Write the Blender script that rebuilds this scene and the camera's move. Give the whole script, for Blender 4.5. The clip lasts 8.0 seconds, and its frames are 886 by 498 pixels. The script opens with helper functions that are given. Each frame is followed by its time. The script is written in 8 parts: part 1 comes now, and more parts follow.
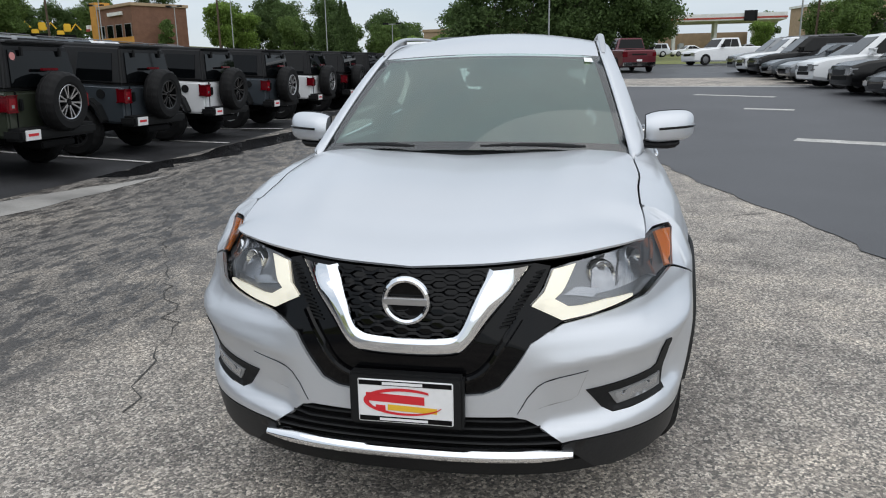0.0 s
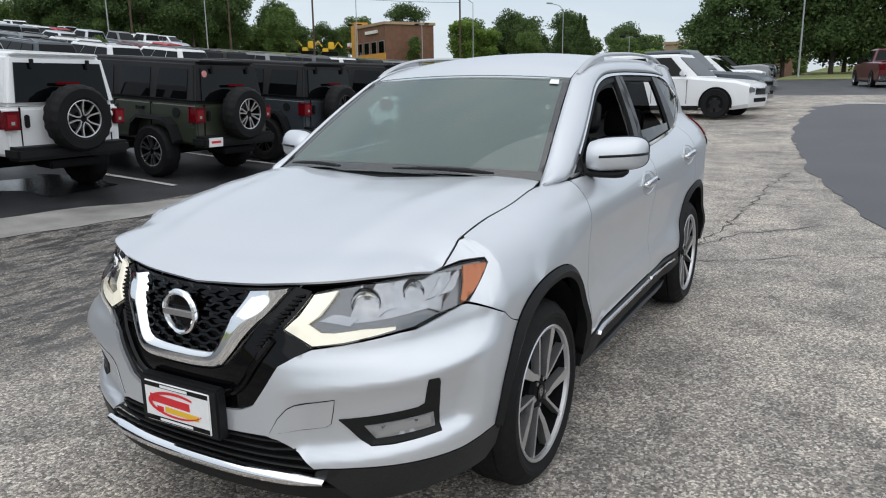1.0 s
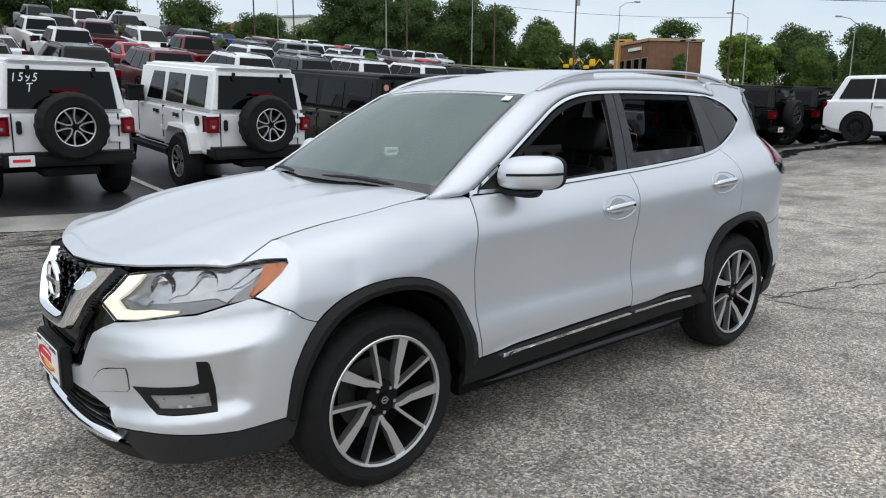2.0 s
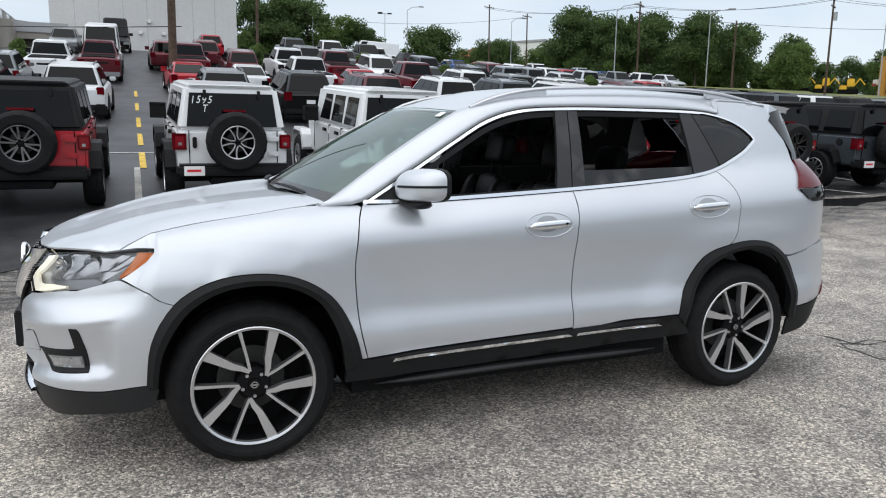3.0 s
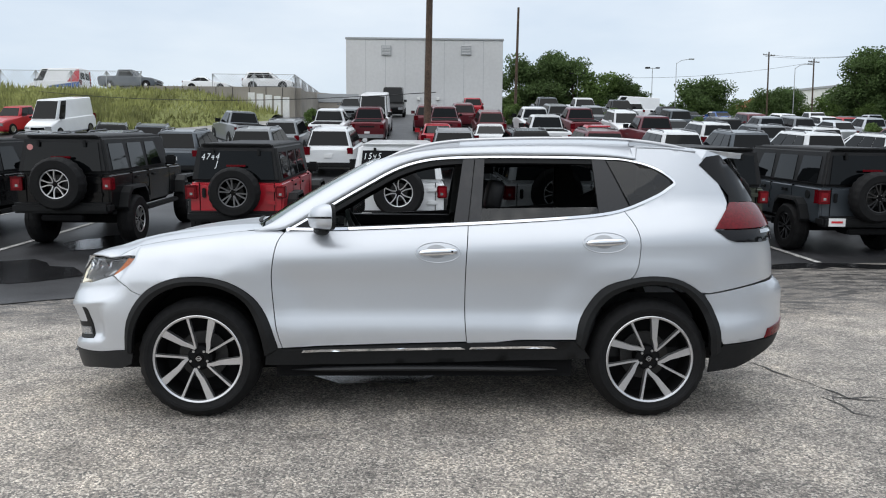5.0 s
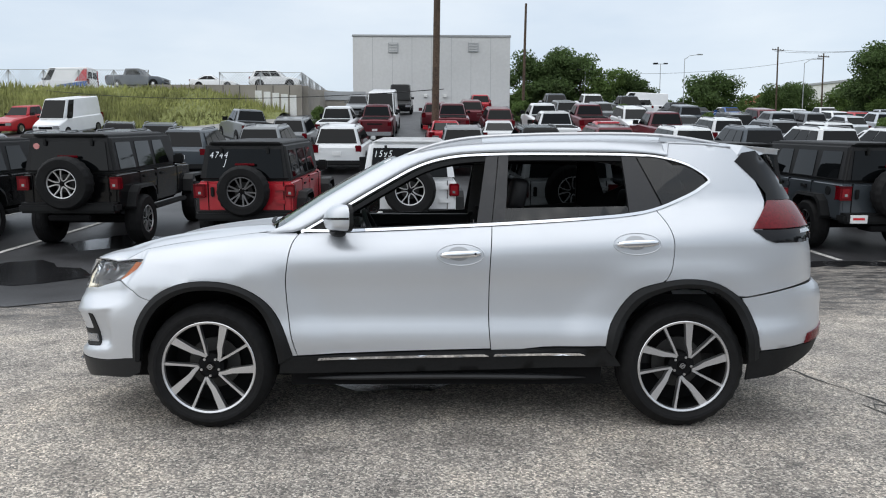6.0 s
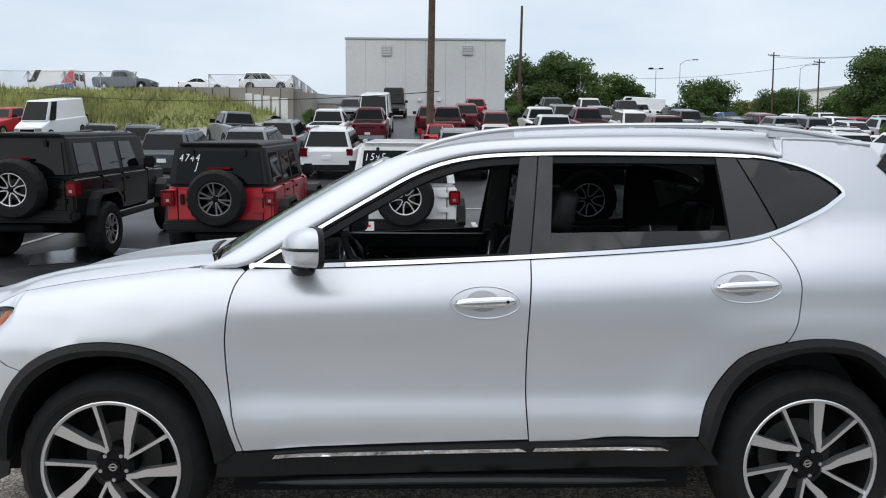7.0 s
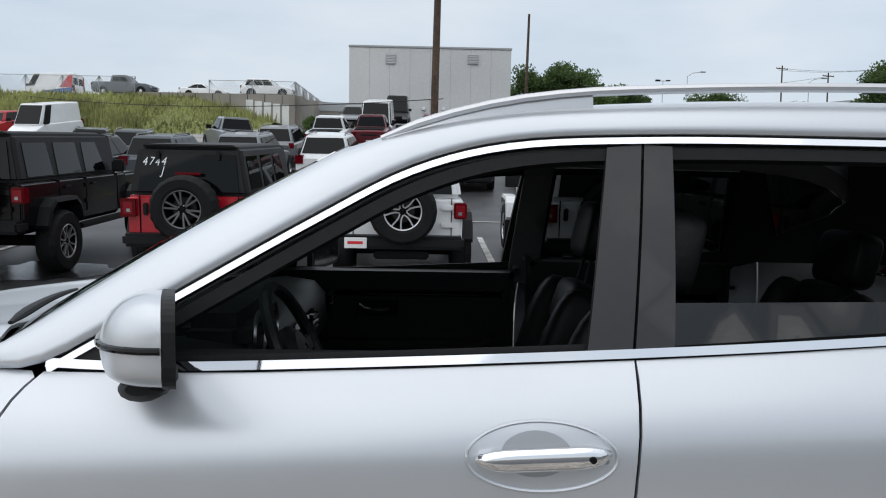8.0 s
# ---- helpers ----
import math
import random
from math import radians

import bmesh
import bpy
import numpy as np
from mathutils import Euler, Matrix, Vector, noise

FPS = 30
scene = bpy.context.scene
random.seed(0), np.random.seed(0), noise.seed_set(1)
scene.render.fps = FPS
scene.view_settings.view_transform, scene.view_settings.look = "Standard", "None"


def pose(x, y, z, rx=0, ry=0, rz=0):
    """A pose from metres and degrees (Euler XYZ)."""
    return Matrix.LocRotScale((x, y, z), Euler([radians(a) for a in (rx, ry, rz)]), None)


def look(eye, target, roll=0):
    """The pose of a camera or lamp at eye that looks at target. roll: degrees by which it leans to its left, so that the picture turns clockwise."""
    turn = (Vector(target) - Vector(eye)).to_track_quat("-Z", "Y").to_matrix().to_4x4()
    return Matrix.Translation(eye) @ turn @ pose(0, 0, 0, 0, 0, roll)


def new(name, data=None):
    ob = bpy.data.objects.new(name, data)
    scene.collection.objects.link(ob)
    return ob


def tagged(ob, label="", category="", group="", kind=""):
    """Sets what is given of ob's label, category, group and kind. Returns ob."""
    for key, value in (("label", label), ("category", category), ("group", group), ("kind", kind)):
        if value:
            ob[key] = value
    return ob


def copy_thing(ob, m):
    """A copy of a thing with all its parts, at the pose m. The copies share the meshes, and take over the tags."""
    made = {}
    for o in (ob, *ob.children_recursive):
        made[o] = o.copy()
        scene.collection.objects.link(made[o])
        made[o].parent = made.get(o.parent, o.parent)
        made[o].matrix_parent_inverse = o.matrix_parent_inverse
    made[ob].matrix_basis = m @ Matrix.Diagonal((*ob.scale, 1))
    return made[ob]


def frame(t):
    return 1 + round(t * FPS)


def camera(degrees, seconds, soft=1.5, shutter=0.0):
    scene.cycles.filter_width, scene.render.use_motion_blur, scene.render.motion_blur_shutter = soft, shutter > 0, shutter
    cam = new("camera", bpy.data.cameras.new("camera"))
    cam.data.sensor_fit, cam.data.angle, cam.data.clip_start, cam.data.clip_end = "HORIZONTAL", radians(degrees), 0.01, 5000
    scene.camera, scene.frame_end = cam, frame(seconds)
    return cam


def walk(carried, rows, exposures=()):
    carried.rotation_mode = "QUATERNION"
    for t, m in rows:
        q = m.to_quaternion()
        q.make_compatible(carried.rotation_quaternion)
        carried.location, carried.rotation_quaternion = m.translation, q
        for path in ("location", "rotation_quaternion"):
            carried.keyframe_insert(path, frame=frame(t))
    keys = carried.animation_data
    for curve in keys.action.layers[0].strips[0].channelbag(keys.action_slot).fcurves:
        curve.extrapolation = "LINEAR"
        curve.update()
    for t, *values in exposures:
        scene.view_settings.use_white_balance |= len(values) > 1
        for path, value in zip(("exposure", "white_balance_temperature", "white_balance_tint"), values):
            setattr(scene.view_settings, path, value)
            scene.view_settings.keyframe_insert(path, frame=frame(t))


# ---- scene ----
cam = camera(62.5, 8.0, soft=1.1)
# ---- path: seconds, eye, target, roll
PATH = [
    (0, (0.506, -2.967, 1.499), (0.138, -1.06, 1.021), -0.9),
    (0.5, (1.15, -2.738, 1.506), (0.492, -0.906, 1.045), -1.0),
    (1, (1.831, -2.478, 1.52), (0.875, -0.776, 1.085), -0.8),
    (1.5, (2.438, -2.084, 1.526), (1.205, -0.564, 1.116), -0.3),
    (1.7, (2.69, -1.901, 1.52), (1.351, -0.471, 1.117), 0.1),
    (2.8, (3.824, -0.651, 1.484), (2.051, 0.206, 1.136), 0.7),
    (3, (3.959, -0.421, 1.488), (2.141, 0.341, 1.15), 0.8),
    (3.5, (4.38, 0.172, 1.476), (2.471, 0.686, 1.174), 0.7),
    (4, (4.702, 0.712, 1.45), (2.742, 1.015, 1.193), 0.7),
    (4.5, (4.89, 1.162, 1.462), (2.908, 1.311, 1.241), 0.6),
    (5, (5.169, 1.336, 1.454), (3.18, 1.39, 1.256), 0.4),
    (5.2, (5.291, 1.33, 1.455), (3.301, 1.364, 1.257), 0.3),
    (6.3, (4.634, 1.205, 1.46), (2.645, 1.241, 1.254), 0.1),
    (6.5, (4.366, 1.18, 1.461), (2.376, 1.22, 1.27), 0.0),
    (7, (3.608, 1.189, 1.472), (1.618, 1.243, 1.28), 0.3),
    (7.5, (2.861, 1.178, 1.49), (0.87, 1.223, 1.307), 0.7),
    (8, (2.127, 1.216, 1.469), (0.134, 1.263, 1.305), 1.0),
]
walk(cam, [(t, look(eye, aim, lean)) for t, eye, aim, lean in PATH], [(0, -0.10), (1.5, 0.0), (3.5, 0.12), (5.2, 0.10), (7, 0.09), (7.5, 0.06), (8, -0.08)])

# ---- light: overcast day, brighter overhead, soft sun through cloud
world = bpy.data.worlds.new("sky")
scene.world = world
world.use_nodes = True
wn, wl = world.node_tree.nodes, world.node_tree.links
wn.clear()
w_out, w_bg = wn.new("ShaderNodeOutputWorld"), wn.new("ShaderNodeBackground")
sky = wn.new("ShaderNodeTexSky")
sky.sky_type, sky.sun_disc, sky.sun_elevation, sky.sun_rotation = "NISHITA", False, radians(52), radians(150)
tc, sepz = wn.new("ShaderNodeTexCoord"), wn.new("ShaderNodeSeparateXYZ")
grad = wn.new("ShaderNodeValToRGB")
grad.color_ramp.elements[0].color, grad.color_ramp.elements[0].position = (0.60, 0.665, 0.73, 1), 0.0
grad.color_ramp.elements[1].color, grad.color_ramp.elements[1].position = (1.10, 1.15, 1.20, 1), 0.85
e = grad.color_ramp.elements.new(0.25)
e.color = (0.68, 0.74, 0.80, 1)
cl = wn.new("ShaderNodeTexNoise")
cl.inputs["Scale"].default_value, cl.inputs["Detail"].default_value = 3.2, 7
squash = wn.new("ShaderNodeMapping")
squash.inputs["Scale"].default_value = (1, 1, 3.5)
clr = wn.new("ShaderNodeValToRGB")
clr.color_ramp.elements[0].position, clr.color_ramp.elements[1].position = 0.33, 0.72
clr.color_ramp.elements[0].color, clr.color_ramp.elements[1].color = (0.86, 0.90, 0.95, 1), (1.1, 1.08, 1.06, 1)
mul = wn.new("ShaderNodeMix")
mul.data_type, mul.blend_type = "RGBA", "MULTIPLY"
mul.inputs[0].default_value = 1
skym = wn.new("ShaderNodeMix")
skym.data_type, skym.blend_type = "RGBA", "ADD"
skym.inputs[0].default_value = 0.02
wl.new(tc.outputs["Generated"], sepz.inputs[0])
wl.new(sepz.outputs[2], grad.inputs[0])
wl.new(tc.outputs["Generated"], squash.inputs[0])
wl.new(squash.outputs[0], cl.inputs["Vector"])
wl.new(cl.outputs["Fac"], clr.inputs[0])
wl.new(grad.outputs[0], mul.inputs[6])
wl.new(clr.outputs[0], mul.inputs[7])
wl.new(mul.outputs[2], skym.inputs[6])
wl.new(sky.outputs[0], skym.inputs[7])
wl.new(skym.outputs[2], w_bg.inputs[0])
w_bg.inputs[1].default_value = 1.0
wl.new(w_bg.outputs[0], w_out.inputs[0])
sun = new("sun", bpy.data.lights.new("sun", "SUN"))
sun.data.energy, sun.data.angle, sun.data.color = 1.15, radians(110), (1, 0.96, 0.9)
sun.matrix_world = look((6, -9, 16), (0, 0, 0))


# ---- materials
def mat(name, color, rough=0.5, metal=0.0, grain=0.0, scale=30.0, bump=0.0, coat=0.0, stain=0.0, stain_scale=1.5, vary=0.0, trans=0.0, emit=0.0, ior=1.5, spec=0.5):
    m = bpy.data.materials.new(name)
    m.use_nodes = True
    n, l = m.node_tree.nodes, m.node_tree.links
    b = n["Principled BSDF"]
    b.inputs["Base Color"].default_value = (*color, 1)
    b.inputs["Roughness"].default_value, b.inputs["Metallic"].default_value = rough, metal
    b.inputs["Coat Weight"].default_value, b.inputs["Coat Roughness"].default_value = coat, 0.04
    b.inputs["Transmission Weight"].default_value, b.inputs["IOR"].default_value = trans, ior
    b.inputs["Specular IOR Level"].default_value = spec
    if emit:
        b.inputs["Emission Color"].default_value, b.inputs["Emission Strength"].default_value = (*color, 1), emit
    co = n.new("ShaderNodeTexCoord")
    last = None
    if grain or stain or vary:
        rgb = n.new("ShaderNodeRGB")
        rgb.outputs[0].default_value = (*color, 1)
        last = rgb.outputs[0]
        for amount, sc, detail in ((grain, scale, 3), (stain, stain_scale, 6)):
            if amount:
                t = n.new("ShaderNodeTexNoise")
                t.inputs["Scale"].default_value, t.inputs["Detail"].default_value = sc, detail
                l.new(co.outputs["Object"], t.inputs["Vector"])
                r = n.new("ShaderNodeMapRange")
                r.inputs[1].default_value, r.inputs[2].default_value = 0.3, 0.7
                r.inputs[3].default_value, r.inputs[4].default_value = 1 - amount, 1 + amount
                l.new(t.outputs["Fac"], r.inputs[0])
                x = n.new("ShaderNodeMix")
                x.data_type, x.blend_type = "RGBA", "MULTIPLY"
                x.inputs[0].default_value = 1
                l.new(last, x.inputs[6])
                l.new(r.outputs[0], x.inputs[7])
                last = x.outputs[2]
        if vary:
            oi = n.new("ShaderNodeObjectInfo")
            r = n.new("ShaderNodeMapRange")
            r.inputs[3].default_value, r.inputs[4].default_value = 1 - vary, 1 + vary
            l.new(oi.outputs["Random"], r.inputs[0])
            x = n.new("ShaderNodeMix")
            x.data_type, x.blend_type = "RGBA", "MULTIPLY"
            x.inputs[0].default_value = 1
            l.new(last, x.inputs[6])
            l.new(r.outputs[0], x.inputs[7])
            last = x.outputs[2]
        l.new(last, b.inputs["Base Color"])
    if bump:
        t = n.new("ShaderNodeTexNoise")
        t.inputs["Scale"].default_value, t.inputs["Detail"].default_value = scale, 4
        l.new(co.outputs["Object"], t.inputs["Vector"])
        bp = n.new("ShaderNodeBump")
        bp.inputs["Strength"].default_value, bp.inputs["Distance"].default_value = bump, 0.01
        l.new(t.outputs["Fac"], bp.inputs["Height"])
        l.new(bp.outputs[0], b.inputs["Normal"])
    return m


def flakes(name, color, metal=0.55, rough=0.32):
    """Car paint: fine flakes under a clear coat, slightly dusty."""
    m = mat(name, color, rough, metal, grain=0.05, scale=900, coat=0.5 if sum(color) > 0.3 else 0.45, stain=0.035, stain_scale=1.3)
    m.node_tree.nodes["Principled BSDF"].inputs["Coat Roughness"].default_value = 0.03
    return m


SILVER = flakes("silver_paint", (0.575, 0.597, 0.63), 0.55, 0.36)
WHITE = flakes("white_paint", (0.74, 0.75, 0.76), 0.0, 0.4)
BLACK = flakes("black_paint", (0.003, 0.003, 0.0035), 0.0, 0.22)
BLACK.node_tree.nodes["Principled BSDF"].inputs["Coat Weight"].default_value = 0.15
BLACK.node_tree.nodes["Principled BSDF"].inputs["Specular IOR Level"].default_value = 0.25
REDP = flakes("red_paint", (0.42, 0.006, 0.018), 0.1, 0.35)
OLIVE = flakes("olive_paint", (0.042, 0.050, 0.034), 0.3, 0.35)
SLATE = flakes("slate_paint", (0.06, 0.072, 0.085), 0.35, 0.35)
MAROON = flakes("maroon_paint", (0.12, 0.012, 0.02), 0.3, 0.35)
GREYP = flakes("grey_paint", (0.20, 0.21, 0.22), 0.5, 0.33)
BLUEP = flakes("blue_paint", (0.02, 0.09, 0.3), 0.3, 0.35)
LIME = flakes("lime_paint", (0.3, 0.5, 0.03), 0.1, 0.35)
CHROME = mat("chrome", (0.82, 0.83, 0.85), 0.06, 1.0)
SATIN = mat("satin_metal", (0.55, 0.55, 0.56), 0.28, 1.0, grain=0.05, scale=400)
MACHINED = mat("machined_alloy", (0.62, 0.62, 0.63), 0.3, 0.9, grain=0.06, scale=200)
PLASTIC = mat("black_textured_plastic", (0.009, 0.0094, 0.010), 0.55, spec=0.22, grain=0.15, scale=60, bump=0.08, stain=0.12)
VALANCE = mat("grey_textured_plastic", (0.016, 0.0167, 0.018), 0.45, spec=0.28, grain=0.12, scale=90, bump=0.06, stain=0.12, stain_scale=3)
GLOSS = mat("gloss_black", (0.002, 0.002, 0.0025), 0.04, spec=0.22)
PILLAR = mat("dark_pillar_film", (0.022, 0.022, 0.024), 0.34, grain=0.08, scale=60, spec=0.4)
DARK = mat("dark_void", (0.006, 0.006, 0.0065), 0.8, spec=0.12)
DISC = mat("brake_iron", (0.035, 0.034, 0.033), 0.5, 0.5, grain=0.15, scale=60)
FOGLENS = mat("fog_lens", (0.24, 0.245, 0.25), 0.08, 0.3, spec=0.6)
REFLECT = mat("lamp_reflector", (0.40, 0.405, 0.42), 0.16, 0.9, grain=0.12, scale=40, bump=0.05)
RUBBER = mat("tyre_rubber", (0.007, 0.007, 0.0075), 0.7, spec=0.22, grain=0.2, scale=40, bump=0.1, stain=0.25, stain_scale=5)
HARDTOP = mat("moulded_hardtop", (0.014, 0.0142, 0.015), 0.55, spec=0.2, grain=0.15, scale=120, bump=0.08, stain=0.2)
REDLENS = mat("red_lens", (0.11, 0.002, 0.006), 0.10, spec=0.2, grain=0.3, scale=60)
LAMPRED = mat("lamp_red", (0.20, 0.004, 0.01), 0.2, spec=0.4)
AMBER = mat("amber_lens", (0.55, 0.14, 0.012), 0.12, coat=0.6)
WHITELENS = mat("clear_reflector", (0.42, 0.43, 0.45), 0.15, 0.7, coat=0.6)
DRL = mat("daytime_lamp", (0.95, 0.90, 0.76), 0.3, emit=0.40)
HEADGREY = mat("lamp_housing", (0.22, 0.225, 0.235), 0.22, 0.6)
LEATHER = mat("black_leather", (0.008, 0.008, 0.009), 0.5, spec=0.3, grain=0.2, scale=80, bump=0.15)
TRIMDARK = mat("dark_trim", (0.010, 0.0105, 0.0115), 0.55, spec=0.3, grain=0.12, scale=90, bump=0.05)
HEADLINER = mat("grey_headliner", (0.16, 0.16, 0.158), 0.9, grain=0.1, scale=200)
PILLARTRIM = mat("light_grey_trim", (0.28, 0.28, 0.275), 0.8, grain=0.08, scale=200)
PLATEWHITE = mat("plate_white", (0.78, 0.78, 0.78), 0.4, grain=0.03, scale=50)
INKRED = mat("ink_red", (0.62, 0.02, 0.03), 0.45)
INKYELLOW = mat("ink_yellow", (0.75, 0.45, 0.03), 0.45)
CHALK = mat("window_chalk", (0.8, 0.82, 0.84), 0.8)


def glass(name, tint, rough=0.0, ior=1.52, sheen_mix=0.0):
    """Thin tinted pane: part lets light through, part mirrors by Fresnel."""
    m = bpy.data.materials.new(name)
    m.use_nodes = True
    n, l = m.node_tree.nodes, m.node_tree.links
    n.remove(n["Principled BSDF"])
    tr, gl, mx, fr = n.new("ShaderNodeBsdfTransparent"), n.new("ShaderNodeBsdfGlossy"), n.new("ShaderNodeMixShader"), n.new("ShaderNodeFresnel")
    tr.inputs[0].default_value = (*tint, 1)
    gl.inputs["Roughness"].default_value = rough
    fr.inputs["IOR"].default_value = ior
    l.new(fr.outputs[0], mx.inputs[0])
    l.new(tr.outputs[0], mx.inputs[1])
    l.new(gl.outputs[0], mx.inputs[2])
    end = mx.outputs[0]
    # Diffuse share puts sky reflection and cabin light into the pane's colour.
    if sheen_mix:
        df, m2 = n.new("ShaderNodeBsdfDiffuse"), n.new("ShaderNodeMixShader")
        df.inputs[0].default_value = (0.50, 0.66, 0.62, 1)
        m2.inputs[0].default_value = sheen_mix
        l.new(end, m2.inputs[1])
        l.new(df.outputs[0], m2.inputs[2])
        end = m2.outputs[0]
    l.new(end, n["Material Output"].inputs["Surface"])
    return m


CLEARGLASS = glass("clear_glass", (0.76, 0.92, 0.87), 0.0, 2.1)
SHEENGLASS = glass("sheen_inner_glass", (0.78, 0.90, 0.86), 0.0, 1.3, 0.40)
LENSGLASS = glass("lamp_lens", (0.88, 0.89, 0.90), 0.0, 1.35)
TINTGLASS = glass("tinted_glass", (0.055, 0.06, 0.062), 0.0, 1.62)
BGGLASS = mat("dark_window", (0.002, 0.0025, 0.003), 0.03, spec=0.22, stain=0.3, stain_scale=3)


# ---- geometry helpers
def mesh_ob(name, verts, faces, material, parent=None, label="", smooth=True):
    me = bpy.data.meshes.new(name)
    me.from_pydata([tuple(v) for v in verts], [], faces)
    me.materials.append(material)
    me.polygons.foreach_set("use_smooth", [smooth] * len(me.polygons))
    ob = new(name, me)
    ob.parent = parent
    if label:
        ob["label"] = label
    return ob


def part(name, bm, material, parent, label="", smooth=False, sharp=0.6):
    """Links a bmesh as one mesh object under a thing or a part."""
    me = bpy.data.meshes.new(name)
    bmesh.ops.recalc_face_normals(bm, faces=bm.faces)
    if smooth:
        for f in bm.faces:
            f.smooth = True
        for ed in bm.edges:
            if len(ed.link_faces) != 2 or ed.calc_face_angle(0) > sharp:
                ed.smooth = False
    bm.to_mesh(me)
    bm.free()
    me.materials.append(material)
    ob = new(name, me)
    ob.parent = parent
    if label:
        ob["label"] = label
    return ob


def box(bm, x0, x1, y0, y1, z0, z1, bevel=0.0, m=None):
    r = bmesh.ops.create_cube(bm, size=1.0)
    vs = r["verts"]
    for v in vs:
        v.co = Vector(((x0 + x1) / 2 + v.co.x * (x1 - x0), (y0 + y1) / 2 + v.co.y * (y1 - y0), (z0 + z1) / 2 + v.co.z * (z1 - z0)))
    if bevel:
        es = list({ed for v in vs for ed in v.link_edges})
        r = bmesh.ops.bevel(bm, geom=es, offset=bevel, segments=2, affect="EDGES")
        vs = list({v for f in r["faces"] for v in f.verts} | {v for v in vs if v.is_valid})
    if m is not None:
        bmesh.ops.transform(bm, matrix=m, verts=vs)
    return vs


def cyl(bm, p, q, r0, r1=None, seg=12, caps=True):
    p, q = Vector(p), Vector(q)
    d = q - p
    m = Matrix.Translation((p + q) / 2) @ d.to_track_quat("Z", "Y").to_matrix().to_4x4()
    return bmesh.ops.create_cone(bm, cap_ends=caps, segments=seg, radius1=r0, radius2=r0 if r1 is None else r1, depth=d.length, matrix=m)["verts"]


def lathe(bm, profile, axis_m, seg=40, closed=True):
    """Spins (radius, depth) points round local x; axis_m places it."""
    rings = []
    for k in range(seg):
        a = 2 * math.pi * k / seg
        rings.append([bm.verts.new(axis_m @ Vector((d, r * math.cos(a), r * math.sin(a)))) for r, d in profile])
    n = len(profile)
    for k in range(seg):
        A, B = rings[k], rings[(k + 1) % seg]
        for i in range(n if closed else n - 1):
            j = (i + 1) % n
            bm.faces.new((A[i], A[j], B[j], B[i]))


def tube(name, pts, r, material, parent, label="", flat=1.0, seg=8):
    """A rod along points; flat squashes it in z."""
    bm = bmesh.new()
    P = [Vector(p) for p in pts]
    rings = []
    for i, p in enumerate(P):
        d = (P[min(i + 1, len(P) - 1)] - P[max(i - 1, 0)]).normalized()
        s = d.cross(Vector((0, 0, 1)))
        s = s.normalized() if s.length > 1e-4 else Vector((1, 0, 0))
        u = s.cross(d).normalized()
        rr = r[i] if isinstance(r, (list, tuple)) else r
        rings.append([bm.verts.new(p + s * rr * math.cos(2 * math.pi * k / seg) + u * rr * flat * math.sin(2 * math.pi * k / seg)) for k in range(seg)])
    for A, B in zip(rings, rings[1:]):
        for k in range(seg):
            bm.faces.new((A[k], A[(k + 1) % seg], B[(k + 1) % seg], B[k]))
    bm.faces.new(rings[0])
    bm.faces.new(rings[-1][::-1])
    return part(name, bm, material, parent, label, smooth=True)


def knots(*pairs):
    """A smooth curve without overshoot through (x, y) pairs."""
    xs, ys = np.array([p[0] for p in pairs], float), np.array([p[1] for p in pairs], float)
    h, dl = np.diff(xs), np.diff(ys) / np.diff(xs)
    m = np.zeros(len(xs))
    m[0], m[-1] = dl[0], dl[-1]
    for i in range(1, len(xs) - 1):
        if dl[i - 1] * dl[i] > 0:
            w1, w2 = 2 * h[i] + h[i - 1], h[i] + 2 * h[i - 1]
            m[i] = (w1 + w2) / (w1 / dl[i - 1] + w2 / dl[i])

    def f(x):
        x = min(max(x, xs[0]), xs[-1])
        i = min(max(int(np.searchsorted(xs, x)) - 1, 0), len(xs) - 2)
        t = (x - xs[i]) / h[i]
        return float((1 + 2 * t) * (1 - t) ** 2 * ys[i] + t * (1 - t) ** 2 * h[i] * m[i] + t * t * (3 - 2 * t) * ys[i + 1] + t * t * (t - 1) * h[i] * m[i + 1])
    return f


def spline(pts, n=6, closed=False):
    """Catmull-Rom through 2D or 3D points."""
    P = [np.array(p, float) for p in pts]
    out, k = [], len(P)
    for i in range(k if closed else k - 1):
        a, b, c, d = (P[(i - 1) % k], P[i], P[(i + 1) % k], P[(i + 2) % k]) if closed else (P[max(i - 1, 0)], P[i], P[i + 1], P[min(i + 2, k - 1)])
        for j in range(n):
            t = j / n
            out.append(tuple(0.5 * (2 * b + (c - a) * t + (2 * a - 5 * b + 4 * c - d) * t * t + (3 * b - a - 3 * c + d) * t ** 3)))
    if not closed:
        out.append(tuple(P[-1]))
    return out


def dens(pts, step, closed=True):
    out = []
    k = len(pts)
    for i in range(k if closed else k - 1):
        a, b = np.array(pts[i], float), np.array(pts[(i + 1) % k], float)
        n = max(1, int(np.linalg.norm(b - a) / step))
        out += [tuple(a + (b - a) * j / n) for j in range(n)]
    if not closed:
        out.append(tuple(pts[-1]))
    return out


def inside(x, y, poly):
    c, j = False, len(poly) - 1
    for i in range(len(poly)):
        (xi, yi), (xj, yj) = poly[i], poly[j]
        if (yi > y) != (yj > y) and x < (xj - xi) * (y - yi) / (yj - yi) + xi:
            c = not c
        j = i
    return c


def near(x, y, poly, d):
    P = np.array(poly)
    return float(np.min((P[:, 0] - x) ** 2 + (P[:, 1] - y) ** 2)) < d * d


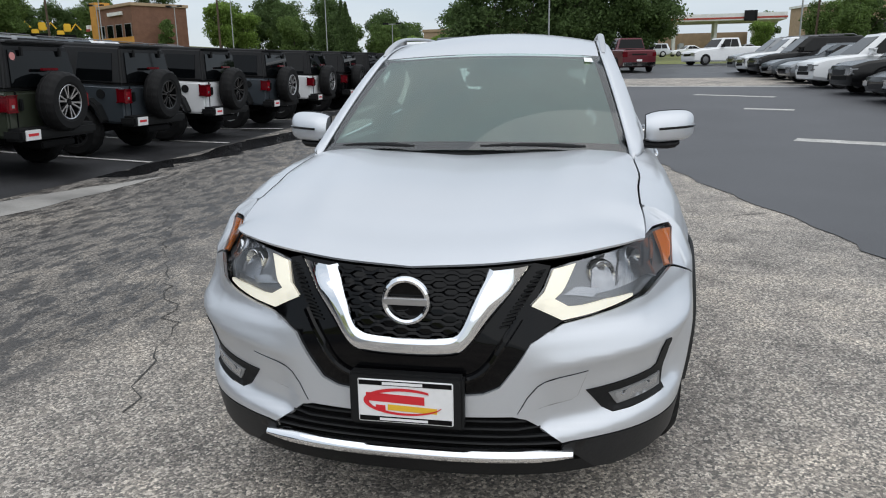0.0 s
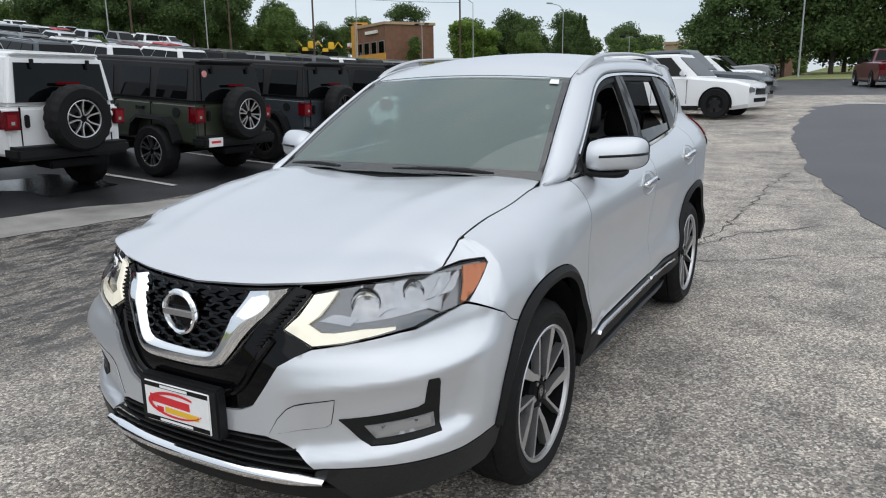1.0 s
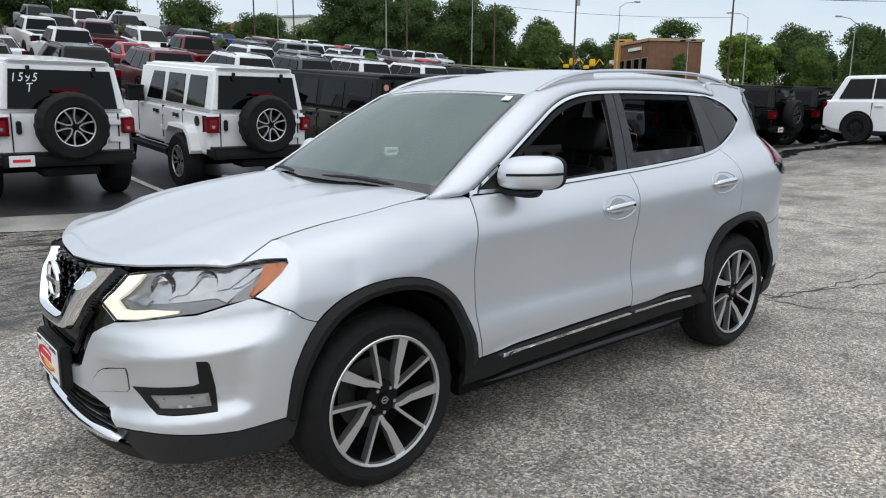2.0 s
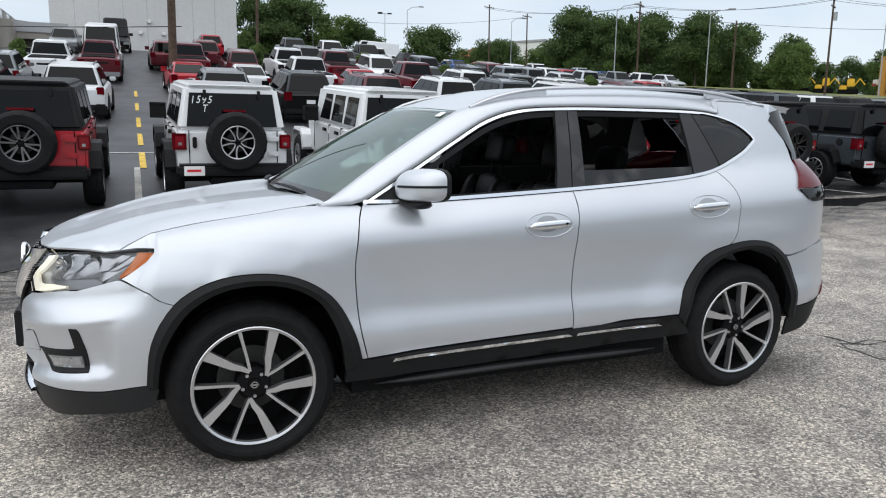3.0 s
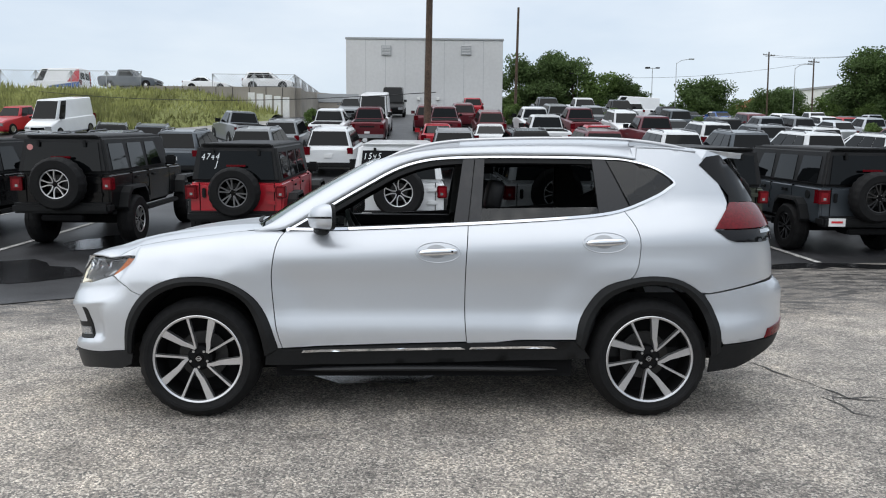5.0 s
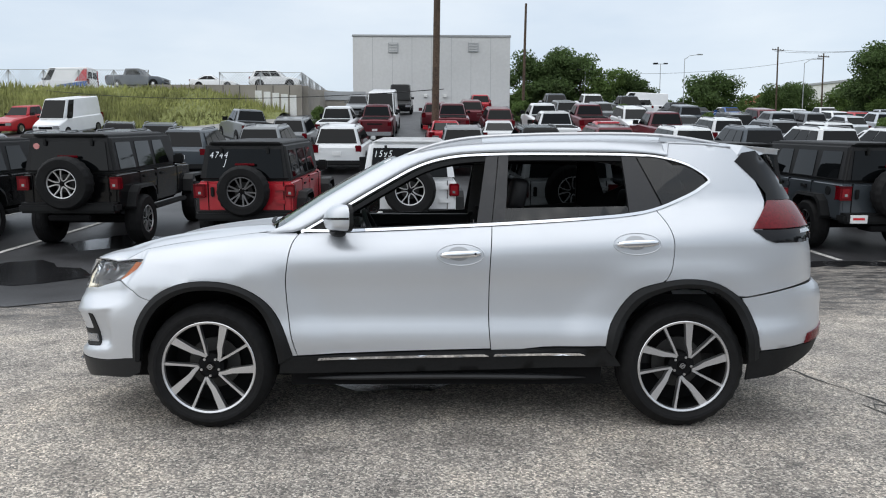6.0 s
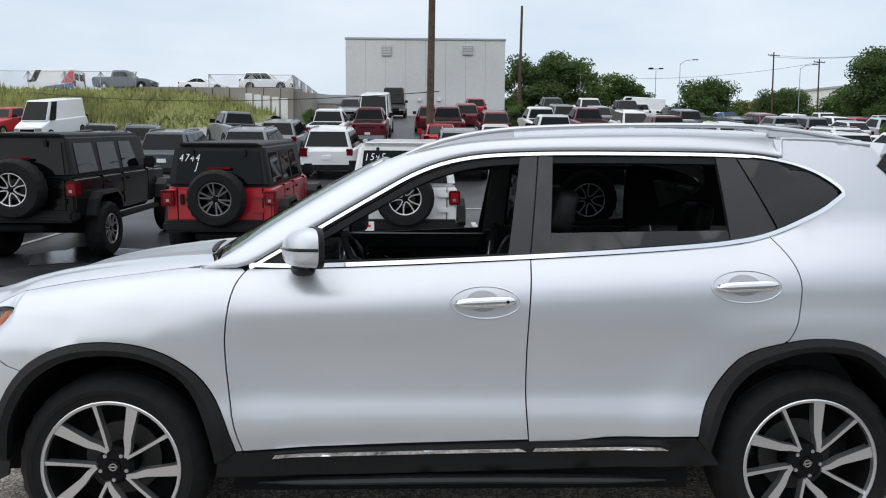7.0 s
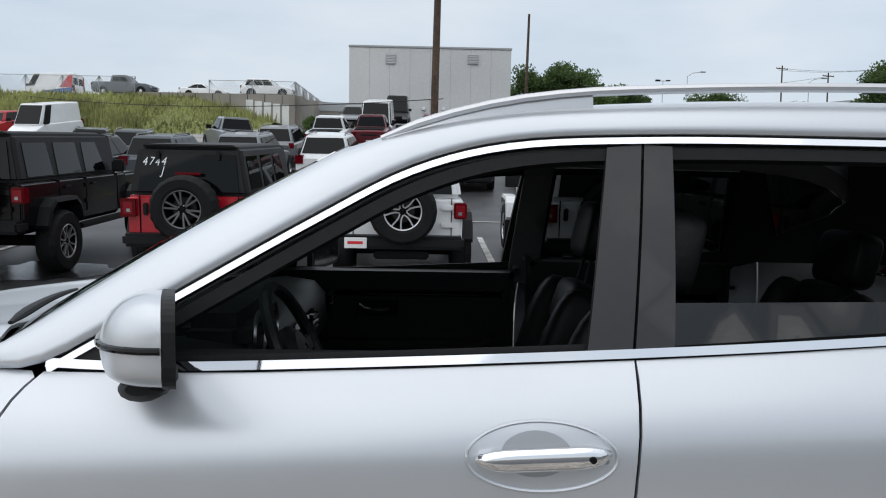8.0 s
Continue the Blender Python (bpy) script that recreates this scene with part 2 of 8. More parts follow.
def sheet(outline, step, holes=()):
    """Triangles inside a 2D outline, evenly filled."""
    from mathutils.geometry import delaunay_2d_cdt
    loops = [dens(o, step) for o in (outline, *holes)]
    vs, es = [], []
    for lp in loops:
        b = len(vs)
        vs += [Vector(p) for p in lp]
        es += [(b + i, b + (i + 1) % len(lp)) for i in range(len(lp))]
    every = [p for lp in loops for p in lp]
    xs, ys = [p[0] for p in loops[0]], [p[1] for p in loops[0]]
    y, row = min(ys), 0
    while y < max(ys):
        x = min(xs) + (step / 2 if row % 2 else 0)
        while x < max(xs):
            if inside(x, y, loops[0]) and not any(inside(x, y, h) for h in loops[1:]) and not near(x, y, every, step * 0.55):
                vs.append(Vector((x, y)))
            x += step
        y, row = y + step * 0.87, row + 1
    V, _, F, *_ = delaunay_2d_cdt(vs, es, [], 0, 1e-6)
    keep = []
    for f in F:
        cx, cy = sum(V[i][0] for i in f) / len(f), sum(V[i][1] for i in f) / len(f)
        if inside(cx, cy, loops[0]) and not any(inside(cx, cy, h) for h in loops[1:]):
            keep.append(list(f))
    return [(v[0], v[1]) for v in V], keep


def panel(name, outline, fn, material, parent, label="", off=0.0, thick=0.012, step=0.04, holes=(), flip=False, mirror=False):
    """A shell on the surface fn(a, b) inside the outline, with turned-in edges. mirror: on the other side of x = 0."""
    uv, tris = sheet(outline, step, holes)
    pts, nor = [], []
    for a, b in uv:
        p = np.array(fn(a, b))
        da, db = np.array(fn(a + 2e-3, b)) - np.array(fn(a - 2e-3, b)), np.array(fn(a, b + 2e-3)) - np.array(fn(a, b - 2e-3))
        n = np.cross(da, db)
        n = n / (np.linalg.norm(n) + 1e-12) * (-1 if flip else 1)
        pts.append(p + n * off)
        nor.append(n)
    out = []
    for f in tris:
        g = np.cross(pts[f[1]] - pts[f[0]], pts[f[2]] - pts[f[0]])
        out.append(tuple(f) if np.dot(g, nor[f[0]]) > 0 else tuple(f[::-1]))
    count = {}
    for f in out:
        for i in range(3):
            k = (f[i], f[(i + 1) % 3])
            count[k] = count.get(k, 0) + 1
    rim = [k for k in count if (k[1], k[0]) not in count]
    top, low = {}, {}
    n_front = len(out)
    for k in rim:
        for i in k:
            if i not in top:
                top[i] = len(pts)
                pts.append(pts[i])
                low[i] = len(pts)
                pts.append(pts[i] - nor[i] * thick)
    for a, b in rim:
        out.append((top[b], top[a], low[a], low[b]))
    if mirror:
        pts = [np.array((-p[0], p[1], p[2])) for p in pts]
        out = [f[::-1] for f in out]
    ob = mesh_ob(name, pts, out, material, parent, label)
    me = ob.data
    use = [i < n_front for i in range(len(out))]
    me.polygons.foreach_set("use_smooth", use)
    return ob


def ribbon(name, c0, c1, material, parent, label="", thick=0.01, mirror=False, rows=1):
    """A band between two 3D curves of equal count, with a back."""
    A, B = [np.array(p, float) for p in c0], [np.array(p, float) for p in c1]
    n = len(A)
    V, F = [], []
    mid = sum(A) / n
    for j in range(rows + 1):
        V += [a + (b - a) * j / rows for a, b in zip(A, B)]
    for j in range(rows):
        for i in range(n - 1):
            F.append((j * n + i, j * n + i + 1, (j + 1) * n + i + 1, (j + 1) * n + i))
    nn = np.cross(A[n // 2 + 1] - A[n // 2], B[n // 2] - A[n // 2])
    nn = nn / np.linalg.norm(nn)
    s = 1 if np.dot(nn, np.array((mid[0], 0, 0.35))) > 0 else -1
    if s < 0:
        F = [f[::-1] for f in F]
    base = len(V)
    loop = [i for i in range(n)] + [j * n + n - 1 for j in range(1, rows + 1)] + [rows * n + i for i in range(n - 2, -1, -1)] + [j * n for j in range(rows - 1, 0, -1)]
    k = len(loop)
    V += [V[i] for i in loop] + [V[i] - nn * s * thick for i in loop]
    for i in range(k):
        q = (base + i, base + (i + 1) % k, base + k + (i + 1) % k, base + k + i)
        F.append(q[::-1] if s > 0 else q)
    if mirror:
        V = [np.array((-p[0], p[1], p[2])) for p in V]
        F = [f[::-1] for f in F]
    return mesh_ob(name, V, F, material, parent, label)

# ---- the silver crossover: nose towards -y, front axle at y = 0, middle at x = 0
YC, NPLAN, LFRONT = -0.35, 2.5, 1.25
half_w = knots((-0.35, 0.884), (0, 0.909), (0.5, 0.905), (1.35, 0.903), (2.3, 0.910), (2.7, 0.918), (3.2, 0.900), (3.8, 0.88))
sh_z = knots((-0.6, 0.84), (-0.35, 0.86), (0, 0.90), (0.5, 0.95), (1.5, 1.0), (2.5, 1.05), (3.2, 1.08), (3.8, 1.08))
top_z = knots((-0.6, 0.965), (-0.45, 1.005), (-0.2, 1.055), (0.05, 1.09), (0.3, 1.118), (0.5, 1.122), (0.8, 1.128), (1.6, 1.165), (2.16, 1.20), (2.43, 1.226), (2.6, 1.26), (3.0, 1.30), (3.8, 1.30))
top_x = knots((-0.6, 0.75), (-0.4, 0.71), (-0.2, 0.712), (0.0, 0.728), (0.25, 0.72), (0.5, 0.775), (1.0, 0.80), (1.6, 0.81), (2.2, 0.80), (2.6, 0.775), (3.0, 0.74), (3.3, 0.70), (3.8, 0.66))
prof_side = knots((0.15, 0.90), (0.25, 0.935), (0.38, 0.958), (0.44, 0.967), (0.515, 0.984), (0.545, 0.984), (0.66, 0.962), (0.8, 0.970), (0.95, 0.997), (1.1, 1.0))
prof_front = knots((0.15, 0.90), (0.25, 0.932), (0.40, 0.964), (0.55, 0.990), (0.66, 1.0), (0.8, 0.996), (0.95, 0.99), (1.1, 0.99))
depth_f = knots((0.15, 0.49), (0.22, 0.545), (0.3, 0.58), (0.45, 0.60), (0.6, 0.60), (0.75, 0.588), (0.83, 0.572), (0.9, 0.537), (0.95, 0.532), (1.0, 0.50), (1.1, 0.35))
rear_y = knots((0.2, 0.70), (0.35, 0.78), (0.5, 0.83), (0.72, 0.84), (0.80, 0.81), (0.84, 0.76), (1.05, 0.735), (1.3, 0.66), (1.5, 0.57), (1.7, 0.5))


def sec(y, w):
    """Cross-section of the side at y: (x, z) for the upward label w."""
    W, zm, zt, xt = half_w(y), sh_z(y), top_z(y), top_x(y)
    k = min(max((y + 0.35) / 0.9, 0), 1)
    pr = prof_front(w) * (1 - k) + prof_side(w) * k
    if w <= zm:
        for yc in (0.0, 2.705):
            q = min(max((0.76 - math.hypot(y - yc, w - 0.37)) / 0.20, 0), 1)
            pr += 0.020 * q * q * (3 - 2 * q) * min(max((0.99 - w) / 0.12, 0), 1)
        x, z = W * pr, w
    elif w <= zt:
        t = (w - zm) / (zt - zm)
        e = min(max((0.75 - y) / 0.6, 0), 1)
        th = t * math.pi / 2
        x = W * pr - (W * pr - xt) * (e * (1 - math.cos(th)) + (1 - e) * t * t)
        z = zm + (zt - zm) * (e * math.sin(th) + (1 - e) * t)
    else:
        d = w - zt
        x, z = xt - 0.30 * d - 0.26 * d * d, w
    if y > 2.9:
        q = min((y - 2.9) / rear_y(z), 0.9999)
        x *= (1 - q ** 2.95) ** (1 / 2.95)
    return x, z


CHEEK = ((0.36, 0.0), (0.40, 0.0), (0.425, 0.008), (0.445, 0.034), (0.47, 0.044), (0.52, 0.041), (0.60, 0.022), (0.64, 0.006), (0.655, -0.004), (0.70, 0.004), (0.755, 0.006), (0.785, 0.0), (0.9, 0.0))
cheek = lambda z: float(np.interp(z, [q[0] for q in CHEEK], [q[1] for q in CHEEK]))
sweep_z = knots((0.66, 0.0), (0.70, 0.08), (0.76, 0.45), (0.81, 0.60), (0.86, 0.66), (0.95, 1.0), (1.1, 1.0))
sweep_th = knots((0, 0), (0.25, 0.05), (0.51, 0.13), (0.69, 0.18), (0.83, 0.30), (0.9, 0.42), (1.14, 0.80), (1.4, 0.90), (1.571, 0.93))


def relief(th, z):
    """How far the cheeks of the nose are hollowed between crease and lower edge."""
    a = abs(th)
    m = min(max((a - 0.30) / 0.16, 0), 1) * min(max((1.36 - a) / 0.14, 0), 1)
    return cheek(z - 0.09 * (a - 0.75)) * m * m * (3 - 2 * m)


def nose_y(th, z):
    """Depth of the nose in plan; its upper corners sweep back."""
    return YC - depth_f(z) * max(math.cos(th), 0) ** (2 / NPLAN) * (1 - sweep_z(z) * sweep_th(abs(th)))


def skin(p, w):
    """The left skin; p is y behind YC, and a label round the nose before it."""
    if p >= YC:
        x, z = sec(p, w)
        return (x, p, z)
    th = min(max((p - YC) / LFRONT + 1, -1), 1) * math.pi / 2
    s = math.copysign(abs(math.sin(th)) ** (2 / NPLAN), th)
    x, z = sec(YC, w)
    d = relief(th, z)
    return (x * s - d * math.sin(th), nose_y(th, z) + d * math.cos(th), z)


def wlab(y, z):
    """The label w of a height on the shoulder."""
    y = max(y, YC)
    zm, zt = sh_z(y), top_z(y)
    if z <= zm or z >= zt:
        return z
    lo, hi = zm, zt
    for _ in range(24):
        mid = (lo + hi) / 2
        lo, hi = (mid, hi) if sec(y, mid)[1] < z else (lo, mid)
    return lo


def at_x(x, z):
    """Label of a point of the nose seen from the front."""
    w = wlab(YC, z)
    xs = sec(YC, w)[0]
    th = math.asin(min(abs(x) / xs, 1) ** (NPLAN / 2))
    return (YC + LFRONT * (math.copysign(th, x) / (math.pi / 2) - 1), w)


def at_y(y, z):
    """Label of a point of the side."""
    w = wlab(y, z)
    if y >= YC:
        return (y, w)
    lo, hi = 0.0, math.pi / 2
    for _ in range(24):
        th = (lo + hi) / 2
        lo, hi = (th, hi) if nose_y(th, z) < y else (lo, th)
    return (YC + LFRONT * (th / (math.pi / 2) - 1), w)


AX = lambda pts: [at_x(*p) for p in pts]
AY = lambda pts: [at_y(*p) for p in pts]
car = tagged(new("crossover_car"), "silver metallic crossover car with black alloy wheels and open windows", "car")

arch_f = spline([(-0.43, 0.415), (-0.405, 0.596), (-0.314, 0.749), (-0.167, 0.836), (0.009, 0.860), (0.186, 0.829), (0.334, 0.737), (0.423, 0.598), (0.476, 0.431)], 4)
arch_fi = spline([(-0.39, 0.395), (-0.363, 0.55), (-0.272, 0.704), (-0.139, 0.79), (0.015, 0.812), (0.165, 0.786), (0.289, 0.706), (0.368, 0.551), (0.398, 0.385)], 4)
arch_r = spline([(2.249, 0.475), (2.276, 0.616), (2.395, 0.790), (2.561, 0.854), (2.72, 0.872), (2.88, 0.843), (3.03, 0.74), (3.112, 0.585), (3.14, 0.41)], 4)
arch_ri = spline([(2.30, 0.42), (2.337, 0.584), (2.436, 0.73), (2.58, 0.803), (2.72, 0.822), (2.87, 0.793), (2.985, 0.69), (3.05, 0.54), (3.075, 0.385)], 4)
door_f = spline([(0.511, 1.12), (0.475, 1.043), (0.45, 0.919), (0.446, 0.795), (0.467, 0.576), (0.503, 0.433)], 4)
pill_b = spline([(1.604, 1.163), (1.592, 1.0), (1.586, 0.834), (1.586, 0.609), (1.600, 0.445)], 4)
door_r = spline([(2.548, 1.256), (2.598, 1.163), (2.620, 1.066), (2.609, 0.936), (2.575, 0.858)], 4)
G = 0.0028


def shrink(pts, d):
    """A closed outline moved inwards by d, for the gaps between panels."""
    P = [np.array(p, float) for p in pts]
    area = sum(P[i][0] * P[(i + 1) % len(P)][1] - P[(i + 1) % len(P)][0] * P[i][1] for i in range(len(P)))
    s = 1 if area > 0 else -1
    out = []
    for i, p in enumerate(P):
        a, b = p - P[i - 1], P[(i + 1) % len(P)] - p
        a, b = a / (np.linalg.norm(a) + 1e-9), b / (np.linalg.norm(b) + 1e-9)
        n = np.array((-(a + b)[1], (a + b)[0])) * s
        out.append(tuple(p + n / (np.linalg.norm(n) + 1e-9) * d))
    return out


def both(name, outline, material, label="", parents=None, **kw):
    """The same panel on the left and the right side."""
    l, r = parents or (car, car)
    return (panel(name, outline, skin, material, l, label, **kw), panel(name, outline, skin, material, r, label, mirror=True, **kw))


fender_top = AX([(0.722, 0.957), (0.722, 0.966), (0.7215, 0.975), (0.721, 0.985), (0.719, 0.998), (0.717, 1.008), (0.7145, 1.016), (0.7125, 1.022)]) + [(y, top_z(y)) for y in np.linspace(-0.345, 0.44, 14)]
fender = fender_top + [(0.49, 1.121)] + door_f[1:]
fender = fender + [p for p in arch_f[::-1] if p[0] > -0.33] + AY([(-0.40, 0.80)]) + AX([(0.813, 0.854), (0.814, 0.88), (0.815, 0.925), (0.817, 0.958), (0.808, 0.970), (0.75, 0.965)])
both("fender", shrink(fender, G), SILVER)

seam_low = AX([(0.812, 0.849), (0.803, 0.849), (0.765, 0.825), (0.7225, 0.800), (0.69, 0.797), (0.62, 0.782), (0.55, 0.766), (0.465, 0.752)])
bumper = AY([(-0.40, 0.80)]) + seam_low + AX([(0.42, 0.73), (0.371, 0.70), (0.325, 0.625), (0.279, 0.562), (0.23, 0.540), (0.159, 0.533), (0.0, 0.530)])
bumper += AX([(0.0, 0.462), (0.158, 0.462), (0.32, 0.466), (0.36, 0.455), (0.42, 0.41), (0.47, 0.37), (0.503, 0.376), (0.60, 0.384), (0.72, 0.39), (0.832, 0.398)]) + AY([(-0.48, 0.412)])
bumper += [at_y(*p) for p in arch_f if p[0] < -0.31]
fog_out = [at_x(*p) for p in [(0.788, 0.660), (0.811, 0.660), (0.8155, 0.648), (0.818, 0.56), (0.812, 0.470), (0.70, 0.448), (0.645, 0.443), (0.615, 0.462), (0.555, 0.532), (0.66, 0.545), (0.770, 0.562), (0.785, 0.572)]]
for sgn, hold in ((1, 0), (-1, 1)):
    panel("bumper_cover", shrink(bumper, 0.0015), skin, SILVER, car, step=0.015, mirror=sgn < 0, holes=[fog_out])
    fog = panel("fog_lamp_bezel", shrink(fog_out, 0.002), skin, PLASTIC, car, off=0.004, thick=0.03, step=0.02, mirror=sgn < 0, label="black fog lamp surround")
    panel("fog_lamp", AX([(0.632, 0.512), (0.70, 0.522), (0.803, 0.538), (0.803, 0.488), (0.662, 0.466)]), skin, FOGLENS, fog, off=0.008, step=0.02, mirror=sgn < 0, label="clear fog lamp")
    lit = AX([(0.65, 0.508), (0.70, 0.515), (0.796, 0.531), (0.796, 0.500), (0.72, 0.486), (0.668, 0.474)])
    panel("fog_reflector", lit, skin, WHITELENS, fog, off=0.0095, thick=0.002, step=0.02, mirror=sgn < 0)
    tow = AX([(0.335, 0.478), (0.365, 0.53), (0.395, 0.562), (0.42, 0.576), (0.46, 0.586), (0.549, 0.605), (0.543, 0.565), (0.532, 0.515), (0.515, 0.502), (0.46, 0.490)])
    panel("cover_gap", shrink(tow, -0.0012), skin, DARK, car, off=0.0015, thick=0.004, step=0.03, mirror=sgn < 0)
    panel("tow_cover", shrink(tow, 0.0012), skin, SILVER, car, off=0.0035, thick=0.004, step=0.02, mirror=sgn < 0)

# lower valance, intake and chrome lip
up_z = lambda q: [(a, 0.40 - (0.40 - b) * 0.84) for a, b in q]
val = AX([(0.475, 0.362), (0.503, 0.373), (0.60, 0.381), (0.72, 0.387), (0.832, 0.395)]) + AY([(-0.48, 0.409), (-0.425, 0.412), (-0.385, 0.39), (-0.40, 0.33), (-0.46, 0.30)]) + AX(up_z([(0.80, 0.275), (0.62, 0.232), (0.57, 0.24), (0.50, 0.32), (0.47, 0.34)]))
for sgn in (1, -1):
    panel("valance", val, skin, VALANCE, car, "dark grey textured lower bumper", off=0.002, step=0.03, mirror=sgn < 0)
panel("lower_lip", AX(up_z([(-0.55, 0.285), (-0.3, 0.285), (0, 0.288), (0.3, 0.285), (0.55, 0.285), (0.60, 0.235), (0.45, 0.222), (0.3, 0.218), (0, 0.215), (-0.3, 0.218), (-0.45, 0.222), (-0.60, 0.235)])), skin, PLASTIC, car, off=0.0, step=0.04)
lip_n = []
for x in np.linspace(-0.505, 0.505, 31):
    q = skin(*at_x(x, 0.337))
    e_ = 1 - 0.75 * max(0, (abs(x) - 0.40) / 0.105)
    lip_n.append((x, q[1], e_))
LV, LF = [], []
for x, y, e_ in lip_n:
    LV += [(x, y + 0.012, 0.341 + 0.013 * e_), (x, y - 0.012, 0.340 + 0.010 * e_), (x, y - 0.026, 0.333 + 0.002 * e_), (x, y - 0.026, 0.329 - 0.010 * e_), (x, y + 0.012, 0.327 - 0.016 * e_)]
for k in range(len(lip_n) - 1):
    for i in range(4):
        LF.append((k * 5 + i, k * 5 + i + 1, k * 5 + i + 6, k * 5 + i + 5))
mesh_ob("chrome_lip", LV, LF, CHROME, car, "polished chrome lip under the intake")
intake_y = lambda x, z: skin(*at_x(x, z))
# Near-black sheet set back behind the slats, standing for shade in the opening.
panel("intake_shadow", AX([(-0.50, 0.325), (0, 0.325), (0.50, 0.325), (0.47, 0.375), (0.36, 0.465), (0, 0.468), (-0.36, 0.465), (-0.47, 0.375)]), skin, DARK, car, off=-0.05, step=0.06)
for zz, hw in ((0.448, 0.36), (0.421, 0.40), (0.395, 0.43), (0.369, 0.46)):
    tube("intake_slat", [(x, intake_y(x, zz)[1] + 0.012, zz) for x in np.linspace(-hw, hw, 13)], 0.008, PLASTIC, car, flat=0.6)

# gloss surround, chrome V, grille
gl_out = [(0.0, 0.527), (0.159, 0.530), (0.23, 0.537), (0.282, 0.560), (0.328, 0.623), (0.374, 0.698), (0.42, 0.728), (0.47, 0.763), (0.41, 0.80), (0.366, 0.812), (0.425, 0.915), (0.38, 0.925), (0.18, 0.912), (0, 0.908)]
ridge_p = [(0.0, 0.578), (0.14, 0.580), (0.20, 0.592), (0.245, 0.628), (0.29, 0.700), (0.335, 0.772)]
for sgn in (1, -1):
    tube("surround_ridge", [(sgn * x, skin(*at_x(x, z))[1] + 0.008, z) for x, z in spline(ridge_p, 4)], 0.013, GLOSS, car)
panel("grille_surround", AX(gl_out + [(-x, z) for x, z in gl_out[-2:0:-1]]), skin, GLOSS, car, "gloss black grille surround", off=-0.012, step=0.035)
vo = spline([(0.374, 0.924), (0.31, 0.843), (0.25, 0.768), (0.205, 0.706), (0.165, 0.668), (0.10, 0.657), (0.0, 0.654)], 5)
vi = spline([(0.246, 0.914), (0.215, 0.852), (0.19, 0.800), (0.165, 0.745), (0.138, 0.722), (0.085, 0.715), (0.0, 0.713)], 5)
VV, VF = [], []
loop_o, loop_i = vo + [(-x, z) for x, z in vo[-2::-1]], vi + [(-x, z) for x, z in vi[-2::-1]]
for (xo, zo), (xi, zi) in zip(loop_o, loop_i):
    for t in np.linspace(-0.06, 1.06, 9):
        x, z = xo + (xi - xo) * t, zo + (zi - zo) * t
        q = skin(*at_x(x, min(z, 0.93)))
        VV.append((q[0], q[1] - 0.004 - 0.026 * min(max(t, 0) / 0.40, 1) ** 0.7 + (0.034 if t < 0 or t > 1 else 0), z))
for k in range(len(loop_o) - 1):
    for t in range(8):
        VF.append((k * 9 + t, k * 9 + t + 1, k * 9 + t + 10, k * 9 + t + 9))
mesh_ob("chrome_v", VV, [f[::-1] for f in VF], CHROME, car, "bright chrome V round the grille")
gr = [(0.0, 0.712), (0.133, 0.720), (0.160, 0.744), (0.192, 0.814), (0.238, 0.905), (0, 0.905)]
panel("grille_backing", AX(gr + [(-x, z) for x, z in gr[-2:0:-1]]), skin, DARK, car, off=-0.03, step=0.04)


def grille_bars():
    bm = bmesh.new()
    rows = 10
    for i in range(rows):
        z = 0.722 + i * 0.0195
        hw = float(np.interp(z, [0.712, 0.722, 0.744, 0.814, 0.905], [0.05, 0.135, 0.160, 0.192, 0.238]))
        n = int(hw * 2 / 0.008)
        prev = None
        for k in range(n + 1):
            x = -hw + 2 * hw * k / n
            zz = z + 0.0046 * min(max(1.9 * math.sin(x * 2 * math.pi / 0.074 + (math.pi if i % 2 else 0)), -1), 1)
            q = skin(*at_x(x, min(zz, 0.903)))
            r = [bm.verts.new((x, q[1] + dy, zz + dz)) for dy, dz in ((-0.004, -0.0036), (-0.001, 0.0042), (0.018, 0.0042), (0.018, -0.0036))]
            if prev:
                for a in range(4):
                    bm.faces.new((prev[a], prev[(a + 1) % 4], r[(a + 1) % 4], r[a]))
            prev = r
    part("grille_mesh", bm, GLOSS, car, "black wavy grille mesh")


grille_bars()
for sgn in (1, -1):
    for i in range(14):
        t = i / 13
        x, z = 0.292 + 0.100 * t, 0.748 + 0.150 * t
        y = skin(*at_x(x, z))[1]
        bm = bmesh.new()
        box(bm, -0.015, 0.015, -0.004, 0.02, -0.0026, 0.0026, 0, Matrix.Translation((sgn * x, y + 0.006, z)) @ pose(0, 0, 0, 0, -sgn * 12))
        part("side_rib", bm, PLASTIC, car)

# badge: plain ring and bar
by = skin(*at_x(0, 0.828))[1] - 0.012
badge = part("badge", (lambda bm: (lathe(bm, [(0.066 + 0.010 * math.cos(a), 0.012 * math.sin(a)) for a in np.linspace(0, 2 * math.pi, 9)[:-1]], Matrix.Translation((0, by - 0.004, 0.828)) @ pose(0, 0, 0, 0, 0, -90), 36), bm)[1])(bmesh.new()), CHROME, car, "plain chrome ring badge", smooth=True)
bm = bmesh.new()
box(bm, -0.070, 0.070, by - 0.018, by + 0.004, 0.816, 0.840, 0.004)
part("badge_bar", bm, SATIN, badge)
bm = bmesh.new()
cyl(bm, (0, by + 0.002, 0.828), (0, by + 0.012, 0.828), 0.064, seg=32)
part("badge_disc", bm, GLOSS, badge)

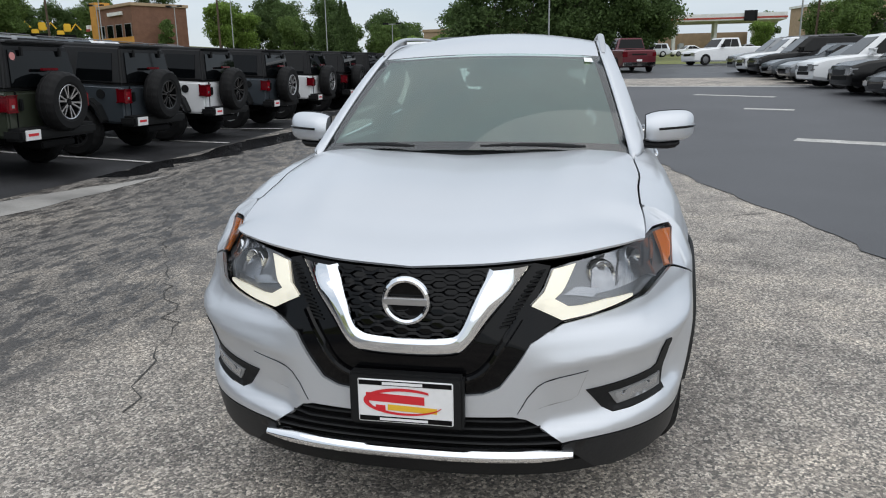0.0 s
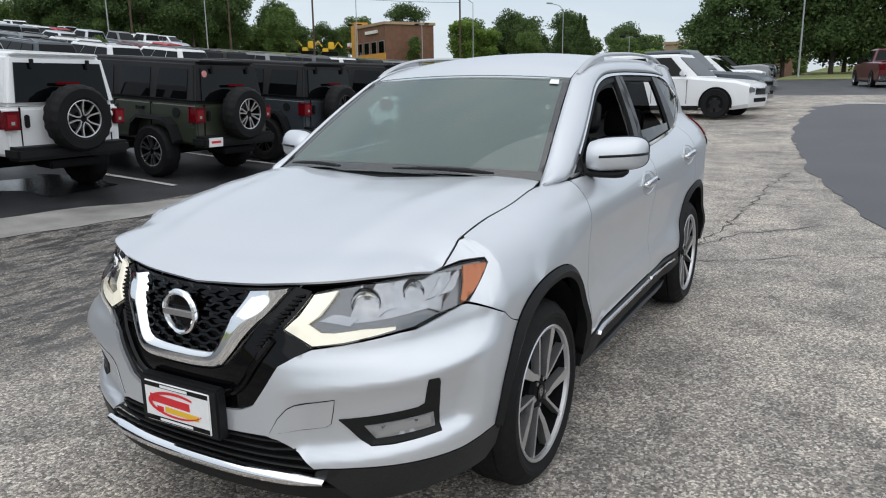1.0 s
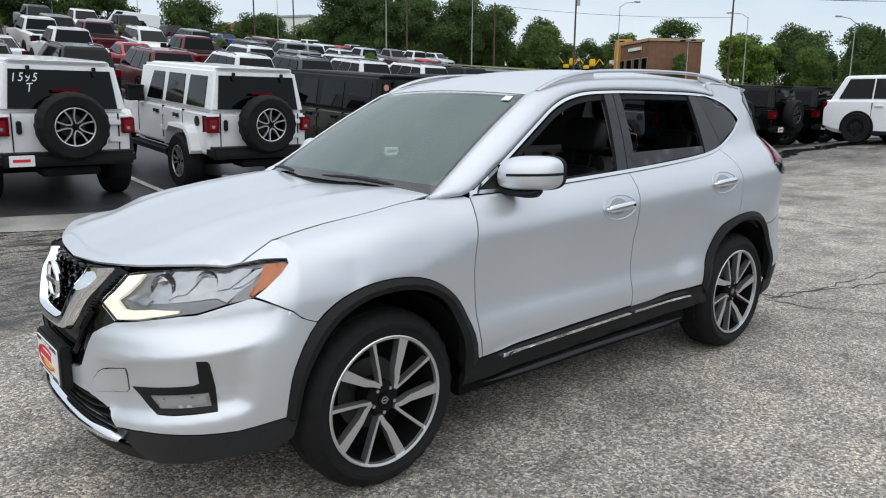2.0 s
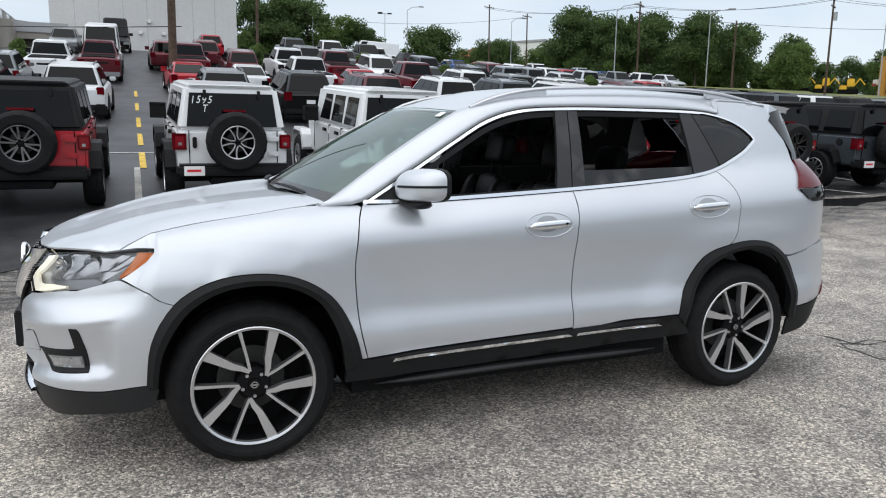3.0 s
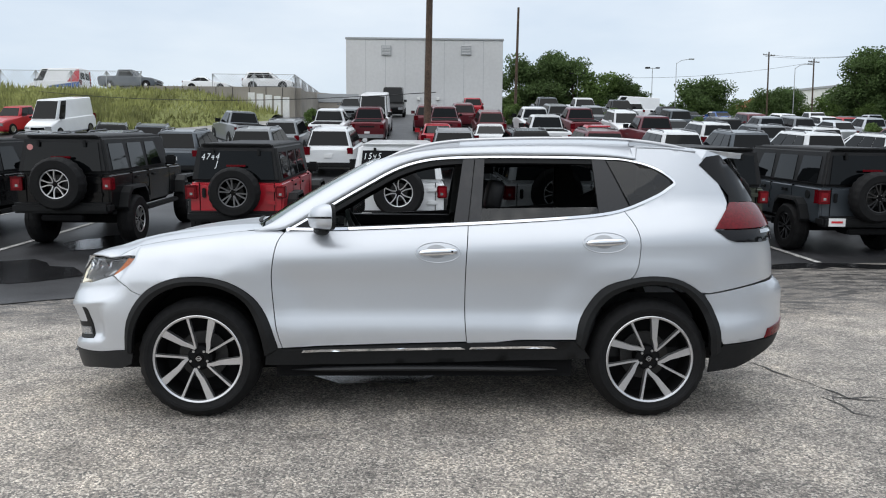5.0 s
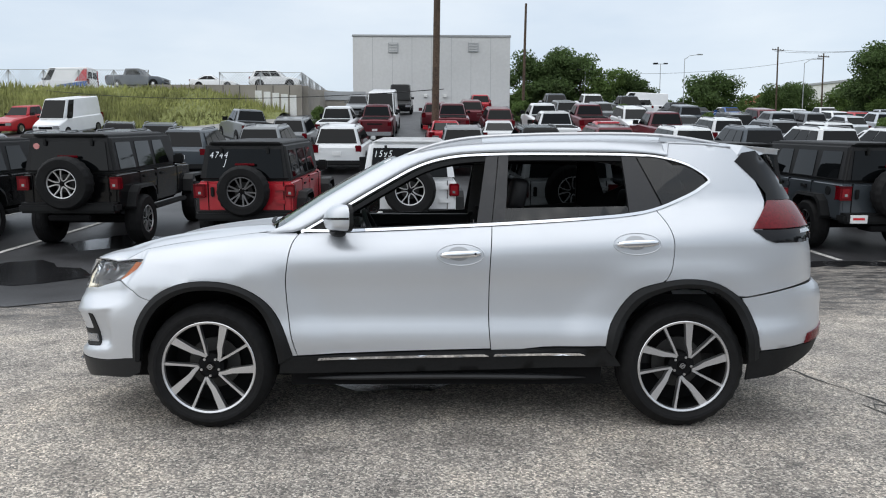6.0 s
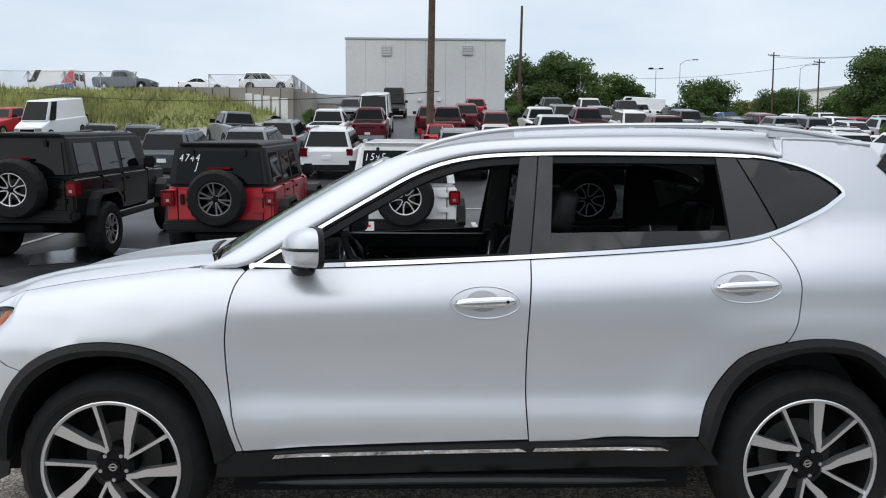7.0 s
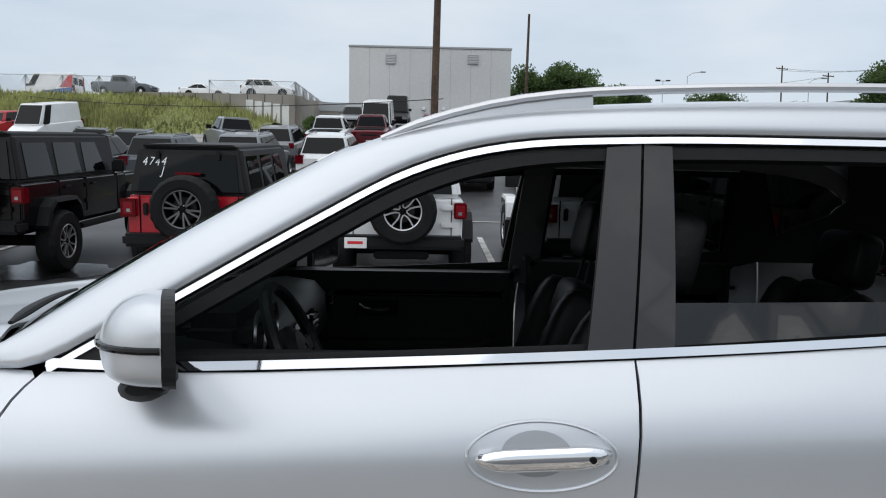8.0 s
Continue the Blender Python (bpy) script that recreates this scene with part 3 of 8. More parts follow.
# plate with dealer insert: plain shapes only
py = skin(*at_x(0, 0.52))[1] - 0.03
plate = part("plate_holder", (lambda bm: (box(bm, -0.178, 0.178, py - 0.004, py + 0.04, 0.435, 0.606, 0.008), bm)[1])(bmesh.new()), PLASTIC, car, "black plate frame with a dealer insert")
bm = bmesh.new()
box(bm, -0.148, 0.148, py - 0.010, py - 0.003, 0.450, 0.590, 0.003)
ins = part("plate_insert", bm, PLATEWHITE, plate, "white card with red and yellow shapes")
for nm, pts, m in (("red_bar", [(-0.122, 0.520), (0.060, 0.514), (0.060, 0.541), (-0.122, 0.547)], INKRED), ("yellow_bar", [(-0.055, 0.492), (0.098, 0.488), (0.099, 0.506), (-0.054, 0.511)], INKYELLOW), ("red_mark", [(-0.092, 0.492), (-0.062, 0.491), (-0.062, 0.507), (-0.092, 0.508)], INKRED), ("top_strip", [(-0.144, 0.572), (0.144, 0.572), (0.144, 0.587), (-0.144, 0.587)], GLOSS), ("bottom_strip", [(-0.144, 0.454), (0.144, 0.454), (0.144, 0.470), (-0.144, 0.470)], GLOSS), ("title_bar", [(-0.07, 0.575), (0.055, 0.575), (0.055, 0.584), (-0.07, 0.584)], PLATEWHITE), ("foot_bar", [(-0.08, 0.458), (0.07, 0.458), (0.07, 0.466), (-0.08, 0.466)], PLATEWHITE)):
    panel(nm, pts, (lambda a, b: (a, py - 0.0125, b)) if "bar" in nm and nm[0] in "tf" else (lambda a, b: (a, py - 0.011, b)), m, ins, thick=0.001, step=0.05)
sw = [(0.125 * math.cos(a) - 0.005, 0.522 + 0.044 * math.sin(a)) for a in np.linspace(0.9, 2 * math.pi - 0.35, 30)]
sw_in = [(0.116 * math.cos(a) + 0.002, 0.521 + 0.036 * math.sin(a)) for a in np.linspace(0.9, 2 * math.pi - 0.35, 30)]
ribbon("red_swoosh", [(x, py - 0.0118, z) for x, z in sw], [(x, py - 0.0118, z) for x, z in sw_in], INKRED, ins, thick=0.001)

# headlamps
lamp = [(0.366, 0.806), (0.465, 0.757), (0.55, 0.771), (0.62, 0.787), (0.69, 0.802), (0.7225, 0.806), (0.765, 0.831), (0.809, 0.8535)]
lamp_up = [(0.8120, 0.88), (0.8135, 0.925), (0.8155, 0.957), (0.807, 0.968), (0.75, 0.960), (0.72, 0.952), (0.688, 0.950), (0.61, 0.941), (0.557, 0.933), (0.485, 0.921), (0.432, 0.908)]
for sgn in (1, -1):
    mir = sgn < 0
    hl = panel("headlamp", AX(lamp + lamp_up), skin, HEADGREY, car, "clear headlamp with a lit white strip and amber corner", off=-0.03, thick=0.02, step=0.03, mirror=mir)
    panel("lens", AX(lamp + lamp_up), skin, LENSGLASS, hl, off=0.001, thick=0.002, step=0.03, mirror=mir).visible_shadow = False
    panel("light_strip", AX([(0.372, 0.806), (0.464, 0.762), (0.55, 0.775), (0.62, 0.791), (0.68, 0.806), (0.68, 0.814), (0.60, 0.812), (0.52, 0.800), (0.482, 0.800), (0.440, 0.824), (0.500, 0.918), (0.434, 0.905)]), skin, DRL, hl, "lit warm white strip", off=-0.010, thick=0.012, step=0.025, mirror=mir)
    panel("turn_lens", AX([(0.8150, 0.955), (0.8130, 0.925), (0.8115, 0.88), (0.8080, 0.858)]) + AY([(-0.512, 0.862), (-0.470, 0.906), (-0.436, 0.953)]), skin, AMBER, hl, "amber corner lens", off=-0.005, thick=0.01, step=0.02, mirror=mir)
    for cx, cz, r in ((0.590, 0.872, 0.048), (0.700, 0.895, 0.038)):
        q, q2 = np.array(skin(*at_x(cx, cz))), np.array(skin(*at_x(cx + 0.02, cz)))
        tq = q2 - q
        nn = Vector((tq[1], -tq[0], 0)).normalized()
        c = Vector(q) - nn * 0.03
        bm = bmesh.new()
        lathe(bm, [(r, 0.0), (r * 0.92, 0.008), (r * 0.7, -0.012), (0.001, -0.022), (0.001, -0.03), (r, -0.03)], Matrix.Translation(c) @ nn.to_track_quat("X", "Z").to_matrix().to_4x4(), 24)
        if mir:
            bmesh.ops.scale(bm, vec=(-1, 1, 1), verts=bm.verts)
        part("reflector", bm, CHROME, hl, "bright reflector bowl", smooth=True)
    for a, b in ((0.640, 0.668), (0.725, 0.742), (0.748, 0.760)):
        panel("reflector_wing", AX([(a, 0.850 + 0.25 * (a - 0.6)), (b, 0.852 + 0.25 * (b - 0.6)), (b + 0.004, 0.945), (a + 0.004, 0.940)]), skin, REFLECT, hl, off=-0.020, thick=0.01, step=0.02, mirror=mir)
    panel("reflector_field", AX([(0.54, 0.825), (0.66, 0.842), (0.765, 0.865), (0.762, 0.948), (0.68, 0.945), (0.56, 0.935)]), skin, REFLECT, hl, off=-0.027, thick=0.004, step=0.03, mirror=mir)
    panel("reflector_step", AX([(0.47, 0.835), (0.56, 0.82), (0.58, 0.845), (0.50, 0.862)]), skin, WHITELENS, hl, off=-0.022, thick=0.01, step=0.02, mirror=mir)

# hood
edge_y = knots((0, -0.866), (0.23, -0.845), (0.37, -0.813), (0.495, -0.764), (0.61, -0.702), (0.688, -0.617), (0.722, -0.545), (0.8, -0.41))
edge_z = knots((0, 0.914), (0.23, 0.925), (0.37, 0.936), (0.495, 0.946), (0.61, 0.959), (0.688, 0.962), (0.722, 0.960), (0.8, 0.965))
rise_c = knots((0, 0), (0.05, 0.022), (0.10, 0.038), (0.19, 0.058), (0.285, 0.090), (0.445, 0.133), (0.605, 0.163), (0.83, 0.193), (1.06, 0.213), (1.3, 0.222))
rise_e = knots((0, 0), (0.06, 0.012), (0.2, 0.030), (0.45, 0.080), (0.7, 0.113), (0.95, 0.138), (1.1, 0.142))


cut3 = [skin(*q) for q in fender_top]
cut_x = knots(*[(q[1], q[0]) for q in cut3])
cut_z = knots(*[(q[1], q[2]) for q in cut3])


def hood_raw(ax, y):
    q = max(y - edge_y(ax), 0)
    b = min(ax / 0.73, 1) ** 3
    xr = 0.36 + 0.14 * min(max(y + 0.8, 0) / 1.1, 1)
    ridge = 0.010 * math.exp(-((ax - xr) / 0.07) ** 2) * min(q / 0.3, 1)
    return edge_z(ax) + (1 - b) * rise_c(q) + b * rise_e(q) + ridge


def hood(x, y):
    ax = min(abs(x), 0.8)
    k = min(max((ax / cut_x(y) - 0.55) / 0.45, 0), 1)
    lift = (cut_z(y) - hood_raw(cut_x(y), max(y, cut3[0][1]))) * k * k * min(max((y + 0.62) / 0.10, 0), 1)
    return (x, y, hood_raw(ax, y) + lift)


cut = [(q[0] - 0.003, q[1]) for q in cut3 if q[1] < 0.31] + [(0.70, 0.36)]
hood_l = [(x, edge_y(x) + 0.002) for x in np.linspace(0, 0.715, 24)] + cut + [(0.5, 0.295), (0.25, 0.265), (0, 0.255)]
panel("hood", [(x, y) for x, y in hood_l] + [(-x, y) for x, y in hood_l[-2:0:-1]], hood, SILVER, car, "long silver hood", off=0.0, thick=0.008, step=0.035)
panel("hood_underside", [(x * 0.985, y + 0.03) for x, y in hood_l[:20]] + [(0.71, -0.45), (0.71, 0.28), (0, 0.24)] , lambda x, y: (x, y, hood(x, y)[2] - 0.03), DARK, car, thick=0.004, step=0.08)
panel("hood_underside", [(-x * 0.985, y + 0.03) for x, y in hood_l[:20]] + [(-0.71, -0.45), (-0.71, 0.28), (0, 0.24)], lambda x, y: (x, y, hood(x, y)[2] - 0.03), DARK, car, thick=0.004, step=0.08)
# cowl under the screen, wipers
ws_y = lambda s: 0.37 + 0.695 * s
ws_x = lambda s: 0.705 - 0.128 * s
ws_bow = lambda s: 0.13 - 0.06 * s


def screen(x, s):
    k = 1 - min((x / ws_x(s)) ** 2, 1.3)
    return (x, ws_y(s) - ws_bow(s) * k, 1.128 + 0.425 * s + 0.022 * k + 0.016 * math.sin(math.pi * s))


V = [screen(x, 0.02) for x in np.linspace(-0.655, 0.655, 21)]
ribbon("cowl", [(p[0], p[1] - 0.10, 1.095) for p in V], [(p[0], p[1] + 0.03, p[2] + 0.002) for p in V], PLASTIC, car, "black plastic cowl under the windscreen", thick=0.02)
so = [(ws_x(s) * 1.0, s) for s in np.linspace(0, 1, 12)]
ws_out = so + [(-x, s) for x, s in so[::-1]]
frit = [(x * 0.945, 0.085 + s * 0.875) for x, s in ws_out]
panel("windscreen_edge", ws_out, screen, GLOSS, car, "black printed screen border", off=-0.012, thick=0.004, step=0.05, holes=[frit])
# Added pale layer inside the border, painting the bright sheen of the screen.
panel("windscreen_inner_layer", shrink(frit, -0.004), screen, SHEENGLASS, car, "inner windscreen layer with the pale sky sheen in its colour", off=-0.008, thick=0.002, step=0.05).visible_shadow = False
wsg = panel("windscreen", ws_out, screen, CLEARGLASS, car, "clear windscreen with a faint green tint", off=0.0, thick=0.005, step=0.05)
for x0, x1, s0, s1 in ((0.52, 0.06, 0.02, 0.016), (-0.24, -0.60, 0.015, 0.03)):
    pts = [screen(x0 + (x1 - x0) * t, s0 + (s1 - s0) * t + 0.012 * math.sin(math.pi * t)) for t in np.linspace(0, 1, 9)]
    wp = tube("wiper", [(p[0], p[1] - 0.02, p[2] + 0.012) for p in pts], [0.006, 0.012, 0.014, 0.013, 0.012, 0.011, 0.010, 0.008, 0.005], PLASTIC, car, "black wiper blade", flat=0.7)
bm = bmesh.new()
box(bm, -0.10, 0.10, 0.90, 1.0, 1.47, 1.515, 0.015)
part("sensor_pod", bm, TRIMDARK, car)
bm = bmesh.new()
box(bm, -0.11, 0.11, 0.93, 0.955, 1.41, 1.475, 0.012)
part("rear_view_mirror", bm, TRIMDARK, car)
panel("sticker", [(0.50, 0.90), (0.545, 0.90), (0.535, 0.955), (0.495, 0.955)], screen, PLATEWHITE, wsg, "small white sticker", off=0.006, thick=0.001, step=0.05)

# roof: curves of its side edge, then the crown
rail_y = [1.065, 1.16, 1.28, 1.45, 1.7, 2.0, 2.3, 2.6, 2.85, 3.02]
rx = knots((1.065, 0.577), (1.45, 0.560), (2.0, 0.560), (2.6, 0.553), (3.05, 0.535), (3.4, 0.52))
rz = knots((1.065, 1.548), (1.16, 1.580), (1.28, 1.608), (1.45, 1.632), (1.7, 1.648), (2.0, 1.658), (2.3, 1.661), (2.6, 1.656), (2.85, 1.646), (3.02, 1.636), (3.20, 1.624), (3.45, 1.606))
crown = knots((0.98, 0.024), (1.4, 0.050), (2.0, 0.058), (2.6, 0.055), (3.1, 0.036), (3.4, 0.02))


def roof(x, y):
    k = 1 - min((x / rx(y)) ** 2, 1.2)
    return (x, y, rz(y) + crown(y) * k - (0.0 if y > 1.065 else (1.065 - y) * 0.35))


front = [(x, ws_y(1) - ws_bow(1) * (1 - (x / ws_x(1)) ** 2) + 0.006) for x in np.linspace(-0.570, 0.570, 15)]
panel("roof", front + [(rx(y) - 0.004, y) for y in rail_y] + [(0.53, 3.10), (0, 3.13), (-0.53, 3.10)] + [(-rx(y) + 0.004, y) for y in rail_y[::-1]], roof, SILVER, car, "silver roof panel", step=0.06)
panel("spoiler", [(-0.53, 3.105), (0, 3.135), (0.53, 3.105), (0.53, 3.27), (0.46, 3.39), (0.25, 3.43), (-0.25, 3.43), (-0.46, 3.39), (-0.53, 3.27)], roof, SILVER, car, "silver roof spoiler", thick=0.035, step=0.05)

# side window outline; roof side band from screen pillar to tailgate
dlo_top = spline([(0.515, 1.128), (0.62, 1.19), (0.76, 1.272), (0.993, 1.408), (1.185, 1.510), (1.38, 1.563), (1.644, 1.580), (2.0, 1.583), (2.44, 1.578), (2.63, 1.558), (2.77, 1.515), (2.868, 1.45), (2.880, 1.413)], 5)
dlo_bot = spline([(2.880, 1.413), (2.84, 1.385), (2.761, 1.338), (2.577, 1.262), (2.426, 1.226), (2.16, 1.200), (1.587, 1.165), (0.807, 1.129), (0.515, 1.128)], 5)
GH = lambda y, z: sec(y, max(z, top_z(y) + 1e-4))
gh = lambda y, z: (GH(y, z)[0], y, z)
ys_b = [*np.linspace(0.31, 2.60, 48), 2.645, *np.linspace(2.66, 3.03, 8)]
zt_b = lambda y: float(np.interp(y, [p[0] for p in dlo_top[:46]], [p[1] for p in dlo_top[:46]]))
upper = []
for y in ys_b:
    s = (y - 0.37) / 0.695
    if s < 1:
        upper.append((ws_x(s) + 0.004, y + 0.004, 1.128 + 0.425 * s + 0.016 * math.sin(math.pi * max(s, 0)) - 0.002))
    else:
        upper.append((rx(y) + 0.004, y, rz(y) - 0.004))
for sgn in (1, -1):
    q_top = lambda y: float(np.interp(y, [2.62, 2.85, 3.04], [1.640, 1.635, 1.612])) - 0.004
    lower = [gh(y, q_top(y)) if y > 2.65 else gh(max(y, 0.505), max(zt_b(y), 1.128) + 0.004) if y > 0.5 else (top_x(y + 0.01) - 0.001, y + 0.01, top_z(y + 0.01) + 0.001) for y in ys_b]
    mids = [tuple((np.array(a) + np.array(b)) / 2 + np.array((0.016, 0, 0.010)) * min(max((2.62 - a[1]) / 0.35, 0), 1)) for a, b in zip(upper, lower)]
    n = len(upper)
    F = []
    rows = []
    for t in np.linspace(0, 1, 7):
        rows.append([np.array(a) * (1 - t) ** 2 + 2 * t * (1 - t) * (np.array(m) * 1.0 + (np.array(m) - (np.array(a) + np.array(b)) / 2)) + np.array(b) * t * t for a, m, b in zip(upper, mids, lower)])
    V = [p for r in rows for p in r]
    for j in range(6):
        for i in range(n - 1):
            F.append((j * n + i, (j + 1) * n + i, (j + 1) * n + i + 1, j * n + i + 1))
    if sgn < 0:
        V, F = [(-p[0], p[1], p[2]) for p in V], [f[::-1] for f in F]
    ob = mesh_ob("roof_side_band", [(float(p[0]), float(p[1]), float(p[2])) for p in V], [f[::-1] for f in F], SILVER, car)
    mod = ob.modifiers.new("thickness", "SOLIDIFY")
    mod.thickness, mod.offset = 0.012, -1

# quarter panel behind the rear door up to the roof, with the pillar behind the quarter pane
quarter = [p for p in door_r[::-1]] + [p for p in dlo_bot[::-1] if p[0] > 2.56] + [p for p in dlo_top[::-1] if p[0] > 2.62]
quarter = quarter[:len(door_r)] + [p for p in dlo_bot[::-1] if p[0] > 2.60][:] + [p for p in dlo_top[::-1] if p[0] > 2.62] + [(2.62, 1.640), (2.85, 1.635), (3.04, 1.612), (3.13, 1.50), (3.20, 1.36), (3.22, 1.305), (3.11, 1.165), (3.20, 1.095), (3.30, 1.085), (3.48, 1.09), (3.55, 0.95), (3.56, 0.845), (3.40, 0.825), (3.05, 0.768)]
quarter += [p for p in arch_r[::-1] if 2.57 < p[0] < 3.02]
both("quarter_panel", shrink(quarter, G * 0.7), SILVER, step=0.045)
rbump = [(3.02, 0.762), (3.05, 0.762), (3.40, 0.818), (3.60, 0.835), (3.70, 0.72), (3.70, 0.52), (3.50, 0.475), (3.15, 0.455)] + [p for p in arch_r[::-1] if 3.02 < p[0] and p[1] > 0.46]
both("rear_bumper", shrink(rbump, G * 0.7), SILVER, step=0.04)
rval = [(3.15, 0.448), (3.50, 0.468), (3.66, 0.51), (3.66, 0.44), (3.45, 0.365), (3.25, 0.30), (3.07, 0.28), (3.075, 0.385), (3.12, 0.41)]
both("rear_valance", rval, PLASTIC, "black textured rear valance", off=0.002)
both("rear_reflector", [(3.47, 0.532), (3.66, 0.560), (3.66, 0.500), (3.45, 0.476)], REDLENS, "red reflector", off=0.008, step=0.03)
tl = [(3.068, 1.150), (3.10, 1.190), (3.16, 1.245), (3.225, 1.296), (3.30, 1.303), (3.42, 1.298), (3.50, 1.275), (3.525, 1.235), (3.53, 1.165), (3.40, 1.155), (3.25, 1.150)]
both("tail_lamp", tl, REDLENS, "dark red wraparound tail lamp", off=0.012, thick=0.02, step=0.025)
lamp_low = both("tail_lamp_base", [(3.075, 1.145), (3.25, 1.144), (3.40, 1.149), (3.53, 1.159), (3.53, 1.085), (3.40, 1.072), (3.20, 1.075), (3.15, 1.092)], mat("smoked_lens", (0.008, 0.008, 0.010), 0.08, spec=0.25), "smoked lower lens", off=0.008, thick=0.02, step=0.025)
for low, mir in zip(lamp_low, (False, True)):
    panel("reverse_strip", [(3.38, 1.142), (3.525, 1.150), (3.525, 1.128), (3.38, 1.122)], skin, WHITELENS, low, off=0.011, thick=0.004, step=0.03, mirror=mir)
both("rear_pillar_trim", [(3.045, 1.535), (3.10, 1.585), (3.20, 1.60), (3.34, 1.46), (3.46, 1.31), (3.30, 1.308), (3.228, 1.302), (3.232, 1.345), (3.17, 1.42)], GLOSS, "gloss black rear pillar trim", off=0.004, step=0.04)
for sgn in (1, -1):
    ring = [(0.566, 2.985, 1.640), (0.575, 3.12, 1.628), (0.54, 3.27, 1.618), (0.47, 3.40, 1.612), (0.52, 3.28, 1.585), (0.60, 3.14, 1.548), (0.635, 3.045, 1.532), (0.615, 3.00, 1.585)]
    V = [(sgn * x, y, z) for x, y, z in ring] + [(sgn * (x - 0.05), y, z - 0.006) for x, y, z in ring]
    n = len(ring)
    F = [tuple(range(n)), tuple(range(2 * n - 1, n - 1, -1))] + [(i, (i + 1) % n, n + (i + 1) % n, n + i) for i in range(n)]
    mesh_ob("spoiler_cheek", V, F if sgn < 0 else [f[::-1] for f in F], SILVER, car, "silver side of the roof spoiler", smooth=False)
# tailgate
V, F = [], []
zs = np.linspace(0.32, 1.60, 18)
for z in zs:
    x1 = sec(2.9 + rear_y(z) * 0.93, z)[0]
    for k in np.linspace(-1, 1, 13):
        V.append((x1 * k, 2.9 + rear_y(z) * (0.93 + 0.07 * (1 - k * k)) - 0.01, z))
for j in range(17):
    for i in range(12):
        F.append((j * 13 + i, (j + 1) * 13 + i, (j + 1) * 13 + i + 1, j * 13 + i + 1))
cut_row = sum(1 for z in zs if z < 1.05)
mesh_ob("tailgate", V[:(cut_row + 1) * 13], F[:cut_row * 12], SILVER, car)
mesh_ob("rear_window", V[cut_row * 13:], [tuple(i - cut_row * 13 for i in f) for f in F[cut_row * 12:]], TINTGLASS, car, "tinted rear window")

# doors
fd = door_f[:] + [(0.60, 0.437), (1.1, 0.455), (1.600, 0.470)] + pill_b[::-1][1:] + [(1.2, top_z(1.2) - 0.001), (0.9, top_z(0.9) - 0.001), (0.7, top_z(0.7) - 0.001)]
rd = pill_b[:] + [(1.9, 0.480), (2.20, 0.487), (2.249, 0.487)] + [p for p in arch_r if p[0] < 2.58 and p[1] > 0.49] + door_r[::-1][1:] + [(2.43, top_z(2.43) - 0.001), (2.16, top_z(2.16) - 0.001), (1.9, top_z(1.9) - 0.001)]
fdoor = both("front_door", shrink(fd, G), SILVER, "silver front door with its window lowered", step=0.04)
rdoor = both("rear_door", shrink(rd, G), SILVER, "silver rear door with its window half lowered", step=0.04)


def handle(y0, y1, z, doors):
    """Chrome pull handle over a cup patch with its shade in the paint."""
    for d, mir in zip(doors, (1, -1)):
        x = lambda y, zz: sec(y, wlab(y, zz))[0]
        yc, hl_ = (y0 + y1) / 2, (y1 - y0) / 2
        bm = bmesh.new()
        rings = []
        for t in np.linspace(-1, 1, 15):
            y = yc + hl_ * t
            r = 0.021 * (1 - abs(t) ** 6 * 0.7)
            c = Vector((x(y, z) + 0.014 * (1 - t ** 6) + 0.008, y, z + 0.006 * t))
            rings.append([bm.verts.new(c + Vector((0.010 * math.cos(a), 0, r * math.sin(a)))) for a in np.linspace(0, 2 * math.pi, 13)[:-1]])
        for A, B in zip(rings, rings[1:]):
            for k in range(12):
                bm.faces.new((A[k], A[(k + 1) % 12], B[(k + 1) % 12], B[k]))
        bm.faces.new(rings[0])
        bm.faces.new(rings[-1][::-1])
        if mir < 0:
            bmesh.ops.scale(bm, vec=(-1, 1, 1), verts=bm.verts)
        h = part("door_handle", bm, CHROME, d, "chrome door handle", smooth=True, sharp=1.2)
        for t in (-1, 1):
            bm = bmesh.new()
            y = yc + hl_ * 0.86 * t
            box(bm, x(y, z) - 0.005, x(y, z) + 0.02, y - 0.012, y + 0.012, z - 0.008, z + 0.008, 0.002)
            if mir < 0:
                bmesh.ops.scale(bm, vec=(-1, 1, 1), verts=bm.verts)
            part("handle_mount", bm, CHROME, d)
        yl = yc + hl_ * 0.70
        bm = bmesh.new()
        cyl(bm, (mir * (x(yl, z) + 0.024), yl, z + 0.004), (mir * (x(yl, z) + 0.0335), yl, z + 0.004), 0.006, seg=12)
        if doors is fdoor:
            part("lock", bm, DARK, h)
        # Flat oval in darker silver than the door, painting the shade of the dish.
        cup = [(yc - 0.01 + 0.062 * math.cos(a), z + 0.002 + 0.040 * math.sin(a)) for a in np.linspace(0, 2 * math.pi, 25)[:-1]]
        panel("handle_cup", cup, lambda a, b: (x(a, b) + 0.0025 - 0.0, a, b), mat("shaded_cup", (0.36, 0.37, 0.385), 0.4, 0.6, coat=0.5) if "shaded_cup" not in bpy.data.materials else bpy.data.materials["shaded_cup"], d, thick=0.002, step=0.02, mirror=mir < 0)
        ringp = [(yc + 0.132 * math.cos(a), z - 0.004 + 0.060 * math.sin(a)) for a in np.linspace(0, 2 * math.pi, 41)]
        bmr = [(x(a, b) + 0.0005, a, b) for a, b in ringp]
        tube("cup_edge", [(mir * p[0], p[1], p[2]) for p in bmr], 0.0035, SILVER, d, flat=1.0, seg=6)


handle(1.306, 1.540, 1.012, fdoor)
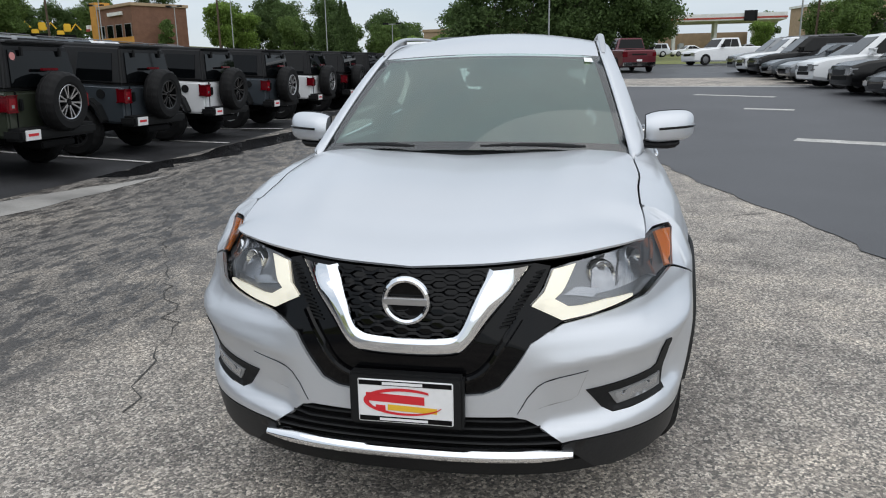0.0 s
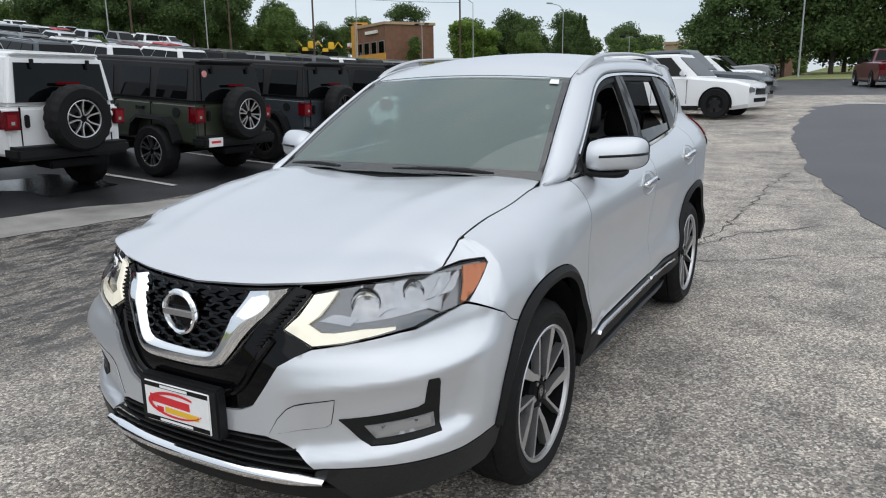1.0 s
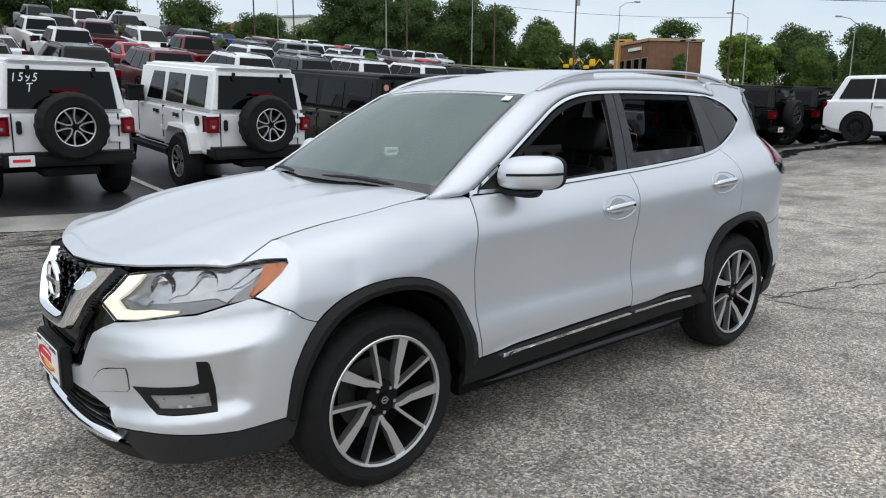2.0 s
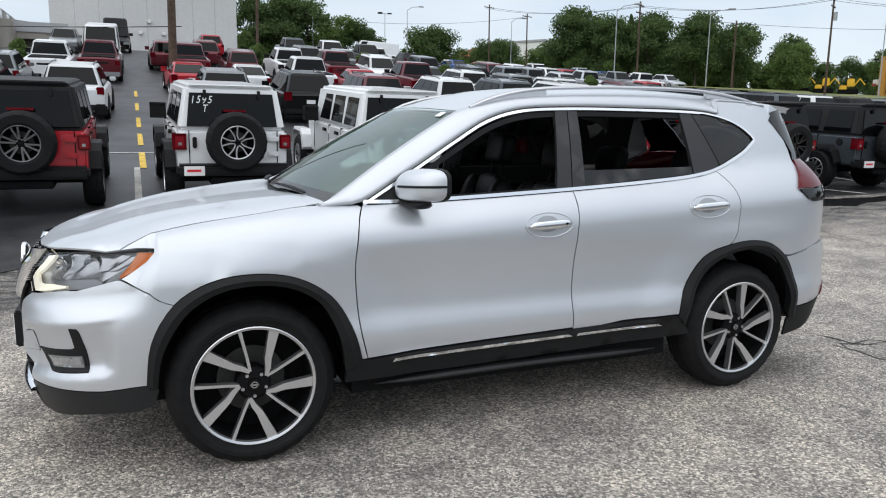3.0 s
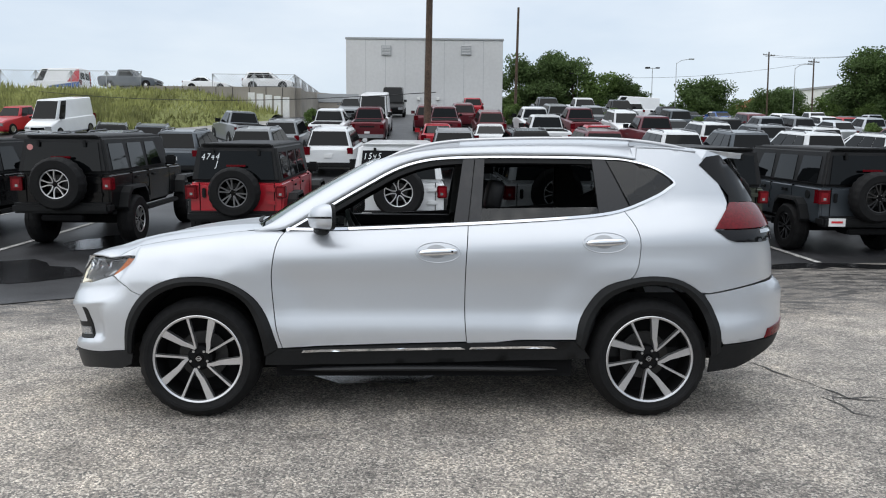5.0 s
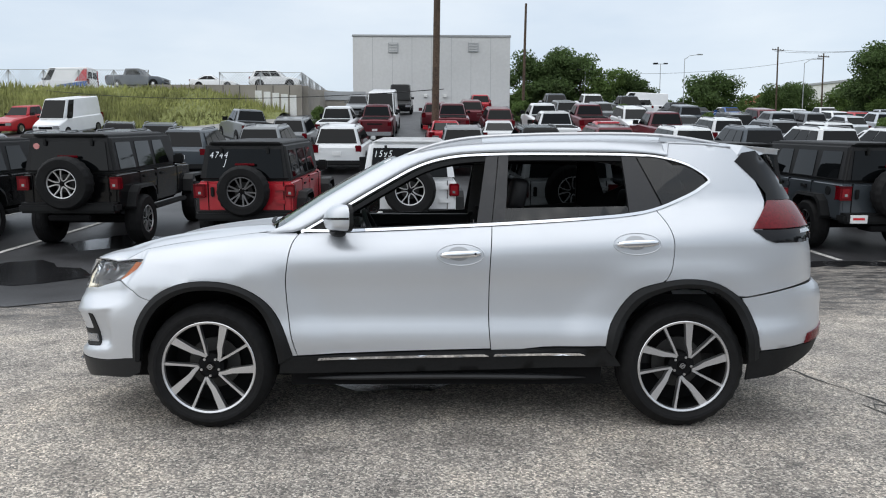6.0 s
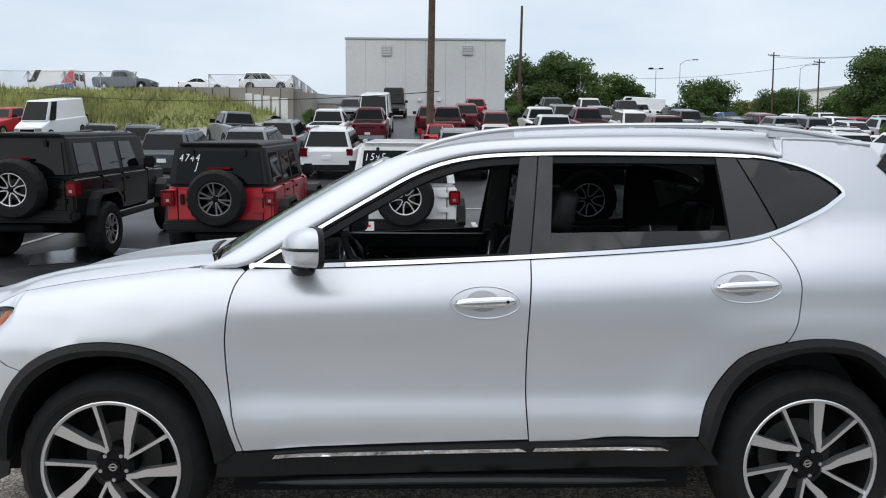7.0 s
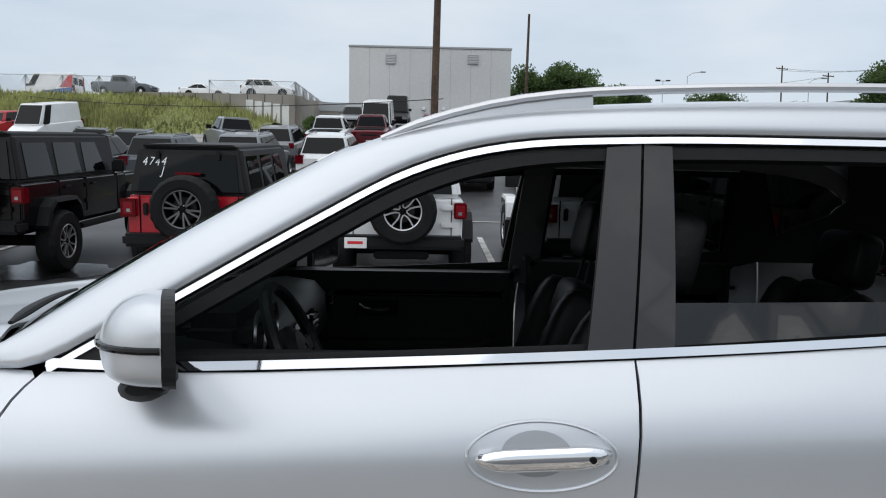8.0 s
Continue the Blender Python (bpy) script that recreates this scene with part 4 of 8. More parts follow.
handle(2.292, 2.530, 1.074, rdoor)

# chrome window trim, pillars, panes
for sgn in (1, -1):
    mir = sgn < 0
    c_out = [gh(y, z) for y, z in dlo_top]
    c_in = [gh(y + 0.003, z - 0.013) if y < 2.5 else gh(y - 0.012, z - 0.008) for y, z in dlo_top]
    push = lambda pts, d: [(p[0] + d, p[1], p[2]) for p in pts]
    ribbon("upper_window_trim", push(c_out, 0.006), push(c_in, 0.006), CHROME, car, "chrome upper window trim", mirror=mir, thick=0.012)
    b_out = [gh(y, z) for y, z in dlo_bot]
    b_in = [gh(y, z + 0.016) if y < 2.62 else gh(y - 0.012, z + 0.012) for y, z in dlo_bot]
    ribbon("belt_trim", push(b_out, 0.008), push(b_in, 0.008), CHROME, car, "chrome belt trim", mirror=mir, thick=0.014)
    ghp = lambda d: (lambda a, b: (gh(a, b)[0] + d, a, b))
    panel("centre_pillar", [(1.518, 1.177), (1.601, 1.177), (1.648, 1.565), (1.578, 1.558)], ghp(0.0), PILLAR, car, "black pillar between the doors", thick=0.02, mirror=mir, step=0.06)
    panel("rear_door_pillar", [(1.607, 1.178), (1.680, 1.185), (1.710, 1.562), (1.654, 1.565)], ghp(0.0), PILLAR, car, thick=0.02, mirror=mir, step=0.06)
    panel("rear_corner_pillar", [(2.395, 1.235), (2.43, 1.238), (2.545, 1.262), (2.58, 1.285), (2.452, 1.562), (2.372, 1.562)], ghp(0.0), PILLAR, car, thick=0.02, mirror=mir, step=0.06)
    panel("quarter_window", [(2.592, 1.283), (2.755, 1.352), (2.838, 1.40), (2.855, 1.418), (2.835, 1.455), (2.75, 1.508), (2.62, 1.546), (2.462, 1.558)], ghp(-0.004), TINTGLASS, car, "dark tinted quarter window", thick=0.004, mirror=mir, step=0.06)
    panel("rear_door_window", [(1.670, 1.185), (2.40, 1.235), (2.385, 1.275), (1.672, 1.262)] if not mir else [(1.670, 1.185), (2.40, 1.235), (2.385, 1.55), (1.69, 1.55)], ghp(-0.006), TINTGLASS, car, "dark tinted half-lowered window", thick=0.004, mirror=mir, step=0.06)
    inner = [gh(y + 0.02, z - 0.022) for y, z in dlo_top if 0.6 < y < 2.47]
    inner2 = [gh(y + 0.03, z - 0.045) for y, z in dlo_top if 0.6 < y < 2.47]
    ribbon("window_seal", push(inner, -0.006), push(inner2, -0.012), PLASTIC, car, "black rubber window seal", mirror=mir, thick=0.03)
    for nm, line, m_, lo_, hi_, inn in (("inner_upper_trim", [q for q in dlo_top if q[0] > 0.56], HEADLINER, -0.024, 0.045, 0.028), ("inner_belt_trim", [q for q in dlo_bot if q[0] > 0.56], TRIMDARK, -0.05, 0.021, 0.022)):
        rib_a = [(gh(y, min(z + lo_, 1.60))[0] - inn, y, z + lo_) for y, z in line]
        rib_b = [(gh(y, min(z + hi_, 1.60))[0] - inn, y, min(z + hi_, 1.605)) for y, z in line]
        ribbon(nm, rib_a, rib_b, m_, car, mirror=mir, thick=0.006)
    for nm, pts in (("inner_centre_trim", [(1.54, 1.10), (1.665, 1.10), (1.695, 1.60), (1.59, 1.60)]), ("inner_rear_trim", [(2.40, 1.20), (3.05, 1.20), (3.02, 1.60), (2.80, 1.60), (2.845, 1.46), (2.80, 1.40), (2.60, 1.31), (2.50, 1.55), (2.40, 1.56)])):
        panel(nm, pts, ghp(-0.034), HEADLINER if "centre" in nm else TRIMDARK, car, thick=0.006, mirror=mir, step=0.06)
    panel("mirror_sail", [(0.545, 1.137), (0.70, 1.140), (0.715, 1.222)], ghp(0.0), PLASTIC, car, thick=0.02, mirror=mir, step=0.05)

# wheel-arch cladding, rocker, side strips
for sgn in (1, -1):
    mir = sgn < 0
    for nm, o, i in (("front_arch_trim", arch_f, arch_fi), ("rear_arch_trim", arch_r, arch_ri)):
        co = [skin(*at_y(*p)) for p in o]
        ci = [skin(*at_y(*p)) for p in i]
        cm = [tuple((np.array(a) + np.array(b)) / 2 + np.array((0.022, 0, 0))) for a, b in zip(co, ci)]
        ribbon(nm, [(p[0] + 0.006, p[1], p[2]) for p in co], cm, PLASTIC, car, "black textured wheel-arch trim", mirror=mir, thick=0.03)
        ribbon(nm + "_lip", cm, [(p[0] + 0.012, p[1], p[2]) for p in ci], PLASTIC, car, mirror=mir, thick=0.05)
    rock = [(0.478, 0.430), (0.505, 0.427), (1.1, 0.447), (1.588, 0.462), (2.24, 0.480), (2.30, 0.43), (2.34, 0.37), (1.6, 0.345), (0.9, 0.33), (0.398, 0.33), (0.405, 0.385)]
    panel("rocker_panel", rock, skin, PLASTIC, car, "black textured sill", off=0.006, thick=0.03, mirror=mir, step=0.05)
    for a, b in ((0.615, 1.590), (1.612, 2.135)):
        zb = lambda y: 0.395 + 0.0195 * (y - 0.5) + 0.018
        st = [(y, zb(y) - 0.004) for y in np.linspace(a, b, 9)] + [(y, zb(y) + 0.011) for y in np.linspace(b - 0.03, a + 0.01, 9)]
        panel("side_strip", st, skin, CHROME, car, "chrome strip on the sill", off=0.024, thick=0.020, mirror=mir, step=0.04)
    tube("sill_step", [(sgn * 0.845, y, 0.290 + 0.012 * math.sin(math.pi * (y - 0.5) / 1.7)) for y in np.linspace(0.55, 2.15, 11)], [0.006, 0.026] + [0.034] * 7 + [0.026, 0.006], VALANCE, car, flat=0.5)
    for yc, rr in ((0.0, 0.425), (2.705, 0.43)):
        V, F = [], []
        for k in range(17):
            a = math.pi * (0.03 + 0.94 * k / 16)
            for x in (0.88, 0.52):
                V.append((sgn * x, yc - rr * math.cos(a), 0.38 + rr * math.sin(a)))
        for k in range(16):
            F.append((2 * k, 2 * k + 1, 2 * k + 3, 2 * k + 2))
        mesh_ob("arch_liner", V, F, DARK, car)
for nm, bx in (("floor_pan", (-0.80, 0.80, 0.45, 2.25, 0.24, 0.34)), ("engine_tray", (-0.52, 0.52, -0.75, 0.45, 0.22, 0.60)), ("rear_tray", (-0.52, 0.52, 2.25, 3.5, 0.28, 0.55))):
    bm = bmesh.new()
    box(bm, *bx)
    part(nm, bm, DARK, car)

# mirrors
MIRROR_SIDE = [(0.0, 0.076), (-0.030, 0.076), (-0.066, 0.062), (-0.092, 0.036), (-0.104, 0.004), (-0.103, -0.030), (-0.090, -0.058), (-0.050, -0.070), (0.0, -0.072)]
mirror_k = knots((0.80, 0.80), (0.83, 0.93), (0.88, 1.0), (0.95, 0.99), (0.99, 0.93), (1.015, 0.80), (1.032, 0.55), (1.036, 0.35))


def mirror_rings(xs, back, front=1.0, grow=0.0):
    """Side outlines of the housing at several x, back face at y = back."""
    out = []
    for x in xs:
        k = mirror_k(x)
        out.append([(x, back + 0.34 * (x - 0.925) + (a * front) * (k ** 1.3) + 0.05 * max(0, x - 0.9) * -a / 0.104, 1.212 + 0.05 * (x - 0.9) + (b + math.copysign(grow, b)) * k) for a, b in spline(MIRROR_SIDE, 3)])
    return out


for sgn in (1, -1):
    xs_m = [0.80, 0.81, 0.83, 0.86, 0.90, 0.94, 0.97, 0.99, 1.005, 1.017, 1.026, 1.032, 1.036]
    bm = bmesh.new()
    rings = [[bm.verts.new((sgn * x, y, z)) for x, y, z in r] for r in mirror_rings(xs_m, 0.782)]
    for A, B in zip(rings, rings[1:]):
        for a in range(len(A) - 1):
            bm.faces.new((A[a], A[a + 1], B[a + 1], B[a]))
    bm.faces.new(rings[0])
    bm.faces.new(rings[-1][::-1])
    mh = part("wing_mirror", bm, SILVER, car, "silver wing mirror with a dark frame and base", smooth=True, sharp=1.0)
    bm = bmesh.new()
    near_r, far_r = mirror_rings(xs_m, 0.783, 0.04, 0.003), mirror_rings(xs_m, 0.800, 0.04, 0.003)
    lo = [bm.verts.new((sgn * r[k][0], r[k][1], r[k][2])) for k in (0, -1) for r in (near_r if k == 0 else near_r[::-1])]
    hi = [bm.verts.new((sgn * r[k][0], r[k][1] + 0.004, r[k][2])) for k in (0, -1) for r in (far_r if k == 0 else far_r[::-1])]
    bm.faces.new(lo)
    bm.faces.new(hi[::-1])
    for k in range(len(lo)):
        bm.faces.new((lo[k], lo[(k + 1) % len(lo)], hi[(k + 1) % len(lo)], hi[k]))
    part("mirror_frame", bm, PLASTIC, mh, "black frame round the mirror glass")
    bm = bmesh.new()
    face = mirror_rings([0.815, 0.84, 0.90, 0.96, 1.0, 1.02], 0.806, 0.0)
    bm.faces.new([bm.verts.new((sgn * r[k][0], r[k][1], 1.212 + (r[k][2] - 1.212) * 0.86)) for k in (0, -1) for r in (face if k == 0 else face[::-1])])
    part("mirror_face", bm, CHROME, mh)
    bm = bmesh.new()
    rings = []
    for xx, yy_, zz, ry_, rz_ in ((0.755, 0.715, 1.138, 0.030, 0.016), (0.80, 0.722, 1.133, 0.042, 0.020), (0.85, 0.735, 1.128, 0.048, 0.020), (0.91, 0.745, 1.127, 0.044, 0.020), (0.945, 0.752, 1.130, 0.036, 0.018), (0.965, 0.755, 1.138, 0.020, 0.010)):
        rings.append([bm.verts.new((sgn * xx, yy_ + ry_ * math.cos(a), zz + rz_ * math.sin(a))) for a in np.linspace(0, 2 * math.pi, 13)[:-1]])
    for A, B in zip(rings, rings[1:]):
        for k in range(12):
            bm.faces.new((A[k], A[(k + 1) % 12], B[(k + 1) % 12], B[k]))
    bm.faces.new(rings[0])
    bm.faces.new(rings[-1][::-1])
    part("mirror_base", bm, PLASTIC, mh, smooth=True)
    strip = [(x, min(q[1] for q in r) - 0.0015, 1.210 + 0.05 * (x - 0.9)) for x, r in zip(xs_m[3:11], mirror_rings(xs_m[3:11], 0.782))]
    tube("turn_strip", [(sgn * x, y, z) for x, y, z in strip] + [(sgn * (strip[-1][0] + 0.010), strip[-1][1] + k * 0.03, 1.217) for k in range(1, 3)], 0.006, GLOSS, mh, "dark indicator strip")

# roof rails
for sgn in (1, -1):
    prz = knots((1.10, 0.002), (1.22, 0.016), (1.40, 0.030), (1.6, 0.036), (2.5, 0.036), (2.72, 0.028), (2.9, 0.010), (3.0, 0.0))
    yy = np.linspace(1.12, 2.98, 26)
    rl = tube("roof_rail", [(sgn * (rx(y) + 0.028 - 0.02 * max(0, (1.4 - y))), y, rz(y) + prz(y)) for y in yy], [0.010] + [0.018] * 24 + [0.010], SATIN, car, "satin silver roof rail", flat=0.55)
    for y0, y1 in ((1.13, 1.56), (2.62, 2.96)):
        ys_f = np.linspace(y0, y1, 8)
        ribbon("rail_foot", [(sgn * (rx(y) + 0.034), y, rz(y) - 0.004) for y in ys_f], [(sgn * (rx(y) + 0.030), y, rz(y) + prz(y)) for y in ys_f], SATIN, rl, thick=0.02)


# wheels
def wheel(hub, R=0.362, rim=0.262, width=0.225, style="ten", seg=60, face=None, back=None, lug=0.005):
    """Tyre, alloy, spokes and nuts under a hub, turning round local x, outer face towards +x."""
    h = width / 2
    face, back = face or MACHINED, back or DARK
    bm = bmesh.new()
    prof = [(rim - 0.012, -h + 0.02, 0), (rim + 0.008, -h, 0), (R - 0.05, -h - 0.008, 0), (R - 0.018, -h + 0.016, 1), (R - 0.004, -h + 0.036, 1), (R, -0.050, 0.2), (R - 0.007, -0.042, 0), (R, -0.036, 0.5), (R, 0.036, 0.5), (R - 0.007, 0.042, 0), (R, 0.050, 0.2), (R - 0.004, h - 0.036, 1), (R - 0.018, h - 0.016, 1), (R - 0.05, h + 0.008, 0), (rim + 0.034, h + 0.006, 0), (rim + 0.030, h + 0.003, 0), (rim + 0.008, h - 0.002, 0), (rim - 0.012, h - 0.02, 0)]
    n = len(prof)
    rings = []
    for k in range(seg * 2):
        a = 2 * math.pi * (k // 2 + (0.32 if k % 2 else 0)) / seg
        cutd = lug if (k // 2) % 2 else 0.0
        rings.append([bm.verts.new((d, (r - cutd * t) * math.cos(a + 0.02 * t * (1 if d > 0 else -1)), (r - cutd * t) * math.sin(a + 0.02 * t * (1 if d > 0 else -1)))) for r, d, t in prof])
    for k in range(len(rings)):
        A, B = rings[k], rings[(k + 1) % len(rings)]
        for i in range(n):
            bm.faces.new((A[i], A[(i + 1) % n], B[(i + 1) % n], B[i]))
    part("tyre", bm, RUBBER, hub, smooth=True, sharp=0.5)
    bm = bmesh.new()
    lathe(bm, [(rim - 0.004, h - 0.010), (rim + 0.004, h - 0.002), (rim, h + 0.001), (rim - 0.010, h - 0.003), (rim - 0.013, h - 0.018), (rim - 0.006, h - 0.02)], Matrix(), 56)
    part("rim", bm, face, hub, smooth=True)
    bm = bmesh.new()
    lathe(bm, [(0.005, -h + 0.05), (rim - 0.02, -h + 0.05), (rim - 0.014, h - 0.02), (rim - 0.008, h - 0.02), (rim - 0.008, -h + 0.04), (0.005, -h + 0.04)], Matrix(), 40)
    lathe(bm, [(0.030, h - 0.027), (0.058, h - 0.030), (0.074, h - 0.045), (0.074, h - 0.12), (0.030, h - 0.12)], Matrix(), 24)
    part("barrel", bm, back, hub, smooth=True)
    bm = bmesh.new()
    lathe(bm, [(0.04, h - 0.13), (0.148, h - 0.13), (0.148, h - 0.15), (0.04, h - 0.15)], Matrix(), 32)
    part("brake_disc", bm, DISC, hub, smooth=True)
    bm = bmesh.new()
    if style == "ten":
        arms = []
        for i in range(5):
            a = i * 72 - 13
            arms.append([(0.064, a - 2, 0.006), (0.12, a, 0.006), (0.2, a, 0.0065), (1, a, 0.008)])
            arms.append([(0.062, a - 4, 0.0075), (0.092, a - 19, 0.0115), (0.128, a - 31, 0.0145), (1, a - 39, 0.0225)])
    elif style == "five":
        arms = [[(0.05, i * 72 + d * 1.9, 0.008), (0.11, i * 72 + d * 0.75, 0.009), (0.17, i * 72 + d * 0.85, 0.009), (1, i * 72 + d * 1.05, 0.010)] for i in range(5) for d in (-15, 15)]
    else:
        arms = [[(0.06, i * 60 + d * 0.5, 0.012), (0.12, i * 60 + d * 0.9, 0.011), (0.18, i * 60 + d, 0.011), (1, i * 60 + d, 0.013)] for i in range(6) for d in (-10, 10)]
    for arm in arms:
        C = []
        for r_, a_, w_ in arm:
            a_, r_ = math.radians(a_), rim - 0.006 if r_ == 1 else r_ * rim / 0.262
            C.append((Vector((h - 0.026 + 0.018 * r_ / rim, math.sin(a_) * r_, math.cos(a_) * r_)), w_))
        L = []
        for k, (c, w_) in enumerate(C):
            d = (C[min(k + 1, 3)][0] - C[max(k - 1, 0)][0]).normalized()
            s = Vector((0, d.z, -d.y)).normalized()
            L += [bm.verts.new(c - s * w_), bm.verts.new(c + s * w_)]
        Lb = [bm.verts.new(v.co + Vector((-0.035, 0, 0))) for v in L]
        for q in ((0, 1, 3, 2), (2, 3, 5, 4), (4, 5, 7, 6)):
            bm.faces.new([L[k] for k in q])
            bm.faces.new([Lb[k] for k in q[::-1]])
        for q in ((0, 2), (2, 4), (4, 6), (1, 3), (3, 5), (5, 7), (0, 1), (6, 7)):
            bm.faces.new((L[q[0]], L[q[1]], Lb[q[1]], Lb[q[0]]))
    part("spokes", bm, face, hub)
    bm = bmesh.new()
    lathe(bm, [(0.002, h - 0.022), (0.028, h - 0.024), (0.028, h - 0.034), (0.002, h - 0.034)], Matrix(), 20)
    cap = part("hub_cap", bm, GLOSS, hub, smooth=True)
    if style == "ten":
        bm = bmesh.new()
        lathe(bm, [(0.011, h - 0.0205), (0.015, h - 0.0205), (0.015, h - 0.023), (0.011, h - 0.023)], Matrix(), 20)
        box(bm, h - 0.023, h - 0.0205, -0.018, 0.018, -0.003, 0.003)
        part("cap_ring", bm, SATIN, cap)
    bm = bmesh.new()
    for i in range(5):
        a = math.radians(i * 72 + 36)
        cyl(bm, (h - 0.05, 0.052 * math.sin(a), 0.052 * math.cos(a)), (h - 0.024, 0.052 * math.sin(a), 0.052 * math.cos(a)), 0.008, seg=6)
    tagged(part("nut_ring", bm, SATIN, hub), kind="stuff")


for yy in (0.0, 2.705):
    for sgn in (1, -1):
        hub = new("wheel")
        hub.parent = car
        wheel(hub)
        hub.matrix_local = pose(sgn * 0.775, yy, 0.362, 14 if yy else 0, 0, 0 if sgn > 0 else 180)

# cabin
bm = bmesh.new()
prof = [(0.36, 1.085), (0.52, 1.118), (0.70, 1.135), (0.80, 1.120), (0.845, 1.07), (0.855, 0.98), (0.80, 0.86), (0.74, 0.70), (0.36, 0.70)]
ends = [[bm.verts.new((x, y, z - (0.03 if abs(x) > 0.6 else 0) * (z > 1))) for y, z in prof] for x in (-0.71, -0.60, -0.3, 0.0, 0.3, 0.60, 0.71)]
for A, B in zip(ends, ends[1:]):
    for k in range(len(prof)):
        bm.faces.new((A[k], A[(k + 1) % len(prof)], B[(k + 1) % len(prof)], B[k]))
bm.faces.new(ends[0])
bm.faces.new(ends[-1][::-1])
dash = part("dashboard", bm, TRIMDARK, car, "black moulded dashboard", smooth=True, sharp=0.9)
bm = bmesh.new()
box(bm, 0.20, 0.54, 0.66, 0.83, 1.08, 1.185, 0.035)
part("gauge_hood", bm, LEATHER, dash, smooth=True)
for cx in (0.30, 0.44):
    bm = bmesh.new()
    lathe(bm, [(0.050, 0.0), (0.055, 0.006), (0.058, 0.0), (0.055, -0.004)], Matrix.Translation((cx, 0.832, 1.125)) @ pose(0, 0, 0, 0, 0, 90), 24)
    part("gauge_ring", bm, SATIN, dash, smooth=True)
bm = bmesh.new()
box(bm, -0.13, 0.13, 0.845, 0.870, 0.92, 1.085, 0.012)
part("centre_screen", bm, GLOSS, dash)
for x in (-0.62, -0.19, 0.17, 0.62):
    bm = bmesh.new()
    box(bm, x - 0.055, x + 0.055, 0.835, 0.866, 1.00, 1.075, 0.01)
    vent = part("air_vent", bm, GLOSS, dash)
    for k in range(3):
        bm = bmesh.new()
        box(bm, x - 0.047, x + 0.047, 0.860, 0.872, 1.016 + k * 0.018, 1.022 + k * 0.018)
        part("vent_slat", bm, SATIN if k == 1 else PLASTIC, vent)
bm = bmesh.new()
box(bm, -0.13, 0.13, 0.80, 1.65, 0.42, 0.78, 0.03)
part("console", bm, TRIMDARK, car)
wheel_m = Matrix.Translation((0.37, 0.915, 1.065)) @ Vector((0, 0.9, 0.42)).to_track_quat("X", "Z").to_matrix().to_4x4()
bm = bmesh.new()
lathe(bm, [(0.176 + 0.016 * math.cos(a), 0.016 * math.sin(a)) for a in np.linspace(0, 2 * math.pi, 9)[:-1]], Matrix(), 36)
sw_ob = part("steering_wheel", bm, LEATHER, car, "black leather steering wheel", smooth=True)
sw_ob.matrix_local = wheel_m
bm = bmesh.new()
lathe(bm, [(0.005, 0.020), (0.055, 0.014), (0.075, -0.004), (0.07, -0.03), (0.005, -0.03)], Matrix(), 24)
part("airbag_pad", bm, TRIMDARK, sw_ob, smooth=True)
for a in (90, 180, 270):
    bm = bmesh.new()
    box(bm, -0.014, 0.004, -0.020, 0.020, 0.06, 0.172, 0.004, pose(0, 0, 0, a))
    part("wheel_spoke", bm, SATIN if a == 180 else TRIMDARK, sw_ob)
bm = bmesh.new()
lathe(bm, [(0.013, 0.021), (0.018, 0.021), (0.018, 0.018), (0.013, 0.018)], Matrix(), 20)
part("wheel_emblem", bm, CHROME, sw_ob)
bm = bmesh.new()
cyl(bm, (0.37, 0.80, 1.02), (0.37, 0.91, 1.063), 0.045, seg=16)
part("steering_column", bm, TRIMDARK, car)


def cushion(bm, cx, cy, cz, hx, hy, hz, k=0.5, m=None):
    """A rounded upholstered block."""
    vs = bmesh.ops.create_uvsphere(bm, u_segments=20, v_segments=12, radius=1)["verts"]
    q = lambda t: math.copysign(abs(t) ** k, t)
    for v in vs:
        v.co = Vector((cx + hx * q(v.co.x), cy + hy * q(v.co.y), cz + hz * q(v.co.z)))
    if m is not None:
        bmesh.ops.transform(bm, matrix=m, verts=vs)


